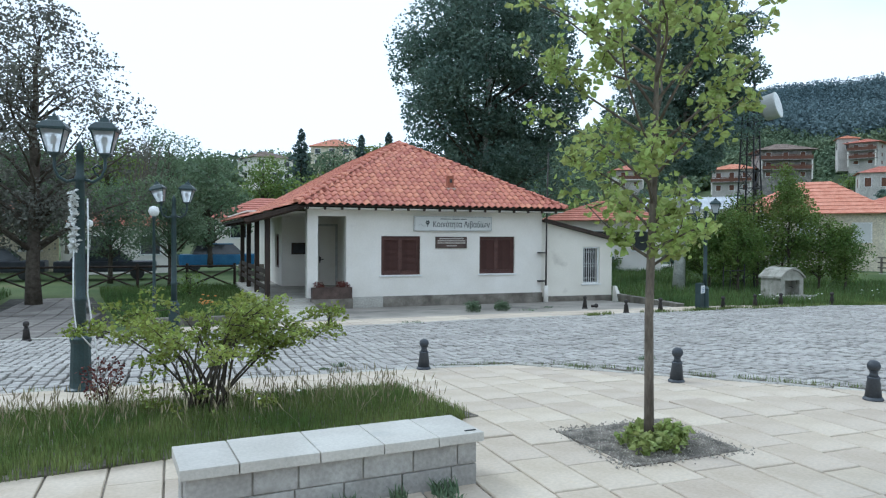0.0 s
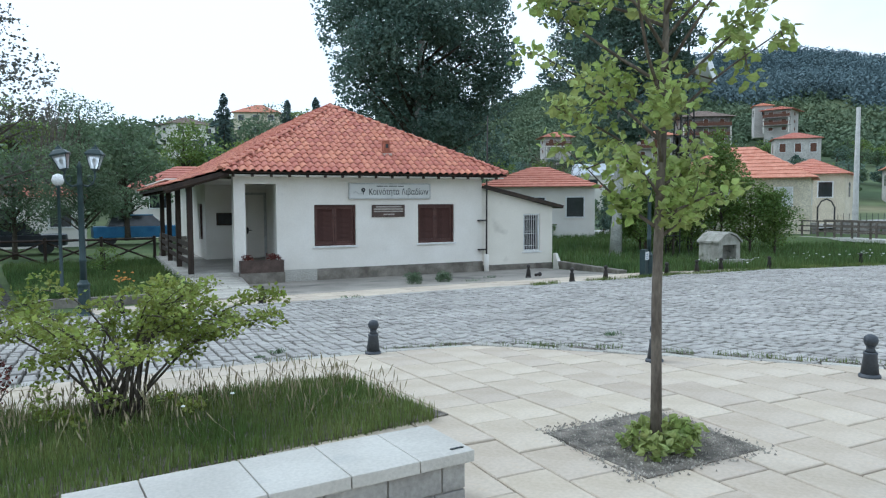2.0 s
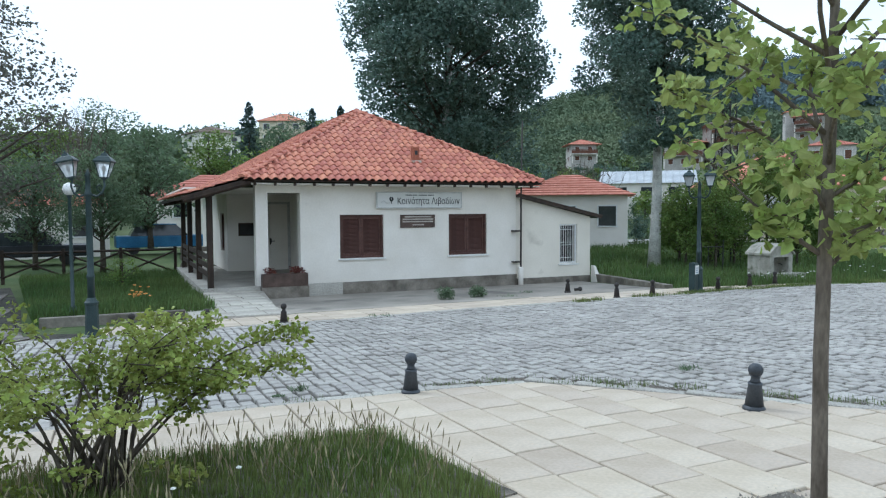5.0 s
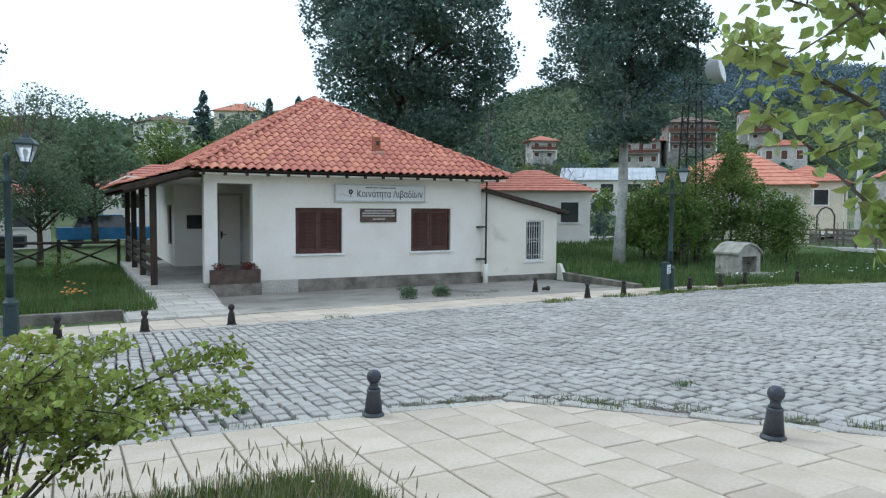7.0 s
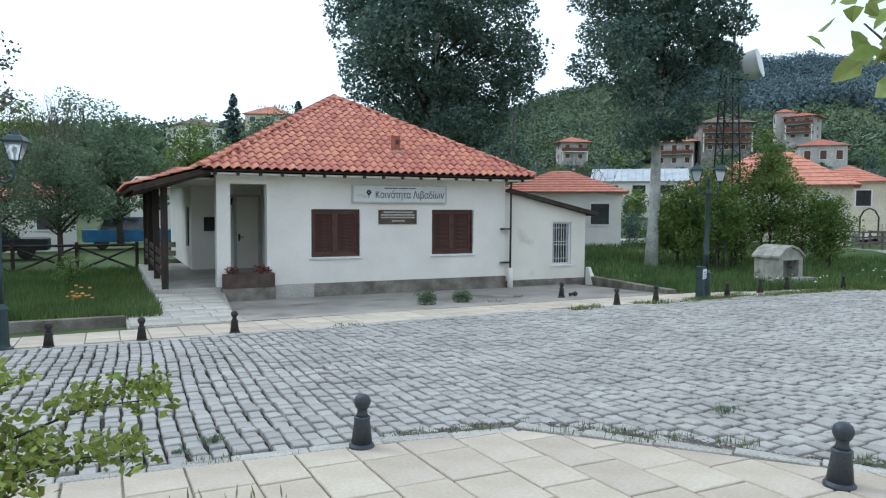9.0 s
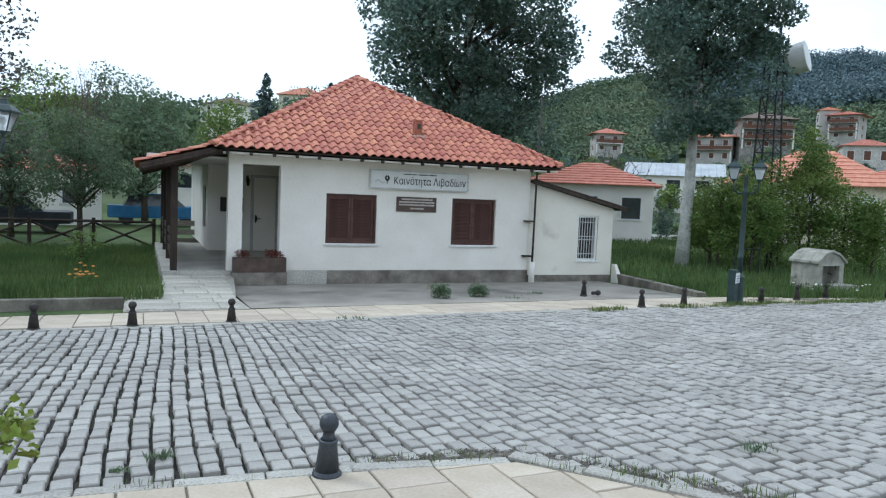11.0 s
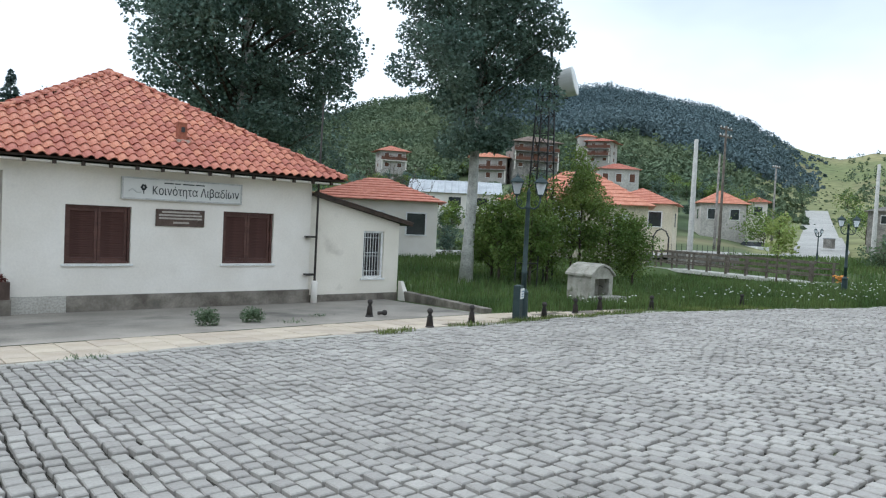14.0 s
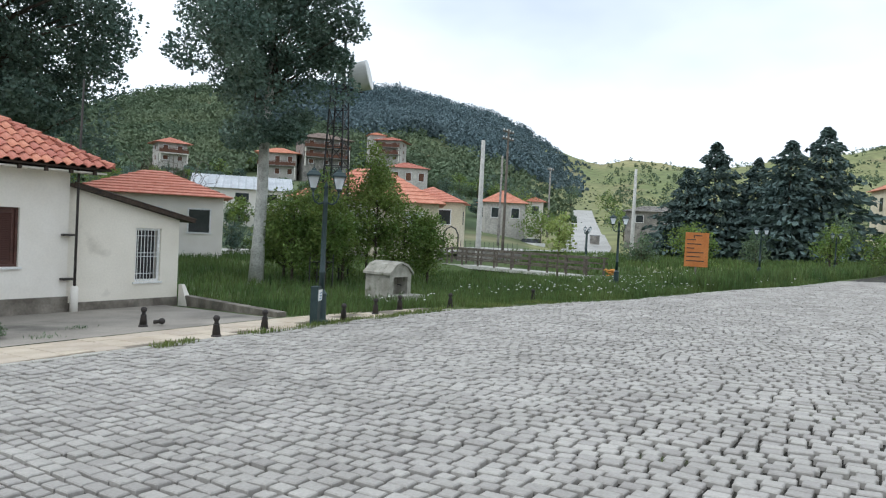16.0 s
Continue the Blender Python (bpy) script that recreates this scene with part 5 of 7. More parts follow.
def tree(name, base, trunk_h, trunk_r, centre, radii, clumps, clump_r, leaves, size, leaf_mat, bark, seed, label, category="tree", group="",
         gap=0.0, low=0.0, flat=0.7, leaf_shape=None, lean=(0, 0), trunk_seg=10, split=None):
    """Tapered trunk, limbs to every clump, and a crown of leaf clumps with gaps and an uneven outline."""
    rng = random.Random(seed)
    ob = thing(name, pose(*base), label, category, group)
    trunk = Shape()
    top = Vector((centre[0], centre[1], centre[2] + radii[2] * 0.55))
    tp = []
    for i in range(9):
        t = i / 8
        z = top.z * t
        k = min(1, z / max(trunk_h, .01))
        tp.append((lean[0] * math.sin(t * 2.2) + centre[0] * t * t + rng.uniform(-.3, .3) * trunk_r, lean[1] * math.sin(t * 2.2) + centre[1] * t * t + rng.uniform(-.3, .3) * trunk_r, z - (0.1 if i == 0 else 0)))
    rad = [trunk_r * (1.25 if i == 0 else 1.0) * (1 - 0.82 * (i / 8) ** 1.3) for i in range(9)]
    trunk.tube(tp, rad, trunk_seg)
    part("trunk", trunk, bark, ob, smooth=True)
    cs = []
    while len(cs) < clumps:
        d = Vector((rng.uniform(-1, 1), rng.uniform(-1, 1), rng.uniform(-1, 1)))
        if d.length > 1 or d.length < gap:
            continue
        wob = 0.82 + 0.3 * noise.noise((d.x * 1.7 + seed, d.y * 1.7, d.z * 1.7))
        taper = 1.0 if d.z < 0 else 1 - 0.35 * d.z * d.z
        p = Vector((centre[0] + d.x * radii[0] * wob * taper, centre[1] + d.y * radii[1] * wob * taper, centre[2] + d.z * radii[2] * wob))
        if p.z < low:
            continue
        cs.append((p.x, p.y, p.z, clump_r * rng.uniform(0.6, 1.3)))
    limbs = Shape()
    single = trunk_r >= 0.2 and base[1] < 40
    lm_mat = bark if bark is not M_PALEBARK else M_TWIG
    for c in cs[:min(len(cs), 46)]:
        z = max(trunk_h * 0.85, min(top.z * 0.95, c[2] - math.hypot(c[0] - centre[0], c[1] - centre[1]) * 0.75))
        i = min(7, int(z / top.z * 8))
        t = z / top.z * 8 - i
        a = Vector(tp[i]).lerp(Vector(tp[i + 1]), t)
        r = max(trunk_r * 0.10, rad[i] * 0.38)
        if single:
            one = Shape()
            limb(one, a, c[:3], r, r * 0.2, rng, 0.12, 5, 3)
            part("limb", one, lm_mat, ob, smooth=True)
        else:
            limb(limbs, a, c[:3], r, r * 0.2, rng, 0.12, 5, 3)
    if limbs.v:
        tagged(part("branchwork", limbs, lm_mat, ob, smooth=True), kind="stuff")
    tagged(part("crown", leaf_cloud(cs, leaves, size, rng, 1.0, flat, leaf_shape), leaf_mat, ob, "uneven leafy crown with gaps"), kind="stuff")
    return ob


def conifer(name, base, h, r, mat, seed, label, layers=16, per=70, low=0.06):
    rng = random.Random(seed)
    ob = thing(name, pose(*base), label, "tree", "dark conifers")
    part("trunk", Shape().tube([(0, 0, -0.3), (0, 0, h * 0.5), (0, 0, h * 0.97)], [h * .018, h * .012, h * .003], 6), M_TWIG, ob)
    sh = Shape()
    for _ in range(layers * per):
        t = rng.random() ** 1.35
        bough = 0.72 + 0.28 * math.sin(t * layers * 2.6)
        rr = (r * (1 - t) ** 0.8 * bough + 0.03 * r) * (0.25 + 0.75 * math.sqrt(rng.random()))
        a = rng.uniform(0, 6.283)
        rr *= 0.85 + 0.25 * math.sin(a * 3 + seed + t * 9)
        p = Vector((rr * math.cos(a), rr * math.sin(a), h * (low + (0.99 - low) * t) - rr * 0.22))
        k = (0.035 * h + 0.1) * rng.uniform(0.5, 1.1) * (1.1 - 0.6 * t)
        u = Vector((math.cos(a) + rng.gauss(0, .5), math.sin(a) + rng.gauss(0, .5), rng.gauss(-.35, .35))).normalized() * k
        v = u.cross(Vector((rng.gauss(0, 1), rng.gauss(0, 1), rng.gauss(0, 1)))).normalized() * k * 0.45
        m = len(sh.v)
        sh.v += [tuple(p - u), tuple(p + v), tuple(p + u), tuple(p - v)]
        sh.f.append((m, m + 1, m + 2, m + 3))
    tagged(part("needles", sh, mat, ob), kind="stuff")
    return ob


# young lime tree in the pit: whorled limbs, bright leaves in drooping bunches
def lime_tree():
    rng = random.Random(77)
    ob = thing("young_lime_tree", pose(3.37, 3.66, 0), "slender young lime tree with fresh leaves", "tree")
    tr = Shape()
    pts = [(0, 0, -0.05), (-0.005, 0.0, 0.4), (-0.012, 0.0, 0.9), (0.0, 0, 1.4), (0.02, 0, 1.9), (0.03, 0.0, 2.5), (0.05, 0, 2.9), (0.06, 0, 3.2)]
    tr.tube(pts, [0.037, 0.032, 0.030, 0.028, 0.023, 0.017, 0.011, 0.004], 12)
    part("trunk", tr, M_BARK, ob, smooth=True)
    lim, cs = Shape(), []
    for k in range(28):
        z = 1.26 + 1.75 * (k / 27) ** 1.05
        a = k * 2.4 + rng.uniform(-.4, .4)
        t = (z - 1.26) / 1.85
        ln = (0.40 + 0.50 * min(1, max(0, (z - 1.5) / 0.6))) * (1 - 0.5 * max(0, (z - 2.55) / 0.65)) * rng.uniform(0.75, 1.1)
        i = min(6, next(j for j in range(8) if pts[j + 1][2] >= z)) if z < 3.2 else 6
        start = Vector(pts[i]).lerp(Vector(pts[i + 1]), (z - pts[i][2]) / (pts[i + 1][2] - pts[i][2]))
        end = start + Vector((math.cos(a) * ln - 0.33 * t, math.sin(a) * ln + 0.13 * t, ln * rng.uniform(0.4, 0.95)))
        one = Shape()
        path = limb(one, start, end, 0.012, 0.003, rng, 0.10, 5, 4)
        part("limb", one, M_BARK, ob, smooth=True)
        for q in path[2:]:
            cs.append((q.x, q.y, q.z, 0.075))
        for s in range(4):
            q = path[rng.choice((2, 3, 4))]
            e = q + Vector((rng.uniform(-.17, .17), rng.uniform(-.17, .17), rng.uniform(-.12, .18)))
            limb(lim, q, e, 0.005, 0.002, rng, 0.1, 4, 2)
            cs.append((e.x, e.y, e.z, 0.085))
            cs.append(((q.x + e.x) / 2, (q.y + e.y) / 2, (q.z + e.z) / 2, 0.07))
    for z in (2.9, 3.05, 3.2):
        cs.append((0.06, 0, z, 0.14))
    tagged(part("twigwork", lim, M_BARK, ob, smooth=True), kind="stuff")
    tagged(part("crown", leaf_cloud(cs, 4300, 0.053, rng, 1.0, 1.0, "heart"), M_LEAF_LIME, ob, "bright heart-shaped leaves"), kind="stuff")


lime_tree()


def ground_cover():
    rng = random.Random(5)
    cs = [(3.42 + rng.uniform(-.19, .19), 3.66 + rng.uniform(-.16, .14), 0.05 + rng.uniform(0, .07), 0.07) for _ in range(26)]
    solid("ground_plant", leaf_cloud(cs, 420, 0.058, rng, 1.0, 0.7, "heart"), M_HOSTA, "bright green leafy clump at the tree's foot", "plant")


ground_cover()


def shrub():
    rng = random.Random(19)
    ob = thing("spreading_bush", pose(0.56, 5.92, -0.06), "spreading green bush with arching stems", "bush")
    st, cs = Shape(), []
    for k in range(24):
        a = rng.uniform(0, 2 * math.pi)
        reach = rng.uniform(0.3, 0.95)
        h = rng.uniform(0.62, 1.0) - 0.25 * max(0, reach - 0.6)
        p0 = Vector((rng.uniform(-.16, .16), rng.uniform(-.12, .12), -0.02))
        end = Vector((math.cos(a) * reach, math.sin(a) * reach * 0.8, h))
        pts, rad = [], []
        for i in range(7):
            t = i / 6
            pts.append(Vector((p0.x + (end.x - p0.x) * t ** 1.3, p0.y + (end.y - p0.y) * t ** 1.3, end.z * (1 - (1 - t) ** 1.8) - 0.02)))
            rad.append(0.011 * (1 - t) + 0.002)
        one = Shape().tube(pts, rad, 5)
        part("stem", one, M_TWIG, ob, smooth=True)
        for q in pts[4:]:
            cs.append((q.x, q.y, q.z + 0.02, 0.085))
        for s in range(4):
            q = pts[rng.choice((3, 4, 5, 6))]
            e = q + Vector((math.cos(a) * .16 + rng.uniform(-.2, .2), math.sin(a) * .16 + rng.uniform(-.2, .2), rng.uniform(-.06, .16)))
            limb(st, q, e, 0.004, 0.0015, rng, 0.1, 4, 2)
            cs.append((e.x, e.y, e.z, 0.10))
    # one long arching stem towards the street
    for dx, dy, hh in ((1.14, 0.10, 0.80), (1.0, -0.15, 0.68), (-1.05, 0.05, 0.75)):
        pts = [Vector((dx * t, dy * t, hh * math.sin(min(1, t * 1.25) * 1.5))) for t in (0, .2, .4, .6, .8, 1.0)]
        st.tube(pts, [.011, .01, .008, .006, .004, .002], 5)
        for q in pts[2:]:
            cs += [(q.x + rng.uniform(-.08, .08), q.y + rng.uniform(-.08, .08), q.z + rng.uniform(-.03, .06), 0.09) for _ in range(4)]
    for k in range(20):
        a = rng.uniform(0, 6.28)
        cs.append((math.cos(a) * rng.uniform(.3, .6), math.sin(a) * .45, rng.uniform(.06, .45), 0.08))
    tagged(part("twigwork", st, M_TWIG, ob, smooth=True), kind="stuff")
    tagged(part("foliage", leaf_cloud(cs, 8200, 0.040, rng, 1.1, 0.45), M_LEAF_BUSH, ob, "small fresh green leaves"), kind="stuff")


shrub()
rr3 = random.Random(2)
pb = thing("purple_bush", pose(-0.28, 6.35, -0.07), "small dark reddish bush beside the lamp", "bush")
pbs = Shape()
for k in range(9):
    limb(pbs, (0, 0, 0), (rr3.uniform(-.18, .18), rr3.uniform(-.15, .15), rr3.uniform(.2, .42)), .006, .002, rr3)
tagged(part("twigwork", pbs, M_TWIG, pb), kind="stuff")
tagged(part("foliage", leaf_cloud([(rr3.uniform(-.15, .15), rr3.uniform(-.12, .12), rr3.uniform(.12, .42), .07) for _ in range(30)], 420, 0.03, rr3, 1, 1), M_REDFLOWER, pb), kind="stuff")

# two clipped tufts on the concrete before the facade
for x, y in ((7.46, 16.3), (8.36, 16.45)):
    rr4 = random.Random(int(x * 10))
    solid("weed_tuft", leaf_cloud([(rr4.uniform(-.16, .16), rr4.uniform(-.1, .1), rr4.uniform(.04, .22), .09) for _ in range(30)], 1500, 0.032, rr4, 1, 1), M_LEAF_DUSK,
          "round dark green weed tuft on concrete", "weed", group="weed tufts", m=pose(x, y, ground_z(x, y)))

# tall trees behind the house and by the stream
tree("poplar", (16.6, 36.0, -0.6), 3.5, 0.34, (0.3, 0, 10.6), (6.4, 5.6, 9.0), 190, 1.4, 72000, 0.205, M_LEAF_DARK, M_PALEBARK, 3, "tall dense dark green poplar behind the house", gap=0.3, low=2.2)
tree("poplar", (19.4, 23.1, -0.62), 4.2, 0.21, (-0.1, 0.0, 9.0), (3.15, 3.2, 5.6), 100, 0.85, 56000, 0.135, M_LEAF_DARK, M_PALEBARK, 5, "tall poplar with pale mottled trunk", gap=0.25, low=3.9, lean=(0.25, 0))
tree("poplar", (22.0, 46.0, 0.0), 3.0, 0.3, (0, 0, 6.0), (5.0, 4, 5.0), 80, 1.3, 12000, 0.26, M_LEAF_DARK, M_TWIG, 9, "dark green broadleaf tree beyond the house", low=1.0)
# undergrowth around the mast
for k, (x, y, h, w) in enumerate(((21.4, 23.9, 3.2, 1.1), (22.6, 22.2, 4.2, 1.2), (23.9, 22.2, 5.4, 1.3), (24.6, 21.0, 3.3, 1.1), (25.3, 20.4, 2.7, 1.0), (23.2, 24.0, 4.5, 1.2), (22.0, 22.9, 3.6, 1.1), (20.5, 22.6, 3.3, 1.0), (21.0, 21.6, 3.6, 1.1), (23.4, 21.4, 5.6, 1.2))):
    tree("young_ash", (x, y, -0.62), 0.5, 0.05, (0, 0, h * 0.52), (w, w, h * 0.47), 40, 0.42, 5800, 0.10, M_LEAF_MID, M_TWIG, 40 + k, "slim light green young tree in the thicket", group="young trees by the stream", low=0.35, flat=0.9)
tree("sapling", (33.4, 18.8, -0.62), 1.0, 0.045, (0, 0, 2.15), (0.95, 0.9, 1.0), 22, 0.34, 900, 0.16, M_LEAF_LIME, M_BARK, 61, "thin light green sapling on the verge", low=1.1)
# bare purplish thicket behind the small house
def bare_bush(x, y, z, w, h, seed):
    rng = random.Random(seed)
    ob = thing("bare_bush", pose(x, y, z), "leafless brownish thicket of fine twigs", "bush")
    sh = Shape()
    for k in range(46):
        a = rng.uniform(0, 6.28)
        e = Vector((math.cos(a) * rng.uniform(0, w), math.sin(a) * rng.uniform(0, w), h * rng.uniform(.6, 1.0)))
        path = limb(sh, (rng.uniform(-.3, .3), rng.uniform(-.3, .3), 0), e, 0.05, 0.012, rng, .1, 4, 4)
        for s in range(5):
            q = path[rng.choice((2, 3, 4))]
            limb(sh, q, q + Vector((rng.uniform(-.9, .9), rng.uniform(-.9, .9), rng.uniform(0, 1.0))), 0.016, 0.006, rng, .1, 3, 2)
    tagged(part("twigwork", sh, M_BARK, ob), kind="stuff")


bare_bush(35.5, 50.0, 0.0, 3.6, 6.0, 4)
bare_bush(-2.0, 62.0, 2.0, 2.6, 7.5, 14)

# left side: dull broad trees and light park trees
tree("walnut_tree", (-3.6, 23.6, -0.62), 1.8, 0.20, (0.2, 0, 5.2), (3.6, 3.0, 5.0), 110, 0.75, 13000, 0.12, M_LEAF_WALNUT, M_TWIG, 15, "airy dark tree with sparse reddish-green leaves", gap=0.25, low=0.7)
tree("walnut_tree", (-6.4, 25.4, -0.62), 1.6, 0.22, (0.0, 0, 4.8), (3.4, 3.0, 4.8), 90, 0.85, 13000, 0.13, M_LEAF_WALNUT, M_TWIG, 16, "airy dark tree with sparse reddish-green leaves", gap=0.2, low=0.4)
tree("park_tree", (0.2, 30.5, -0.62), 1.2, 0.10, (0, 0, 2.9), (1.75, 1.6, 1.9), 48, 0.55, 8500, 0.10, M_LEAF_DUSK, M_TWIG, 17, "rounded dull green park tree", low=0.9)
tree("park_tree", (-2.2, 33.5, -0.62), 1.2, 0.10, (0, 0, 2.8), (1.9, 1.7, 2.0), 44, 0.6, 6500, 0.12, M_LEAF_DUSK, M_TWIG, 18, "rounded dull green park tree", low=0.7)
tree("park_tree", (2.3, 42.0, -0.3), 1.2, 0.14, (0, 0, 3.6), (2.6, 2.2, 2.6), 44, 0.8, 3300, 0.24, M_LEAF_DUSK, M_TWIG, 19, "rounded dull green park tree", low=0.9)
tree("park_tree", (-6.5, 41.0, -0.3), 1.2, 0.14, (0, 0, 4.0), (3.2, 2.4, 3.2), 50, 0.9, 3600, 0.26, M_LEAF_DUSK, M_TWIG, 20, "dull green tree beyond the park", low=0.6)
tree("park_tree", (0.8, 22.8, -0.62), 0.3, 0.03, (0, 0, 0.55), (0.45, 0.4, 0.5), 12, 0.2, 500, 0.07, M_LEAF_MID, M_TWIG, 21, "small green garden shrub on the lawn")
for k, (x, y, s) in enumerate(((-12, 62, 1.0), (-5, 70, 1.2), (4, 66, 1.0), (9, 74, 1.1), (0, 82, 1.3), (12, 60, .9), (17, 70, 1.0), (24, 80, 1.2), (-18, 66, 1.2), (30, 60, 1.0), (20, 92, 1.3))):
    tree("hillside_tree", (x, y, land(x, y) - 0.2), 1.5, 0.2, (0, 0, 4.6 * s), (3.8 * s, 3.2 * s, 3.8 * s), 48, 1.1 * s, 3600, 0.29, (M_LEAF_DUSK, M_LEAF_MID)[k % 2], M_TWIG, 100 + k, "green broadleaf tree on the slope", group="trees on the slope", low=0.6)
for k, (x, y, h) in enumerate(((16.5, 96, 16.0), (24.0, 93, 15.2), (27.5, 92, 15.6), (13.5, 95, 10.0), (19.5, 95, 10.5), (22.0, 95, 10.0))):
    conifer("spruce", (x, y, land(x, y) - 0.2), h - land(x, y), 3.6, M_LEAF_BLUE, 200 + k, "dark pointed spruce on the skyline", per=150)
# right side: conifer group and mixed trees beyond the verge
for k, (x, y, h, r) in enumerate(((86, 27.0, 10.5, 5.2), (88, 24.5, 13.6, 6.2), (91, 20.5, 12.0, 4.8), (86, 16.5, 13.2, 6.6), (88, 13.5, 14.6, 7.0), (92, 18.5, 10.8, 5.0))):
    conifer("pine", (x, y, land(x, y) - 0.3), h, r * 1.35, M_LEAF_BLUE, 300 + k, "broad dark pine beyond the verge", layers=20, per=300)
for k, (x, y, h, w) in enumerate(((62, 19.5, 3.4, 1.5), (66, 16.0, 3.0, 1.3), (58, 10.0, 3.6, 1.6), (55, 6.5, 3.2, 1.5), (70, 10.5, 4.6, 1.9), (64, 5.0, 4.2, 1.8), (52, 17.0, 1.6, 1.0), (60, 23.5, 2.6, 1.6), (76, 24.0, 4.2, 2.4),
                                   (80, 4.0, 5.0, 2.6), (47, 4.5, 2.2, 1.1), (84, 44.0, 5.5, 3.5), (92, 52.0, 6.5, 3.6), (206, 93.0, 7.0, 4.5), (213, 84.0, 7.0, 4.5), (120, 46.0, 6.0, 4.0))):
    tree("verge_tree", (x, y, land(x, y) - 0.15), 0.6, 0.07, (0, 0, h * 0.55), (w, w, h * 0.45), 30, 0.30 * w + 0.15, 1300, 0.12 + 0.05 * w, (M_LEAF_MID, M_LEAF_DUSK, M_LEAF_MID)[k % 3], M_TWIG, 400 + k, "young green tree beyond the street verge", group="young trees beyond the verge", low=0.3, flat=0.9)
# shrubs before the cottage, the shed and the bungalow
rh = random.Random(52)
for k in range(26):
    t = k / 25
    x, y = 22.0 + 22.0 * t + rh.uniform(-.6, .6), 36.2 + 3.0 * math.sin(t * 3.1) + rh.uniform(-.8, .8) - 6.5 * max(0, t - 0.6)
    h = rh.uniform(0.7, 1.5) + (1.1 if 0.30 < t < 0.6 else 0.0)
    tree("garden_shrub", (x, y, land(x, y) - 0.1), 0.2, 0.04, (0, 0, h * 0.55), (1.0, 0.9, h * 0.5), 16, 0.4, 1100, 0.13, (M_LEAF_DUSK, M_LEAF_MID, M_LEAF_DARK)[k % 3], M_TWIG, 700 + k, "dense green shrub before the village gardens", "shrub", group="garden shrubs", low=0.1, flat=0.9)
# village gardens
rv = random.Random(91)
for k in range(300):
    az, d = rv.uniform(22, 64), 62 + 125 * rv.random() ** 0.8
    x, y = 3 + d * math.sin(radians(az)), 5 + d * math.cos(radians(az))
    s = rv.uniform(0.45, 1.0)
    # left out wherever the crown would cover a house from the camera
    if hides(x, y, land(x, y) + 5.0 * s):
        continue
    tree("garden_tree", (x, y, land(x, y) - 0.2), 1.0, 0.14, (0, 0, 2.9 * s), (2.5 * s, 2.3 * s, 2.5 * s), 24, 0.8 * s, 800, 0.29, (M_LEAF_DUSK, M_LEAF_MID, M_LEAF_DARK)[k % 3], M_TWIG, 500 + k, "green garden tree between village houses", group="village garden trees", low=0.4)


# ---- far woods and scrub ----
def woods(name, count, test, h0, h1, mat, seed, cone, label, cards=30, size=1.3):
    """A far wood: every tree a ragged crown of leaf sprays."""
    rng = random.Random(seed)
    sh = Shape()
    n = 0
    while n < count:
        az, d = rng.uniform(-25, 100), rng.uniform(105, 530)
        if not test(az, d, rng):
            continue
        x, y = 3 + d * math.sin(radians(az)), 5 + d * math.cos(radians(az))
        z = land(x, y) - 0.4
        # nearer wood is thinned to fit the camera's view of the houses
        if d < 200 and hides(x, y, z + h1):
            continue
        h = rng.uniform(h0, h1) * (min(1.0, max(0.25, (69 - az) / 9)) if az < 69 else 1.0)
        for _ in range(cards):
            t = rng.random() ** 0.8
            r = h * (0.30 * (1.05 - t) if cone else 0.55 * math.sin(0.35 + t * 2.5)) * math.sqrt(rng.random())
            a = rng.uniform(0, 6.283)
            px, py, pz = x + r * math.cos(a), y + r * math.sin(a), z + h * (0.06 + 0.92 * t)
            k = size * rng.uniform(0.6, 1.2) * (1.15 - 0.5 * t)
            u = Vector((rng.gauss(0, 1), rng.gauss(0, 1), rng.gauss(0, .8))).normalized() * k
            v = u.cross(Vector((rng.gauss(0, 1), rng.gauss(0, 1), rng.gauss(0, 1)))).normalized() * k * 0.7
            m = len(sh.v)
            sh.v += [(px - u.x, py - u.y, pz - u.z), (px + v.x, py + v.y, pz + v.z), (px + u.x, py + u.y, pz + u.z), (px - v.x, py - v.y, pz - v.z)]
            sh.f.append((m, m + 1, m + 2, m + 3))
        n += 1
    solid(name, sh, mat, label, "woodland", kind="stuff")


def dense(az, d, rng):
    return 41 < az < 62 + 6 * rng.random() and 282 + 22 * math.sin(az * .6) < d < 490


woods("far_forest", 5200, dense, 6, 11, M_FOREST, 1, False, "dark forest, coloured blue-grey for haze, covering the hill crest", 36, 0.8)
woods("far_broadleaf_wood", 2100, lambda az, d, r: 22 < az < 67 and 150 < d < 300 and (az < 54 or r.random() < 0.4), 2.5, 6.0, M_FOREST2, 2, False, "light green scrub on the lower hillside", 36, 0.7)
woods("grey_green_wood", 1300, lambda az, d, r: 22 < az < 42.5 and 290 < d < 490, 4, 8, M_FOREST2, 6, False, "grey-green wood on the hill shoulder", 34, 0.9)
woods("left_slope_wood", 1300, lambda az, d, r: -25 < az < 24 and 105 < d < 300, 4, 7.5, M_FOREST2, 3, False, "mixed green woodland on the slope", 46, 0.75)
woods("pasture_scrub", 1500, lambda az, d, r: 66 < az < 100 and d > 170, 1.2, 3.2, M_FOREST2, 4, False, "scattered scrub on the pasture hill", 20, 0.6)


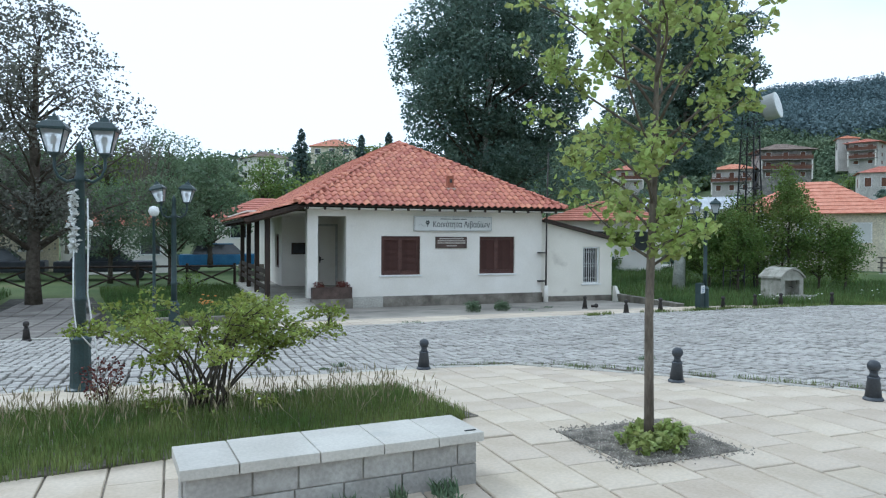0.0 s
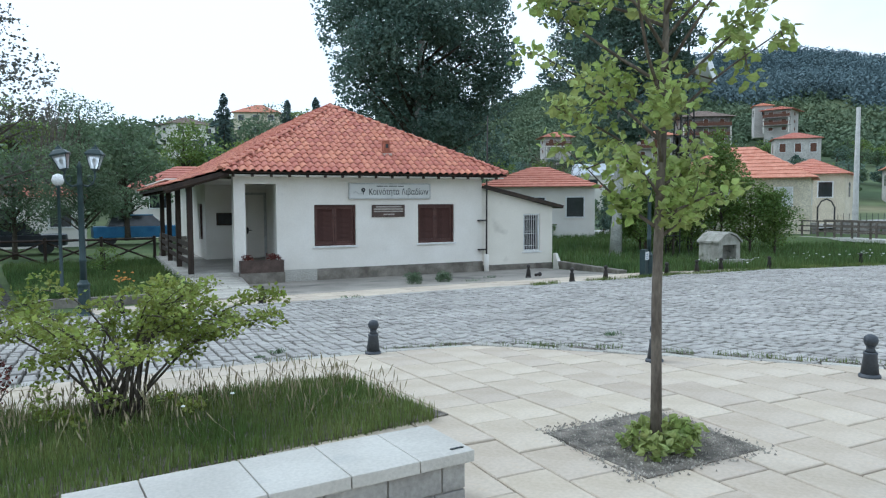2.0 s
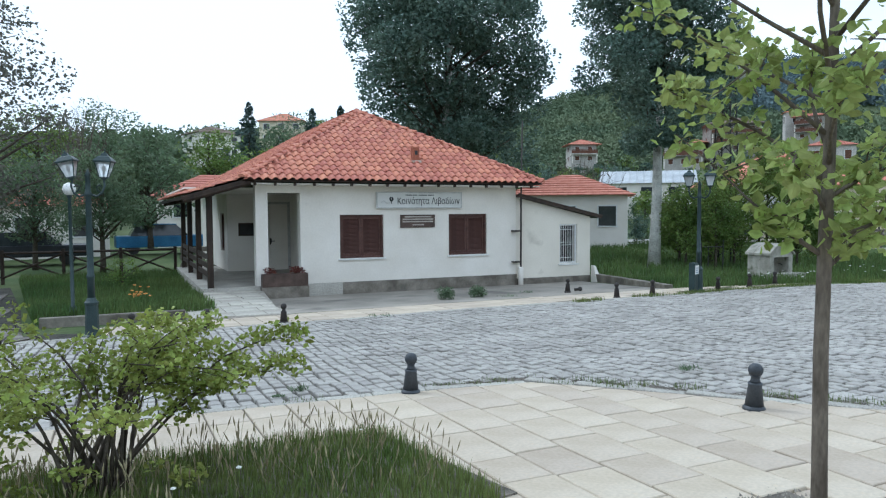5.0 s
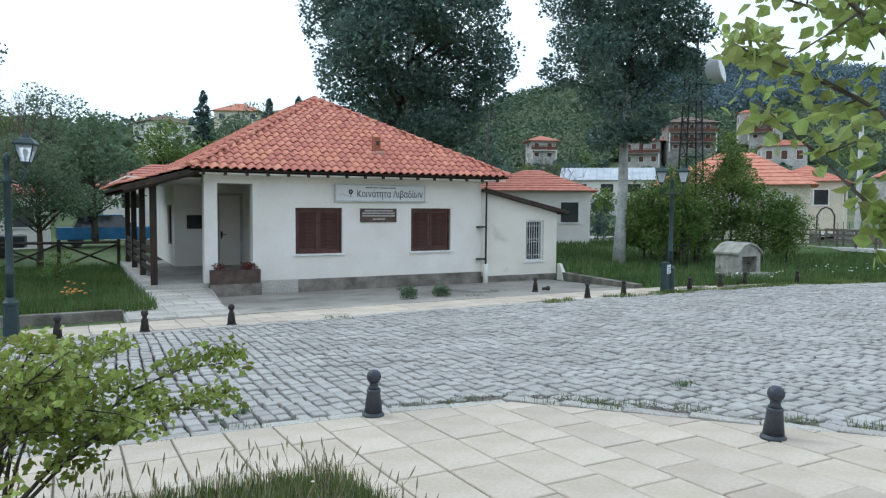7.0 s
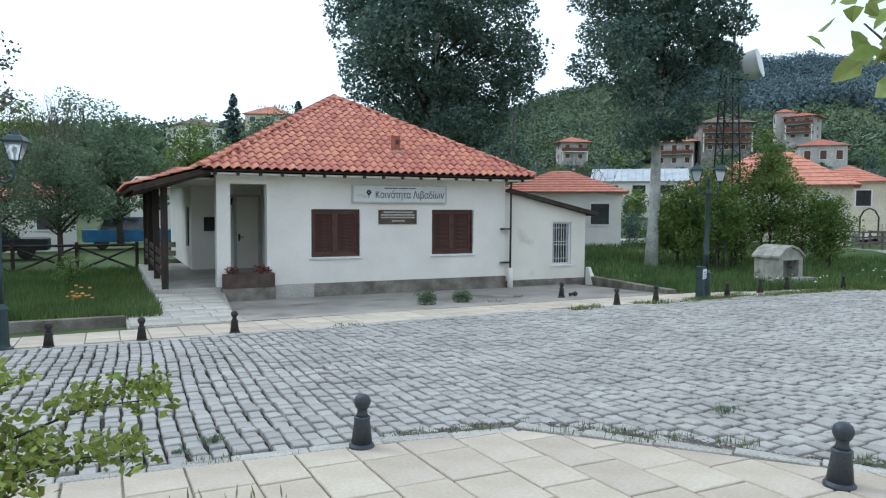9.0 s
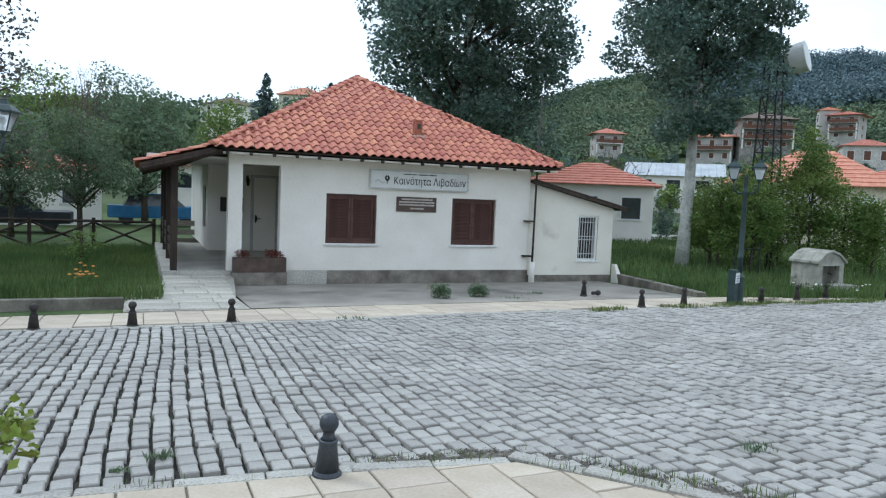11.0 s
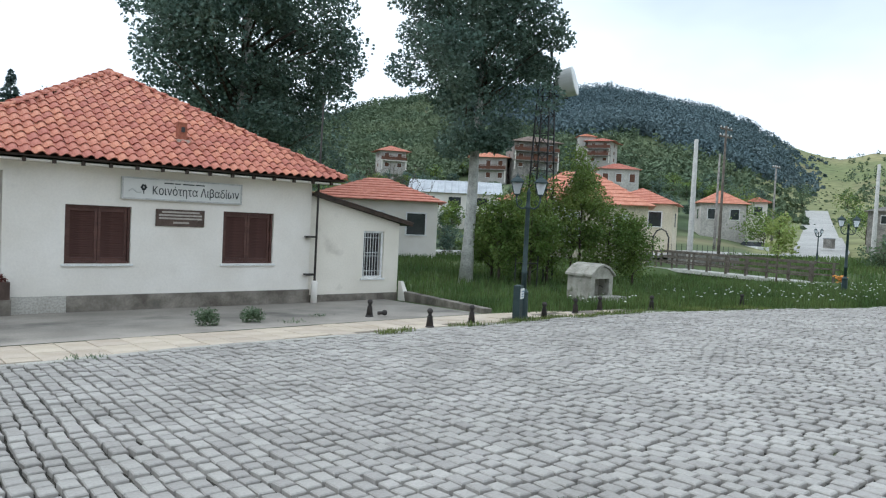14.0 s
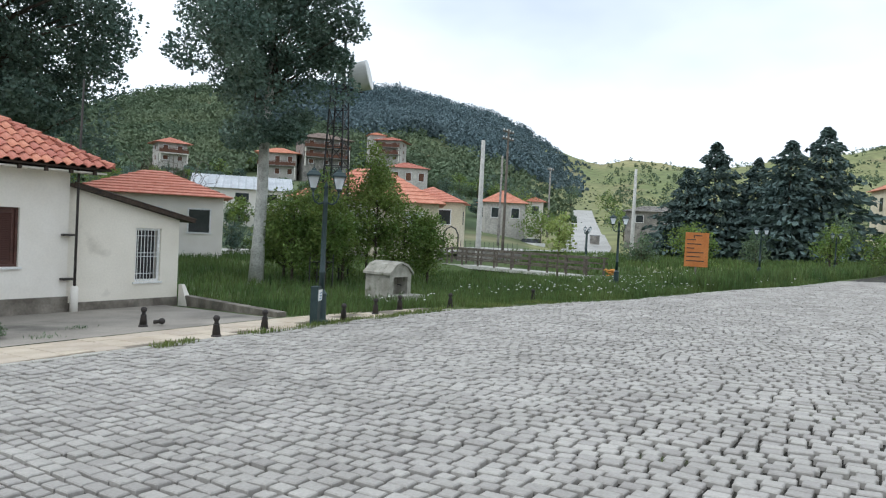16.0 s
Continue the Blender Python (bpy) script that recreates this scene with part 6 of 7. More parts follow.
# ---- grass ----
def blades(name, poly, count, h0, h1, w, mat, seed, label, z_of=ground_z, lift=0.0, lean=0.35, test=None):
    rng = random.Random(seed)
    xs, ys = [p[0] for p in poly], [p[1] for p in poly]
    sh = Shape()
    n = 0
    while n < count:
        x, y = rng.uniform(min(xs), max(xs)), rng.uniform(min(ys), max(ys))
        if not inside(poly, x, y) or (test and not test(x, y, rng)):
            n += 0.05
            continue
        n += 1
        h = rng.uniform(h0, h1) * (0.75 + 0.5 * (0.5 + 0.5 * noise.noise((x * 1.3, y * 1.3, seed))))
        a, b = rng.uniform(0, 6.28), rng.uniform(0, 6.28)
        wx, wy = math.cos(a) * w, math.sin(a) * w
        lx, ly = math.cos(b) * h * lean * rng.random(), math.sin(b) * h * lean * rng.random()
        z = z_of(x, y) + lift
        sh.add([(x - wx, y - wy, z), (x + wx, y + wy, z), (x + lx * .4 + wx * .7, y + ly * .4 + wy * .7, z + h * .6), (x + lx * .4 - wx * .7, y + ly * .4 - wy * .7, z + h * .6), (x + lx, y + ly, z + h)],
               [(0, 1, 2, 3), (3, 2, 4)])
    return solid(name, sh, mat, label, "grass", kind="stuff")


NEAR_BED = [(-3.2, 4.26), (-0.7, 4.33), (2.52, 4.80), (2.38, 6.47), (-0.2, 6.52), (-3.2, 6.52)]
blades("bed_grass", NEAR_BED, 34000, 0.05, 0.12, 0.0035, M_GRASS, 1, "dense green grass of the planting bed", lift=0.01)
blades("bed_grass", [(-9, 4.3), (-3.2, 4.35), (-3.2, 6.46), (-9, 6.46)], 6000, 0.07, 0.15, 0.005, M_GRASS, 2, "dense green grass of the planting bed", lift=0.01)


def seed_stalks():
    rng = random.Random(44)
    sh = Shape()
    for _ in range(900):
        x = rng.uniform(-3.0, 2.5)
        y = 6.42 - abs(rng.gauss(0, 0.55)) if rng.random() < 0.75 else rng.uniform(4.9, 6.3)
        if not inside(NEAR_BED, x, y):
            continue
        h = rng.uniform(0.10, 0.25)
        z = ground_z(x, y)
        lx, ly = rng.gauss(0, .05), rng.gauss(0, .05)
        sh.tube([(x, y, z), (x + lx * .5, y + ly * .5, z + h * .6), (x + lx, y + ly, z + h)], 0.0012, 3)
        sh.tube([(x + lx, y + ly, z + h), (x + lx * 1.1, y + ly * 1.1, z + h + 0.025), (x + lx * 1.25, y + ly * 1.25, z + h + 0.06)], [0.003, 0.005, 0.001], 4)
    solid("seed_stalks", sh, M_SEED, "dry seeding grass stalks above the bed", "grass", kind="stuff")


seed_stalks()
# lawns and meadow
blades("park_lawn", [(-0.7, 16.15), (2.45, 16.15), (2.45, 27.3), (-2.1, 27.3), (-1.2, 20.0)], 24000, 0.14, 0.36, 0.012, M_MEADOW, 3, "tall green grass of the park lawn")
blades("park_lawn", [(-12, 15.3), (-3.1, 15.3), (-4.4, 20), (-4.8, 27.3), (-12, 27.3)], 14000, 0.14, 0.36, 0.014, M_MEADOW, 4, "tall green grass of the park lawn")
MEADOW = [(14.15, 19.8), (13.85, 16.0), (14.2, 15.2), (17.2, 15.0), (21.0, 13.4), (24.0, 12.3), (30.5, 11.3), (36.5, 9.6), (50.0, 8.0), (50.0, 22.0), (40.0, 30.0), (33.0, 39.0), (14.2, 39.0)]
blades("meadow_grass", [p for p in MEADOW], 46000, 0.12, 0.36, 0.016, M_MEADOW, 5, "tall lush meadow grass beside the street", z_of=lambda x, y: land(x, y) - 0.05, test=lambda x, y, r: not (34.5 < x < 43.5 and 17.0 < y < 32.0))
blades("meadow_fringe", [(13.9, 16.2), (14.2, 15.1), (17.2, 14.9), (21.0, 13.3), (24.0, 12.2), (30.5, 11.2), (36.5, 9.5), (54.0, 7.4), (54.0, 9.4), (30.5, 14.0), (21.0, 17.0), (14.1, 19.0)], 26000, 0.08, 0.28, 0.010, M_MEADOW, 6, "tall lush meadow grass beside the street", z_of=lambda x, y: land(x, y) - 0.05)
blades("far_meadow", [(36, 9.8), (54, 7.6), (90, 4.5), (98, 26), (80, 36), (62, 36), (44, 29), (42, 21)], 16000, 0.25, 0.6, 0.05, M_MEADOW, 16, "rough tall grass beyond the verge", z_of=lambda x, y: land(x, y) - 0.05, test=lambda x, y, r: x > 46 or y < 16)
blades("verge_hedge", [(30, 11.3), (54, 7.2), (80, 4.9), (80, 6.2), (54, 8.8), (30, 13)], 9000, 0.3, 0.75, 0.03, M_MEADOW, 17, "rough tall grass along the street verge", z_of=lambda x, y: land(x, y) - 0.05)
blades("kerb_weeds", [(4.2, 7.45), (5.1, 6.45), (5.8, 5.55), (6.7, 4.35), (6.85, 4.5), (5.95, 5.7), (5.25, 6.7), (4.35, 7.72), (3.6, 7.80), (3.6, 7.62)], 1500, 0.015, 0.07, 0.0025, M_GRASS, 7, "thin weeds along the kerb", test=lambda x, y, r: noise.noise((x * 3, y * 3, 0)) > -0.05)
blades("kerb_weeds", [(-6, 7.72), (3.6, 7.62), (3.6, 7.78), (-6, 7.94)], 700, 0.01, 0.05, 0.0025, M_GRASS, 8, "thin weeds along the kerb", test=lambda x, y, r: noise.noise((x * 3, y * 3, 0)) > 0.1)
blades("verge_weeds", [(9.3, 13.75), (13.0, 13.95), (17.2, 13.85), (20.5, 12.8), (20.7, 13.6), (17.2, 14.3), (13.0, 14.25), (9.3, 14.05)], 4200, 0.03, 0.10, 0.006, M_GRASS, 9, "low weeds along the far kerb", test=lambda x, y, r: noise.noise((x * .9, y * 2, 5)) > -0.1)

blades("bench_weeds", [(0.95, 3.235), (1.8, 3.30), (1.8, 3.36), (0.95, 3.29)], 200, 0.035, 0.09, 0.008, M_LEAF_DUSK, 18, "leafy weeds at the foot of the bench", lean=0.8, test=lambda x, y, r: noise.noise((x * 5, y * 2, 1)) > 0.0)


def kerb_litter():
    """Dry soil and leaf crumbs swept against the near kerb."""
    rng = random.Random(72)
    sh = Shape()
    pts = NEAR_KERB[2:8]
    for _ in range(5200):
        i = rng.randrange(len(pts) - 1)
        t = rng.random()
        x, y = pts[i][0] + (pts[i + 1][0] - pts[i][0]) * t, pts[i][1] + (pts[i + 1][1] - pts[i][1]) * t
        off = abs(rng.gauss(0, 0.09)) * (0.6 + 0.8 * noise.noise((x * 1.7, y * 1.7, 4)))
        dx, dy = pts[i + 1][1] - pts[i][1], -(pts[i + 1][0] - pts[i][0])
        ln = math.hypot(dx, dy)
        x, y = x - dx / ln * off, y - dy / ln * off
        s, a, z = rng.uniform(0.006, 0.02), rng.uniform(0, 6.28), ground_z(x, y) - 0.004
        sh.add([(x, y, z), (x + s * math.cos(a), y + s * math.sin(a), z + 0.003), (x + s * math.cos(a + 1.5), y + s * math.sin(a + 1.5), z + 0.002), (x + s * .3, y + s * .3, z + s * 0.6)],
               [(0, 1, 3), (1, 2, 3), (2, 0, 3)])
    solid("kerb_litter", sh, M_PITSOIL, "dry soil and leaf crumbs against the kerb", "soil", kind="stuff")


kerb_litter()


def joint_weeds():
    rng = random.Random(71)
    sh = Shape()
    spots = [(5.9, 7.1, .10), (2.2, 8.15, .07), (5.0, 13.75, .3), (8.9, 15.9, .25), (9.8, 16.6, .2), (1.95, 8.0, .06), (1.7, 3.22, .10), (1.25, 3.17, .09), (0.9, 3.15, .07)]
    for x0, y0, r in spots:
        for _ in range(60):
            x, y = x0 + rng.gauss(0, r * .5), y0 + rng.gauss(0, r * .35)
            h = rng.uniform(.02, .07) * (1.1 if r > .06 else .4)
            z, a = ground_z(x, y), rng.uniform(0, 6.28)
            c, s = math.cos(a), math.sin(a)
            sh.add([(x, y, z), (x + c * h * .4 - s * .006, y + s * h * .4 + c * .006, z + h * .6), (x + c * h * .7, y + s * h * .7, z + h), (x + c * h * .4 + s * .006, y + s * h * .4 - c * .006, z + h * .6)], [(0, 1, 2), (0, 2, 3)])
    solid("joint_weeds", sh, M_LEAF_DUSK, "small weeds growing in paving joints", "weed", kind="stuff")


joint_weeds()


def flowers(name, mat, pts, size, label, seed):
    rng = random.Random(seed)
    sh = Shape()
    for x, y, z in pts:
        s = size * rng.uniform(.7, 1.2)
        sh.lathe([(0.001, -s * .4), (s, 0), (s * .5, s * .4)], 5, (x, y, z))
    solid(name, sh, mat, label, "flowers", kind="stuff")


rf = random.Random(33)
fl_pts = []
while len(fl_pts) < 380:
    x, y = rf.uniform(14.5, 46), rf.uniform(9, 17)
    if inside(MEADOW, x, y) and noise.noise((x * .35, y * .35, 2)) > -0.15:
        fl_pts.append((x, y, land(x, y) + rf.uniform(.10, .26)))
flowers("meadow_flowers", M_FLOWER, fl_pts, 0.035, "small white flowers in meadow grass", 1)
flowers("dandelion_heads", M_FLOWER, [(1.22, 5.3, .22), (0.9, 5.2, .2), (1.5, 6.1, .3), (2.0, 5.7, .2)], 0.014, "pale dandelion clocks in the bed", 2)
flowers("orange_flowers", M_ORANGE, [(1.15 + rf.gauss(0, .14), 18.6 + rf.gauss(0, .25), -0.22 + rf.uniform(-.1, .15)) for _ in range(16)], 0.045, "orange flower clump in park grass", 3)
flowers("orange_shrub", M_ORANGE, [(36.5 + rf.gauss(0, .14), 17.4 + rf.gauss(0, .14), -0.3 + rf.uniform(-.1, .2)) for _ in range(40)], 0.08, "orange-brown shrub in the meadow", 4)
flowers("blossom", M_FLOWER, [(22.4 + rf.gauss(0, .35), 21.6 + rf.gauss(0, .3), 1.6 + rf.gauss(0, .5)) for _ in range(60)], 0.05, "white blossom in the thicket", 5)


# ---- far roads ----
def strip_road(name, pts, width, label):
    sh = Shape()
    fine = []
    for (x0, y0), (x1, y1) in zip(pts, pts[1:]):
        n = max(1, int(math.hypot(x1 - x0, y1 - y0) / 3))
        fine += [(x0 + (x1 - x0) * i / n, y0 + (y1 - y0) * i / n) for i in range(n)]
    fine.append(pts[-1])
    for i, (x, y) in enumerate(fine):
        (xa, ya), (xb, yb) = fine[max(0, i - 1)], fine[min(len(fine) - 1, i + 1)]
        d = math.hypot(xb - xa, yb - ya)
        nx, ny = -(yb - ya) / d * width / 2, (xb - xa) / d * width / 2
        z = land(x, y) + 0.05 + 0.0025 * max(0, math.hypot(x, y) - 40)
        sh.v += [(x + nx, y + ny, z), (x - nx, y - ny, z)]
    sh.f = [(2 * i, 2 * i + 1, 2 * i + 3, 2 * i + 2) for i in range(len(fine) - 1)]
    solid(name, sh, M_ASPHALT, label, "road", kind="structure")


strip_road("far_road", [(14, 40.5), (30, 40.2), (42, 38.0), (54, 37.5), (66, 37.0), (80, 38.0), (91.4, 40.9), (110, 48.4), (151.6, 66.0), (205, 89)], 6.0, "pale concrete road climbing out of the village")
strip_road("far_footway", [(60, 29.5), (75, 33.0), (100, 41.5), (130, 54)], 1.6, "pale footway beside the far road")


# ---- village houses ----
def hip_roof(w, d, h, over, z, courses=9):
    """Hipped roof in stepped tile courses."""
    sh = Shape()
    a, b = w / 2 + over, d / 2 + over
    m = min(a, b)
    for k in range(courses):
        t0, t1 = k / courses, (k + 1) / courses
        e1 = t1 if k < courses - 1 else 0.99
        x0, y0, x1, y1 = a - m * t0, b - m * t0, a - m * e1, b - m * e1
        z0, z1 = z + h * t0 + 0.05, z + h * t1
        n = len(sh.v)
        sh.v += [(-x0, -y0, z0 - 0.05), (x0, -y0, z0 - 0.05), (x0, y0, z0 - 0.05), (-x0, y0, z0 - 0.05), (-x0, -y0, z0), (x0, -y0, z0), (x0, y0, z0), (-x0, y0, z0), (-x1, -y1, z1), (x1, -y1, z1), (x1, y1, z1), (-x1, y1, z1)]
        for i in range(4):
            j = (i + 1) % 4
            sh.f += [(n + i, n + j, n + 4 + j, n + 4 + i), (n + 4 + i, n + 4 + j, n + 8 + j, n + 8 + i)]
        if k == 0:
            sh.f.append((n + 3, n + 2, n + 1, n))
    n = len(sh.v)
    sh.f.append((n - 4, n - 3, n - 2, n - 1))
    return sh


def house_far(x, y, z, w, d, wall_h, roof_h, wall_mat, label, storeys=1, turn=0.0, roof_mat=M_TILE, balcony=False, name="village_house", cols=3, shutters=M_GLASS, dark=False):
    face = math.degrees(math.atan2(y - 5.3, x - 3.3)) - 90 + turn
    ob = thing(name, pose(x, y, z, 0, 0, face), label, "house", "village houses")
    part("wall", Shape().box(-w / 2, w / 2, -d / 2, d / 2, -4.0, wall_h), wall_mat, ob, bevel=0.03)
    rf_ = part("roof", hip_roof(w, d, roof_h, 1.1 if balcony else 0.45, wall_h), roof_mat, ob, "hipped roof in tile courses" if roof_mat is M_TILE else "pale sheet roof", weld=True)
    sh_h = wall_h / storeys
    for s in range(storeys):
        for c in range(cols):
            cx = -w / 2 + (c + 0.5) * w / cols
            z0 = s * sh_h + sh_h * 0.34
            door = balcony and c == cols // 2 and s > 0
            zb = s * sh_h + 0.08 if door else z0
            win = part("window", Shape().box(cx - 0.5, cx + 0.5, -d / 2 - 0.03, -d / 2 + 0.02, zb, z0 + sh_h * 0.42), shutters, ob)
            for a, b, e, f in ((cx - .58, cx - .5, zb, z0 + sh_h * .42), (cx + .5, cx + .58, zb, z0 + sh_h * .42), (cx - .58, cx + .58, z0 + sh_h * .42, z0 + sh_h * .42 + .08), (cx - .62, cx + .62, zb - .08, zb)):
                part("frame_bar", Shape().box(a, b, -d / 2 - 0.07, -d / 2 + 0.01, e, f), M_BARS, win)
        for c in (-1, 1):
            part("window", Shape().box(w / 2 * c - 0.03, w / 2 * c + 0.03, -0.5, 0.5, s * sh_h + sh_h * .34, s * sh_h + sh_h * .76), shutters, ob)
        if balcony and s > 0:
            bal = part("balcony", Shape().box(-w / 2 - 0.1, w / 2 + 0.1, -d / 2 - 1.3, -d / 2 - 0.002, s * sh_h - 0.14, s * sh_h + 0.02), M_WHITE if not dark else M_GREYWALL, ob)
            part("balcony_front", Shape().box(-w / 2, w / 2, -d / 2 - 1.24, -d / 2 - 1.2, s * sh_h + 0.1, s * sh_h + 0.8), M_BROWNWOOD, bal)
            for i in range(9):
                bx = -w / 2 + i * w / 8
                part("baluster", Shape().box(bx - 0.03, bx + 0.03, -d / 2 - 1.26, -d / 2 - 1.2, s * sh_h + 0.02, s * sh_h + 0.95), M_BROWNWOOD, bal)
            part("handrail", Shape().box(-w / 2, w / 2, -d / 2 - 1.28, -d / 2 - 1.18, s * sh_h + 0.95, s * sh_h + 1.05), M_BROWNWOOD, bal)
            for bx in (-w / 2 + .15, w / 2 - .15):
                part("column", Shape().box(bx - .12, bx + .12, -d / 2 - 1.25, -d / 2 - 1.0, (s - 1) * sh_h, s * sh_h - .14), M_WHITE, bal)
    return ob


# small white house behind the meadow
house_far(26.9, 39.6, -0.3, 7.0, 6.0, 2.75, 1.35, M_WHITE, "small white cottage with red tiled hipped roof", turn=-3, cols=3)
# sheet-roofed shed
shed = thing("sheet_shed", pose(57.6, 68.2, 2.5, 0, 0, -41), "long low shed with grey sheet roof", "shed")
part("wall", Shape().box(-5.0, 5.0, -2.5, 2.5, -3, 2.2), M_WHITE, shed)
part("roof", Shape().add([(-5.4, -2.9, 2.15), (5.4, -2.9, 2.15), (5.4, 0.6, 3.7), (-5.4, 0.6, 3.7), (5.4, 2.9, 2.6), (-5.4, 2.9, 2.6)], [(0, 1, 2, 3), (3, 2, 4, 5), (0, 3, 5), (1, 4, 2)]), M_SHEET, shed, "grey corrugated sheet roof")
for i in range(14):
    part("roof_rib", Shape().tube([(-5.2 + i * .8, -2.9, 2.19), (-5.2 + i * .8, 0.6, 3.74)], 0.05, 4), M_SHEET, shed)
for c in (-3, 0, 3):
    part("window", Shape().box(c - .7, c + .7, -2.54, -2.48, 0.8, 1.7), M_GLASS, shed)
house_far(101.7, 143.4, 12.6, 6.0, 6.0, 4.4, 1.5, M_VILLAGE, "white two-storey village house with red roof", 2, 12, balcony=True, shutters=M_BROWNWOOD, cols=2)
house_far(120.0, 128.3, 11.0, 8.4, 7, 5.6, 1.5, M_VILLAGE, "white two-storey house with dark balcony", 2, -8, balcony=True, shutters=M_BROWNWOOD, dark=True)
house_far(126.7, 121.6, 14.0, 10.4, 8.5, 6.4, 1.8, M_GREYWALL, "grey stone three-storey village house with balconies", 3, 14, roof_mat=M_BROWNROOF, balcony=True, shutters=M_BROWNWOOD, dark=True)
house_far(153.1, 121.4, 18.0, 6.0, 7, 5.5, 1.2, M_VILLAGE, "white three-storey house with red roof on the slope", 3, -14, balcony=True, shutters=M_BROWNWOOD, dark=True, cols=2)
house_far(152.5, 126.5, 21.4, 4.2, 4, 3.8, 0.9, M_VILLAGE, "white roof storey of a house on the slope", 1, 10, cols=1)
house_far(115.4, 88.5, 9.0, 7.4, 6.5, 3.6, 1.3, M_VILLAGE, "white house with brown balcony and red roof", 1, 8, shutters=M_BROWNWOOD)
house_far(43.2, 37.9, 0.3, 9.6, 7.6, 2.75, 2.4, M_CREAM, "cream bungalow with broad orange tiled roof", turn=-4, cols=3, shutters=M_SIGN)
house_far(55.8, 41.2, 0.9, 5.6, 6.0, 2.8, 1.4, M_CREAM, "cream bungalow with orange tiled roof", turn=-6, cols=2)
house_far(86.8, 51.2, 2.3, 5.2, 5.2, 2.9, 1.7, M_VILLAGE, "small white house with red roof by the road", turn=10, cols=2)
house_far(94.0, 50.0, 3.2, 2.2, 3.0, 2.6, 0.7, M_WHITE, "small white hut with red roof", turn=5, cols=1)
house_far(108.4, 37.5, 3.0, 8.0, 5, 2.4, 0.9, M_GREYWALL, "low grey stone barn", turn=0, roof_mat=M_GREYWALL, cols=2)
house_far(98.2, 4.6, 4.6, 8.5, 7, 3.6, 2.0, M_CREAM, "cream house with dark balcony and red roof", 1, 20)
house_far(16.4, 134.3, 11.0, 7.6, 7, 4.3, 1.5, M_WHITE, "pale two-storey house with grey-brown roof on the wooded slope", 2, 25, roof_mat=M_BROWNROOF)
house_far(29.8, 136.4, 14.0, 8.0, 7, 4.2, 1.8, M_CREAM, "pale house with red roof behind spruces", 2, -10)
house_far(6.6, 52.5, 0.6, 6.2, 5, 2.0, 1.5, M_WHITE, "low white house with orange tiled roof", turn=-8, cols=2)
house_far(-2.6, 43.5, -0.4, 5.0, 4, 2.3, 1.0, M_WHITE, "low white outbuilding beyond the park", turn=8, cols=2)
house_far(-9.5, 46.0, -0.4, 6.0, 5, 2.8, 1.6, M_CREAM, "low cream house with orange roof beyond the park", turn=10, cols=2)

# garden wall with arched gate before the cream bungalow
gw = thing("garden_wall", pose(44.2, 31.6, -0.62, 0, 0, -48), "low rubble garden wall with iron railing", "garden wall")
part("wall", Shape().box(-5.0, -0.5, -0.15, 0.15, -0.4, 0.7), M_GREYWALL, gw, bevel=0.03)
part("wall", Shape().box(0.5, 5.0, -0.15, 0.15, -0.4, 0.7), M_GREYWALL, gw, bevel=0.03)
part("gate_arch", Shape().tube([(-0.5, 0, 0), (-0.5, 0, 1.7), (-0.3, 0, 2.1), (0, 0, 2.25), (0.3, 0, 2.1), (0.5, 0, 1.7), (0.5, 0, 0)], 0.05, 6), M_BLACK, gw, "black arched iron gateway")
for i in range(26):
    x = -4.9 + i * 0.17 if i < 13 else 0.7 + (i - 13) * 0.33
    part("railing_bar", Shape().tube([(x, 0, 0.7), (x, 0, 1.3)], 0.015, 4), M_BLACK, gw)


# ---- kerbs, slabs and cobbles ----
def along_line(pts, step):
    out, carry = [], 0.0
    for (x0, y0), (x1, y1) in zip(pts, pts[1:]):
        ln = math.hypot(x1 - x0, y1 - y0)
        d = carry
        while d < ln:
            out.append((x0 + (x1 - x0) * d / ln, y0 + (y1 - y0) * d / ln, math.degrees(math.atan2(y1 - y0, x1 - x0))))
            d += step
        carry = d - ln
    return out


def piece(lx, ly, h, inset, mat, name):
    """A stone with sloped shoulders, its top at z = 0."""
    a, b = lx / 2, ly / 2
    sh = Shape().add([(-a, -b, -h), (a, -b, -h), (a, b, -h), (-a, b, -h), (-a, -b, -inset), (a, -b, -inset), (a, b, -inset), (-a, b, -inset),
                      (-a + inset, -b + inset, 0), (a - inset, -b + inset, 0), (a - inset, b - inset, 0), (-a + inset, b - inset, 0)],
                     [(8, 9, 10, 11), (4, 5, 9, 8), (5, 6, 10, 9), (6, 7, 11, 10), (7, 4, 8, 11), (0, 1, 5, 4), (1, 2, 6, 5), (2, 3, 7, 6), (3, 0, 4, 7)])
    return sh.mesh(name, mat)


rk = random.Random(11)
kerb = thing("kerb", label="narrow pale kerb stones edging the cobbles", category="kerb", kind="structure")
kerb_me = piece(0.49, 0.11, 0.14, 0.008, M_KERB, "kerb_stone")
for x, y, a in along_line(NEAR_KERB, 0.5):
    if -9 < x < 12:
        part("kerb_stone", kerb_me, None, kerb, m=pose(x, y - 0.06, ground_z(x, y) + 0.004 + rk.uniform(-.004, .004), rk.uniform(-1, 1), 0, a))
for x, y, a in along_line(FAR_KERB[:5], 0.5):
    if -8 < x:
        part("kerb_stone", kerb_me, None, kerb, m=pose(x, y + 0.06, ground_z(x, y) + 0.004 + rk.uniform(-.004, .004), 0, 0, a))


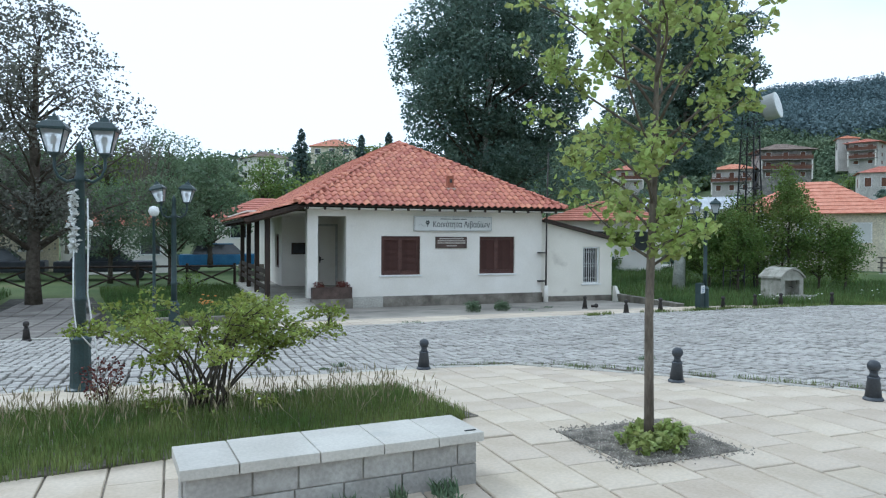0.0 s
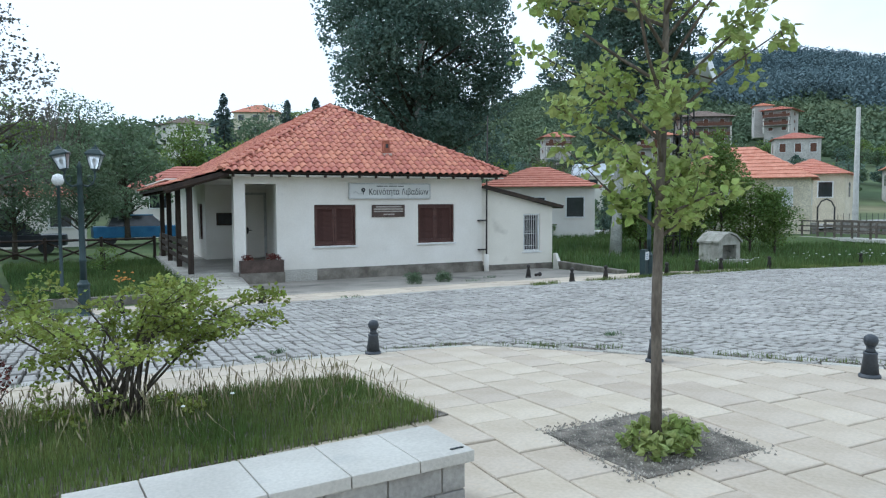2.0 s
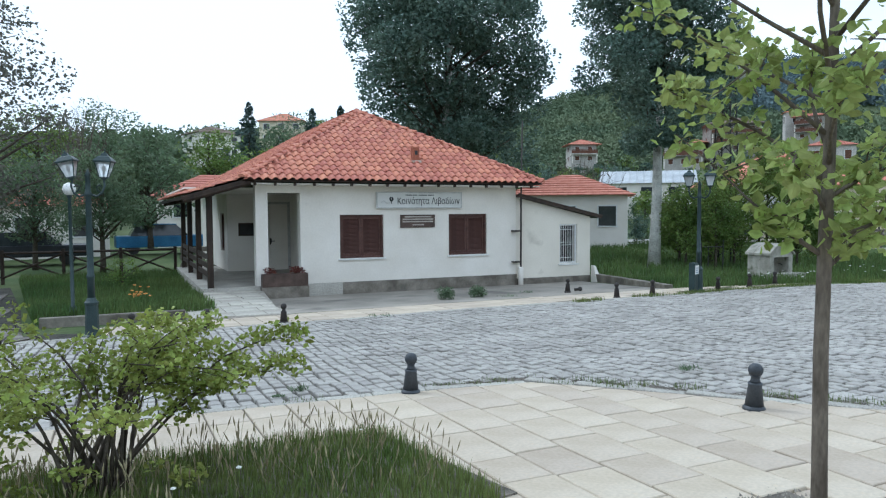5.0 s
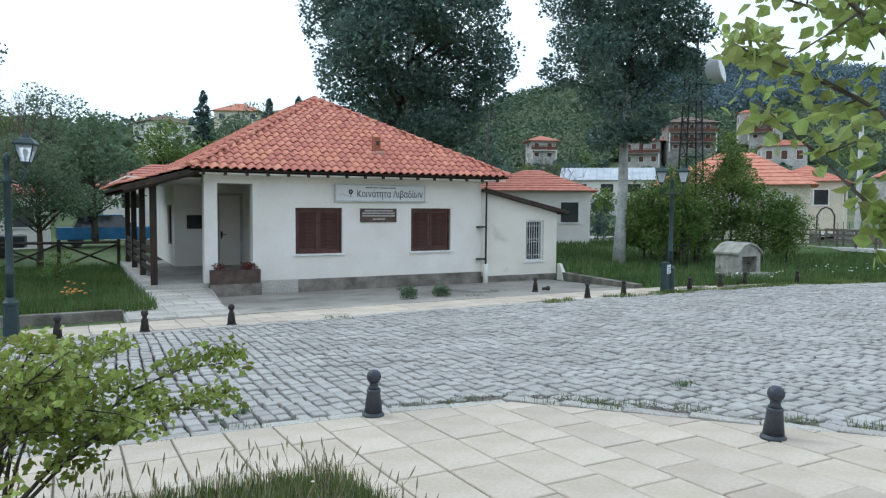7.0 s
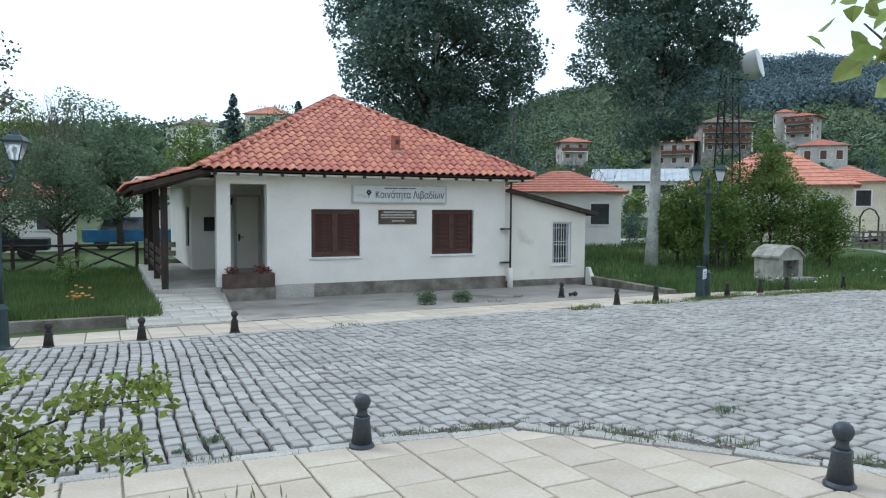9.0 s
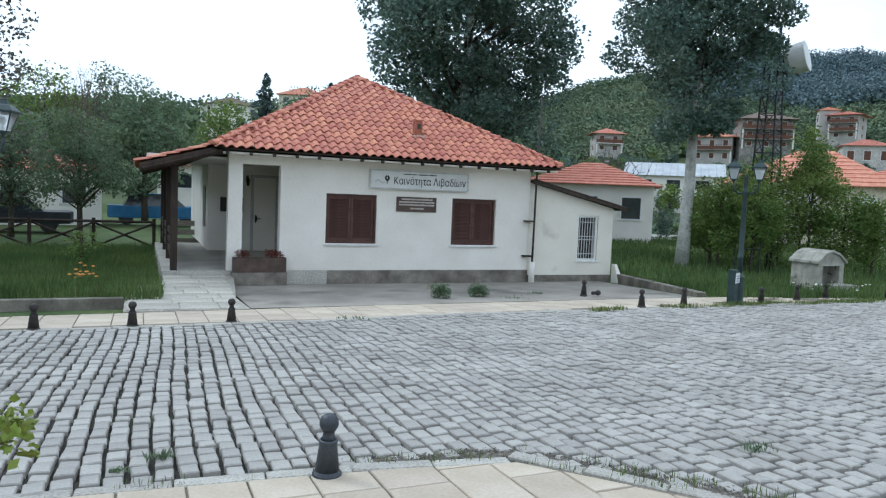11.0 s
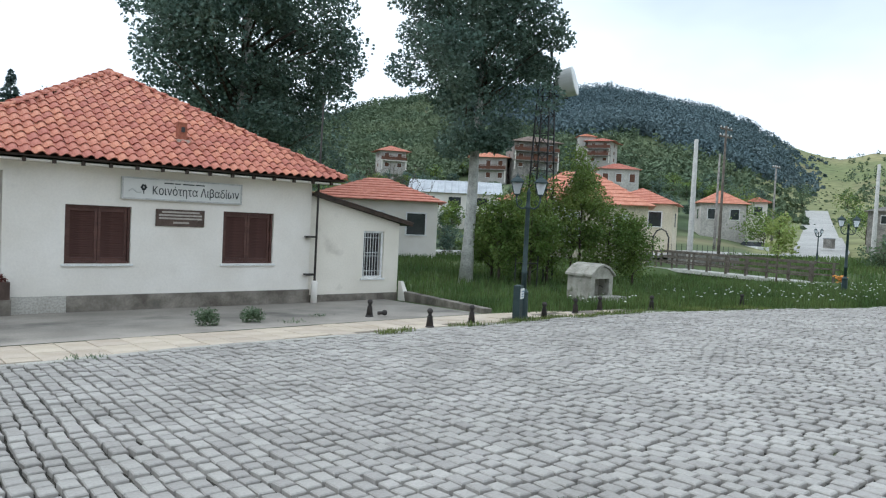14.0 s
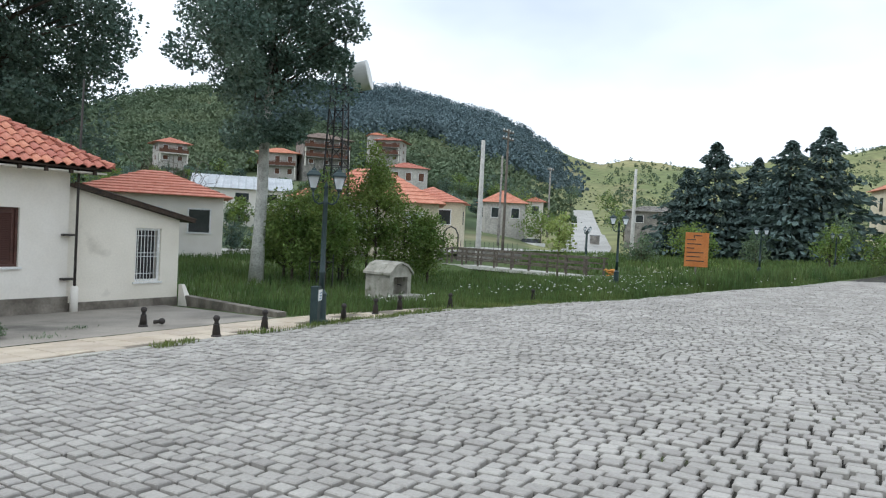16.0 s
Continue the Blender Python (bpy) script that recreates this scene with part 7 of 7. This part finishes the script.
def clip(poly, region):
    """poly cut to a convex region that runs clockwise."""
    out = poly
    for i in range(len(region)):
        (ax_, ay_), (bx_, by_) = region[i - 1], region[i]
        src, out = out, []
        for k in range(len(src)):
            p, q = src[k - 1], src[k]
            dp = (bx_ - ax_) * (p[1] - ay_) - (by_ - ay_) * (p[0] - ax_)
            dq = (bx_ - ax_) * (q[1] - ay_) - (by_ - ay_) * (q[0] - ax_)
            if (dp <= 0) != (dq <= 0):
                t = dp / (dp - dq)
                out.append((p[0] + (q[0] - p[0]) * t, p[1] + (q[1] - p[1]) * t))
            if dq <= 0:
                out.append(q)
        if len(out) < 3:
            return []
    return out


def cut_piece(poly, h, inset, mat):
    """A slab with an outline of its own, about its own middle."""
    cx, cy = sum(p[0] for p in poly) / len(poly), sum(p[1] for p in poly) / len(poly)
    n = len(poly)
    sh = Shape()
    for z, s in ((-h, 1.0), (-inset, 1.0), (0.0, 0.97)):
        sh.v.extend([((x - cx) * s, (y - cy) * s, z) for x, y in poly])
    for r in (0, n):
        sh.f.extend([(r + i, r + (i + 1) % n, r + n + (i + 1) % n, r + n + i) for i in range(n)])
    sh.f.append(tuple(range(2 * n, 3 * n)))
    return cx, cy, sh.mesh("slab", mat)


def lay_slabs(parent, region, avoid, course, l0, l1, keep, x0, x1, y0, y1, mat, mat_j, limit=300, gap=0.013):
    rest = Shape()
    rng = random.Random(5)
    cache = {}
    cu = x0
    while cu < x1:
        w = course * rng.choice((0.92, 1.0, 1.0, 1.12))
        v = y0 - rng.uniform(0, l1)
        while v < y1:
            ln = round(rng.uniform(l0, l1) / 0.06) * 0.06
            g = gap / 2
            quad = [(cu + g, v + g), (cu + w - g, v + g), (cu + w - g, v + ln - g), (cu + g, v + ln - g)]
            v += ln
            if any(all(inside(p, *c) for c in quad) for p in avoid):
                continue
            inner = [inside(region, *c) for c in quad]
            if not any(inner):
                continue
            if all(inner):
                key = (round(w, 3), ln)
                if key not in cache:
                    cache[key] = piece(w - gap, ln - gap, 0.035, 0.006, mat, "slab")
                cx, cy, me = cu + w / 2, v - ln / 2, cache[key]
            else:
                cut = clip(quad, region)
                if len(cut) < 3 or max(p[1] for p in cut) - min(p[1] for p in cut) < 0.05:
                    continue
                cx, cy, me = cut_piece(cut, 0.035, 0.006, mat)
            tilt = math.degrees(-0.04) if 4.5 < cy < 20 else 0
            m = pose(cx, cy, ground_z(cx, cy) + rng.uniform(-0.003, 0.003), tilt + rng.uniform(-.15, .15), rng.uniform(-.2, .2), rng.uniform(-.2, .2))
            if limit > 0 and keep(cx, cy):
                part("slab", me, None, parent, m=m)
                limit -= 1
            else:
                n = len(rest.v)
                rest.v.extend([tuple(m @ q.co) for q in me.vertices])
                rest.f.extend([tuple(n + i for i in f.vertices) for f in me.polygons])
        cu += w
    if rest.v:
        tagged(part("slab_field", rest, mat_j, parent), kind="stuff")


lay_slabs(plaza, PLAZA, [BED, PIT], 0.35, 0.42, 0.66, lambda x, y: 0.6 < x < 6.6 and 2.6 < y < 8, -7.0, 9.0, -3.0, 8.0, M_SLAB, M_SLAB_J)
lay_slabs(strip, STRIP[::-1], [], 0.40, 0.60, 0.78, lambda x, y: 0 < x < 9, -8.0, 17.0, 13.5, 15.6, M_SLAB, M_SLAB_J, limit=120)

lay_slabs(park_path, [(-4.6, 26.0), (-2.2, 26.0), (-0.75, 14.9), (0.25, 14.4), (0.25, 13.65), (-3.6, 13.65)], [], 0.5, 0.45, 0.95, lambda x, y: y < 19, -5.0, 0.4, 13.6, 26.0, M_PATH, M_PATH_J, limit=80, gap=0.03)
COB_LEN = (0.125, 0.142, 0.155, 0.168, 0.185)
# flags of the porch path, laid on its bed
rp2 = random.Random(23)
flag_y = 15.17
while flag_y < 19.35:
    dy = rp2.uniform(0.36, 0.62)
    lo, hi = (1.88 if flag_y < 17.6 else 2.5), 3.62 + 0.06 * (flag_y - 16.3)
    flag_x = lo
    while flag_x < hi - 0.12:
        dx = min(rp2.uniform(0.34, 0.8), hi - flag_x)
        part("flagstone", piece(dx - 0.022, dy - 0.022, 0.03, 0.007, M_FLAG, "flagstone"), None, bpy.data.objects["porch_path"],
             m=pose(flag_x + dx / 2, flag_y + dy / 2, -0.388 + rp2.uniform(-.004, .004), rp2.uniform(-.4, .4), rp2.uniform(-.4, .4), rp2.uniform(-2, 2)))
        flag_x += dx
    flag_y += dy
cob_me = [piece(0.107, ln - 0.012, 0.07, 0.008, M_COBBLE, "cobblestone") for ln in COB_LEN]


def lay_cobbles():
    rest = Shape()
    rng = random.Random(3)
    limit = 300
    x = -8.0
    while x < 44.0:
        w = 0.1305
        y = -3.0 + rng.uniform(0, 0.2)
        while y < 14.1:
            me = rng.choice(cob_me)
            ln = COB_LEN[cob_me.index(me)]
            cy = y + ln / 2
            cx = x + 0.10 * math.sin(cy * 0.55 + 0.4 * math.sin(x * 0.3))
            y += ln + rng.uniform(0.012, 0.028)
            if cx > 9 and cy < 3.2:
                continue
            if not inside(ROAD, cx, cy):
                continue
            m = Matrix.LocRotScale((cx + rng.uniform(-.008, .008), cy, ground_z(cx, cy) + rng.uniform(-.009, .009) + 0.006 * math.sin(cx * 1.3) * math.sin(cy * 1.1)),
                                   Euler((rng.uniform(-.045, .045) - 0.04, rng.uniform(-.05, .05), rng.uniform(-.07, .07))), (rng.uniform(.88, 1.07), rng.uniform(.95, 1.03), 1))
            if limit > 0 and 1.2 < cx < 5.6 and 7.7 < cy < 9.4:
                part("cobblestone", me, None, road, m=m)
                limit -= 1
            else:
                n = len(rest.v)
                rest.v.extend([tuple(m @ q.co) for q in me.vertices])
                rest.f.extend([tuple(n + i for i in f.vertices) for f in list(me.polygons)[:9]])
        x += w
    tagged(part("cobble_field", rest, M_COBBLE_J, road), kind="stuff")


lay_cobbles()
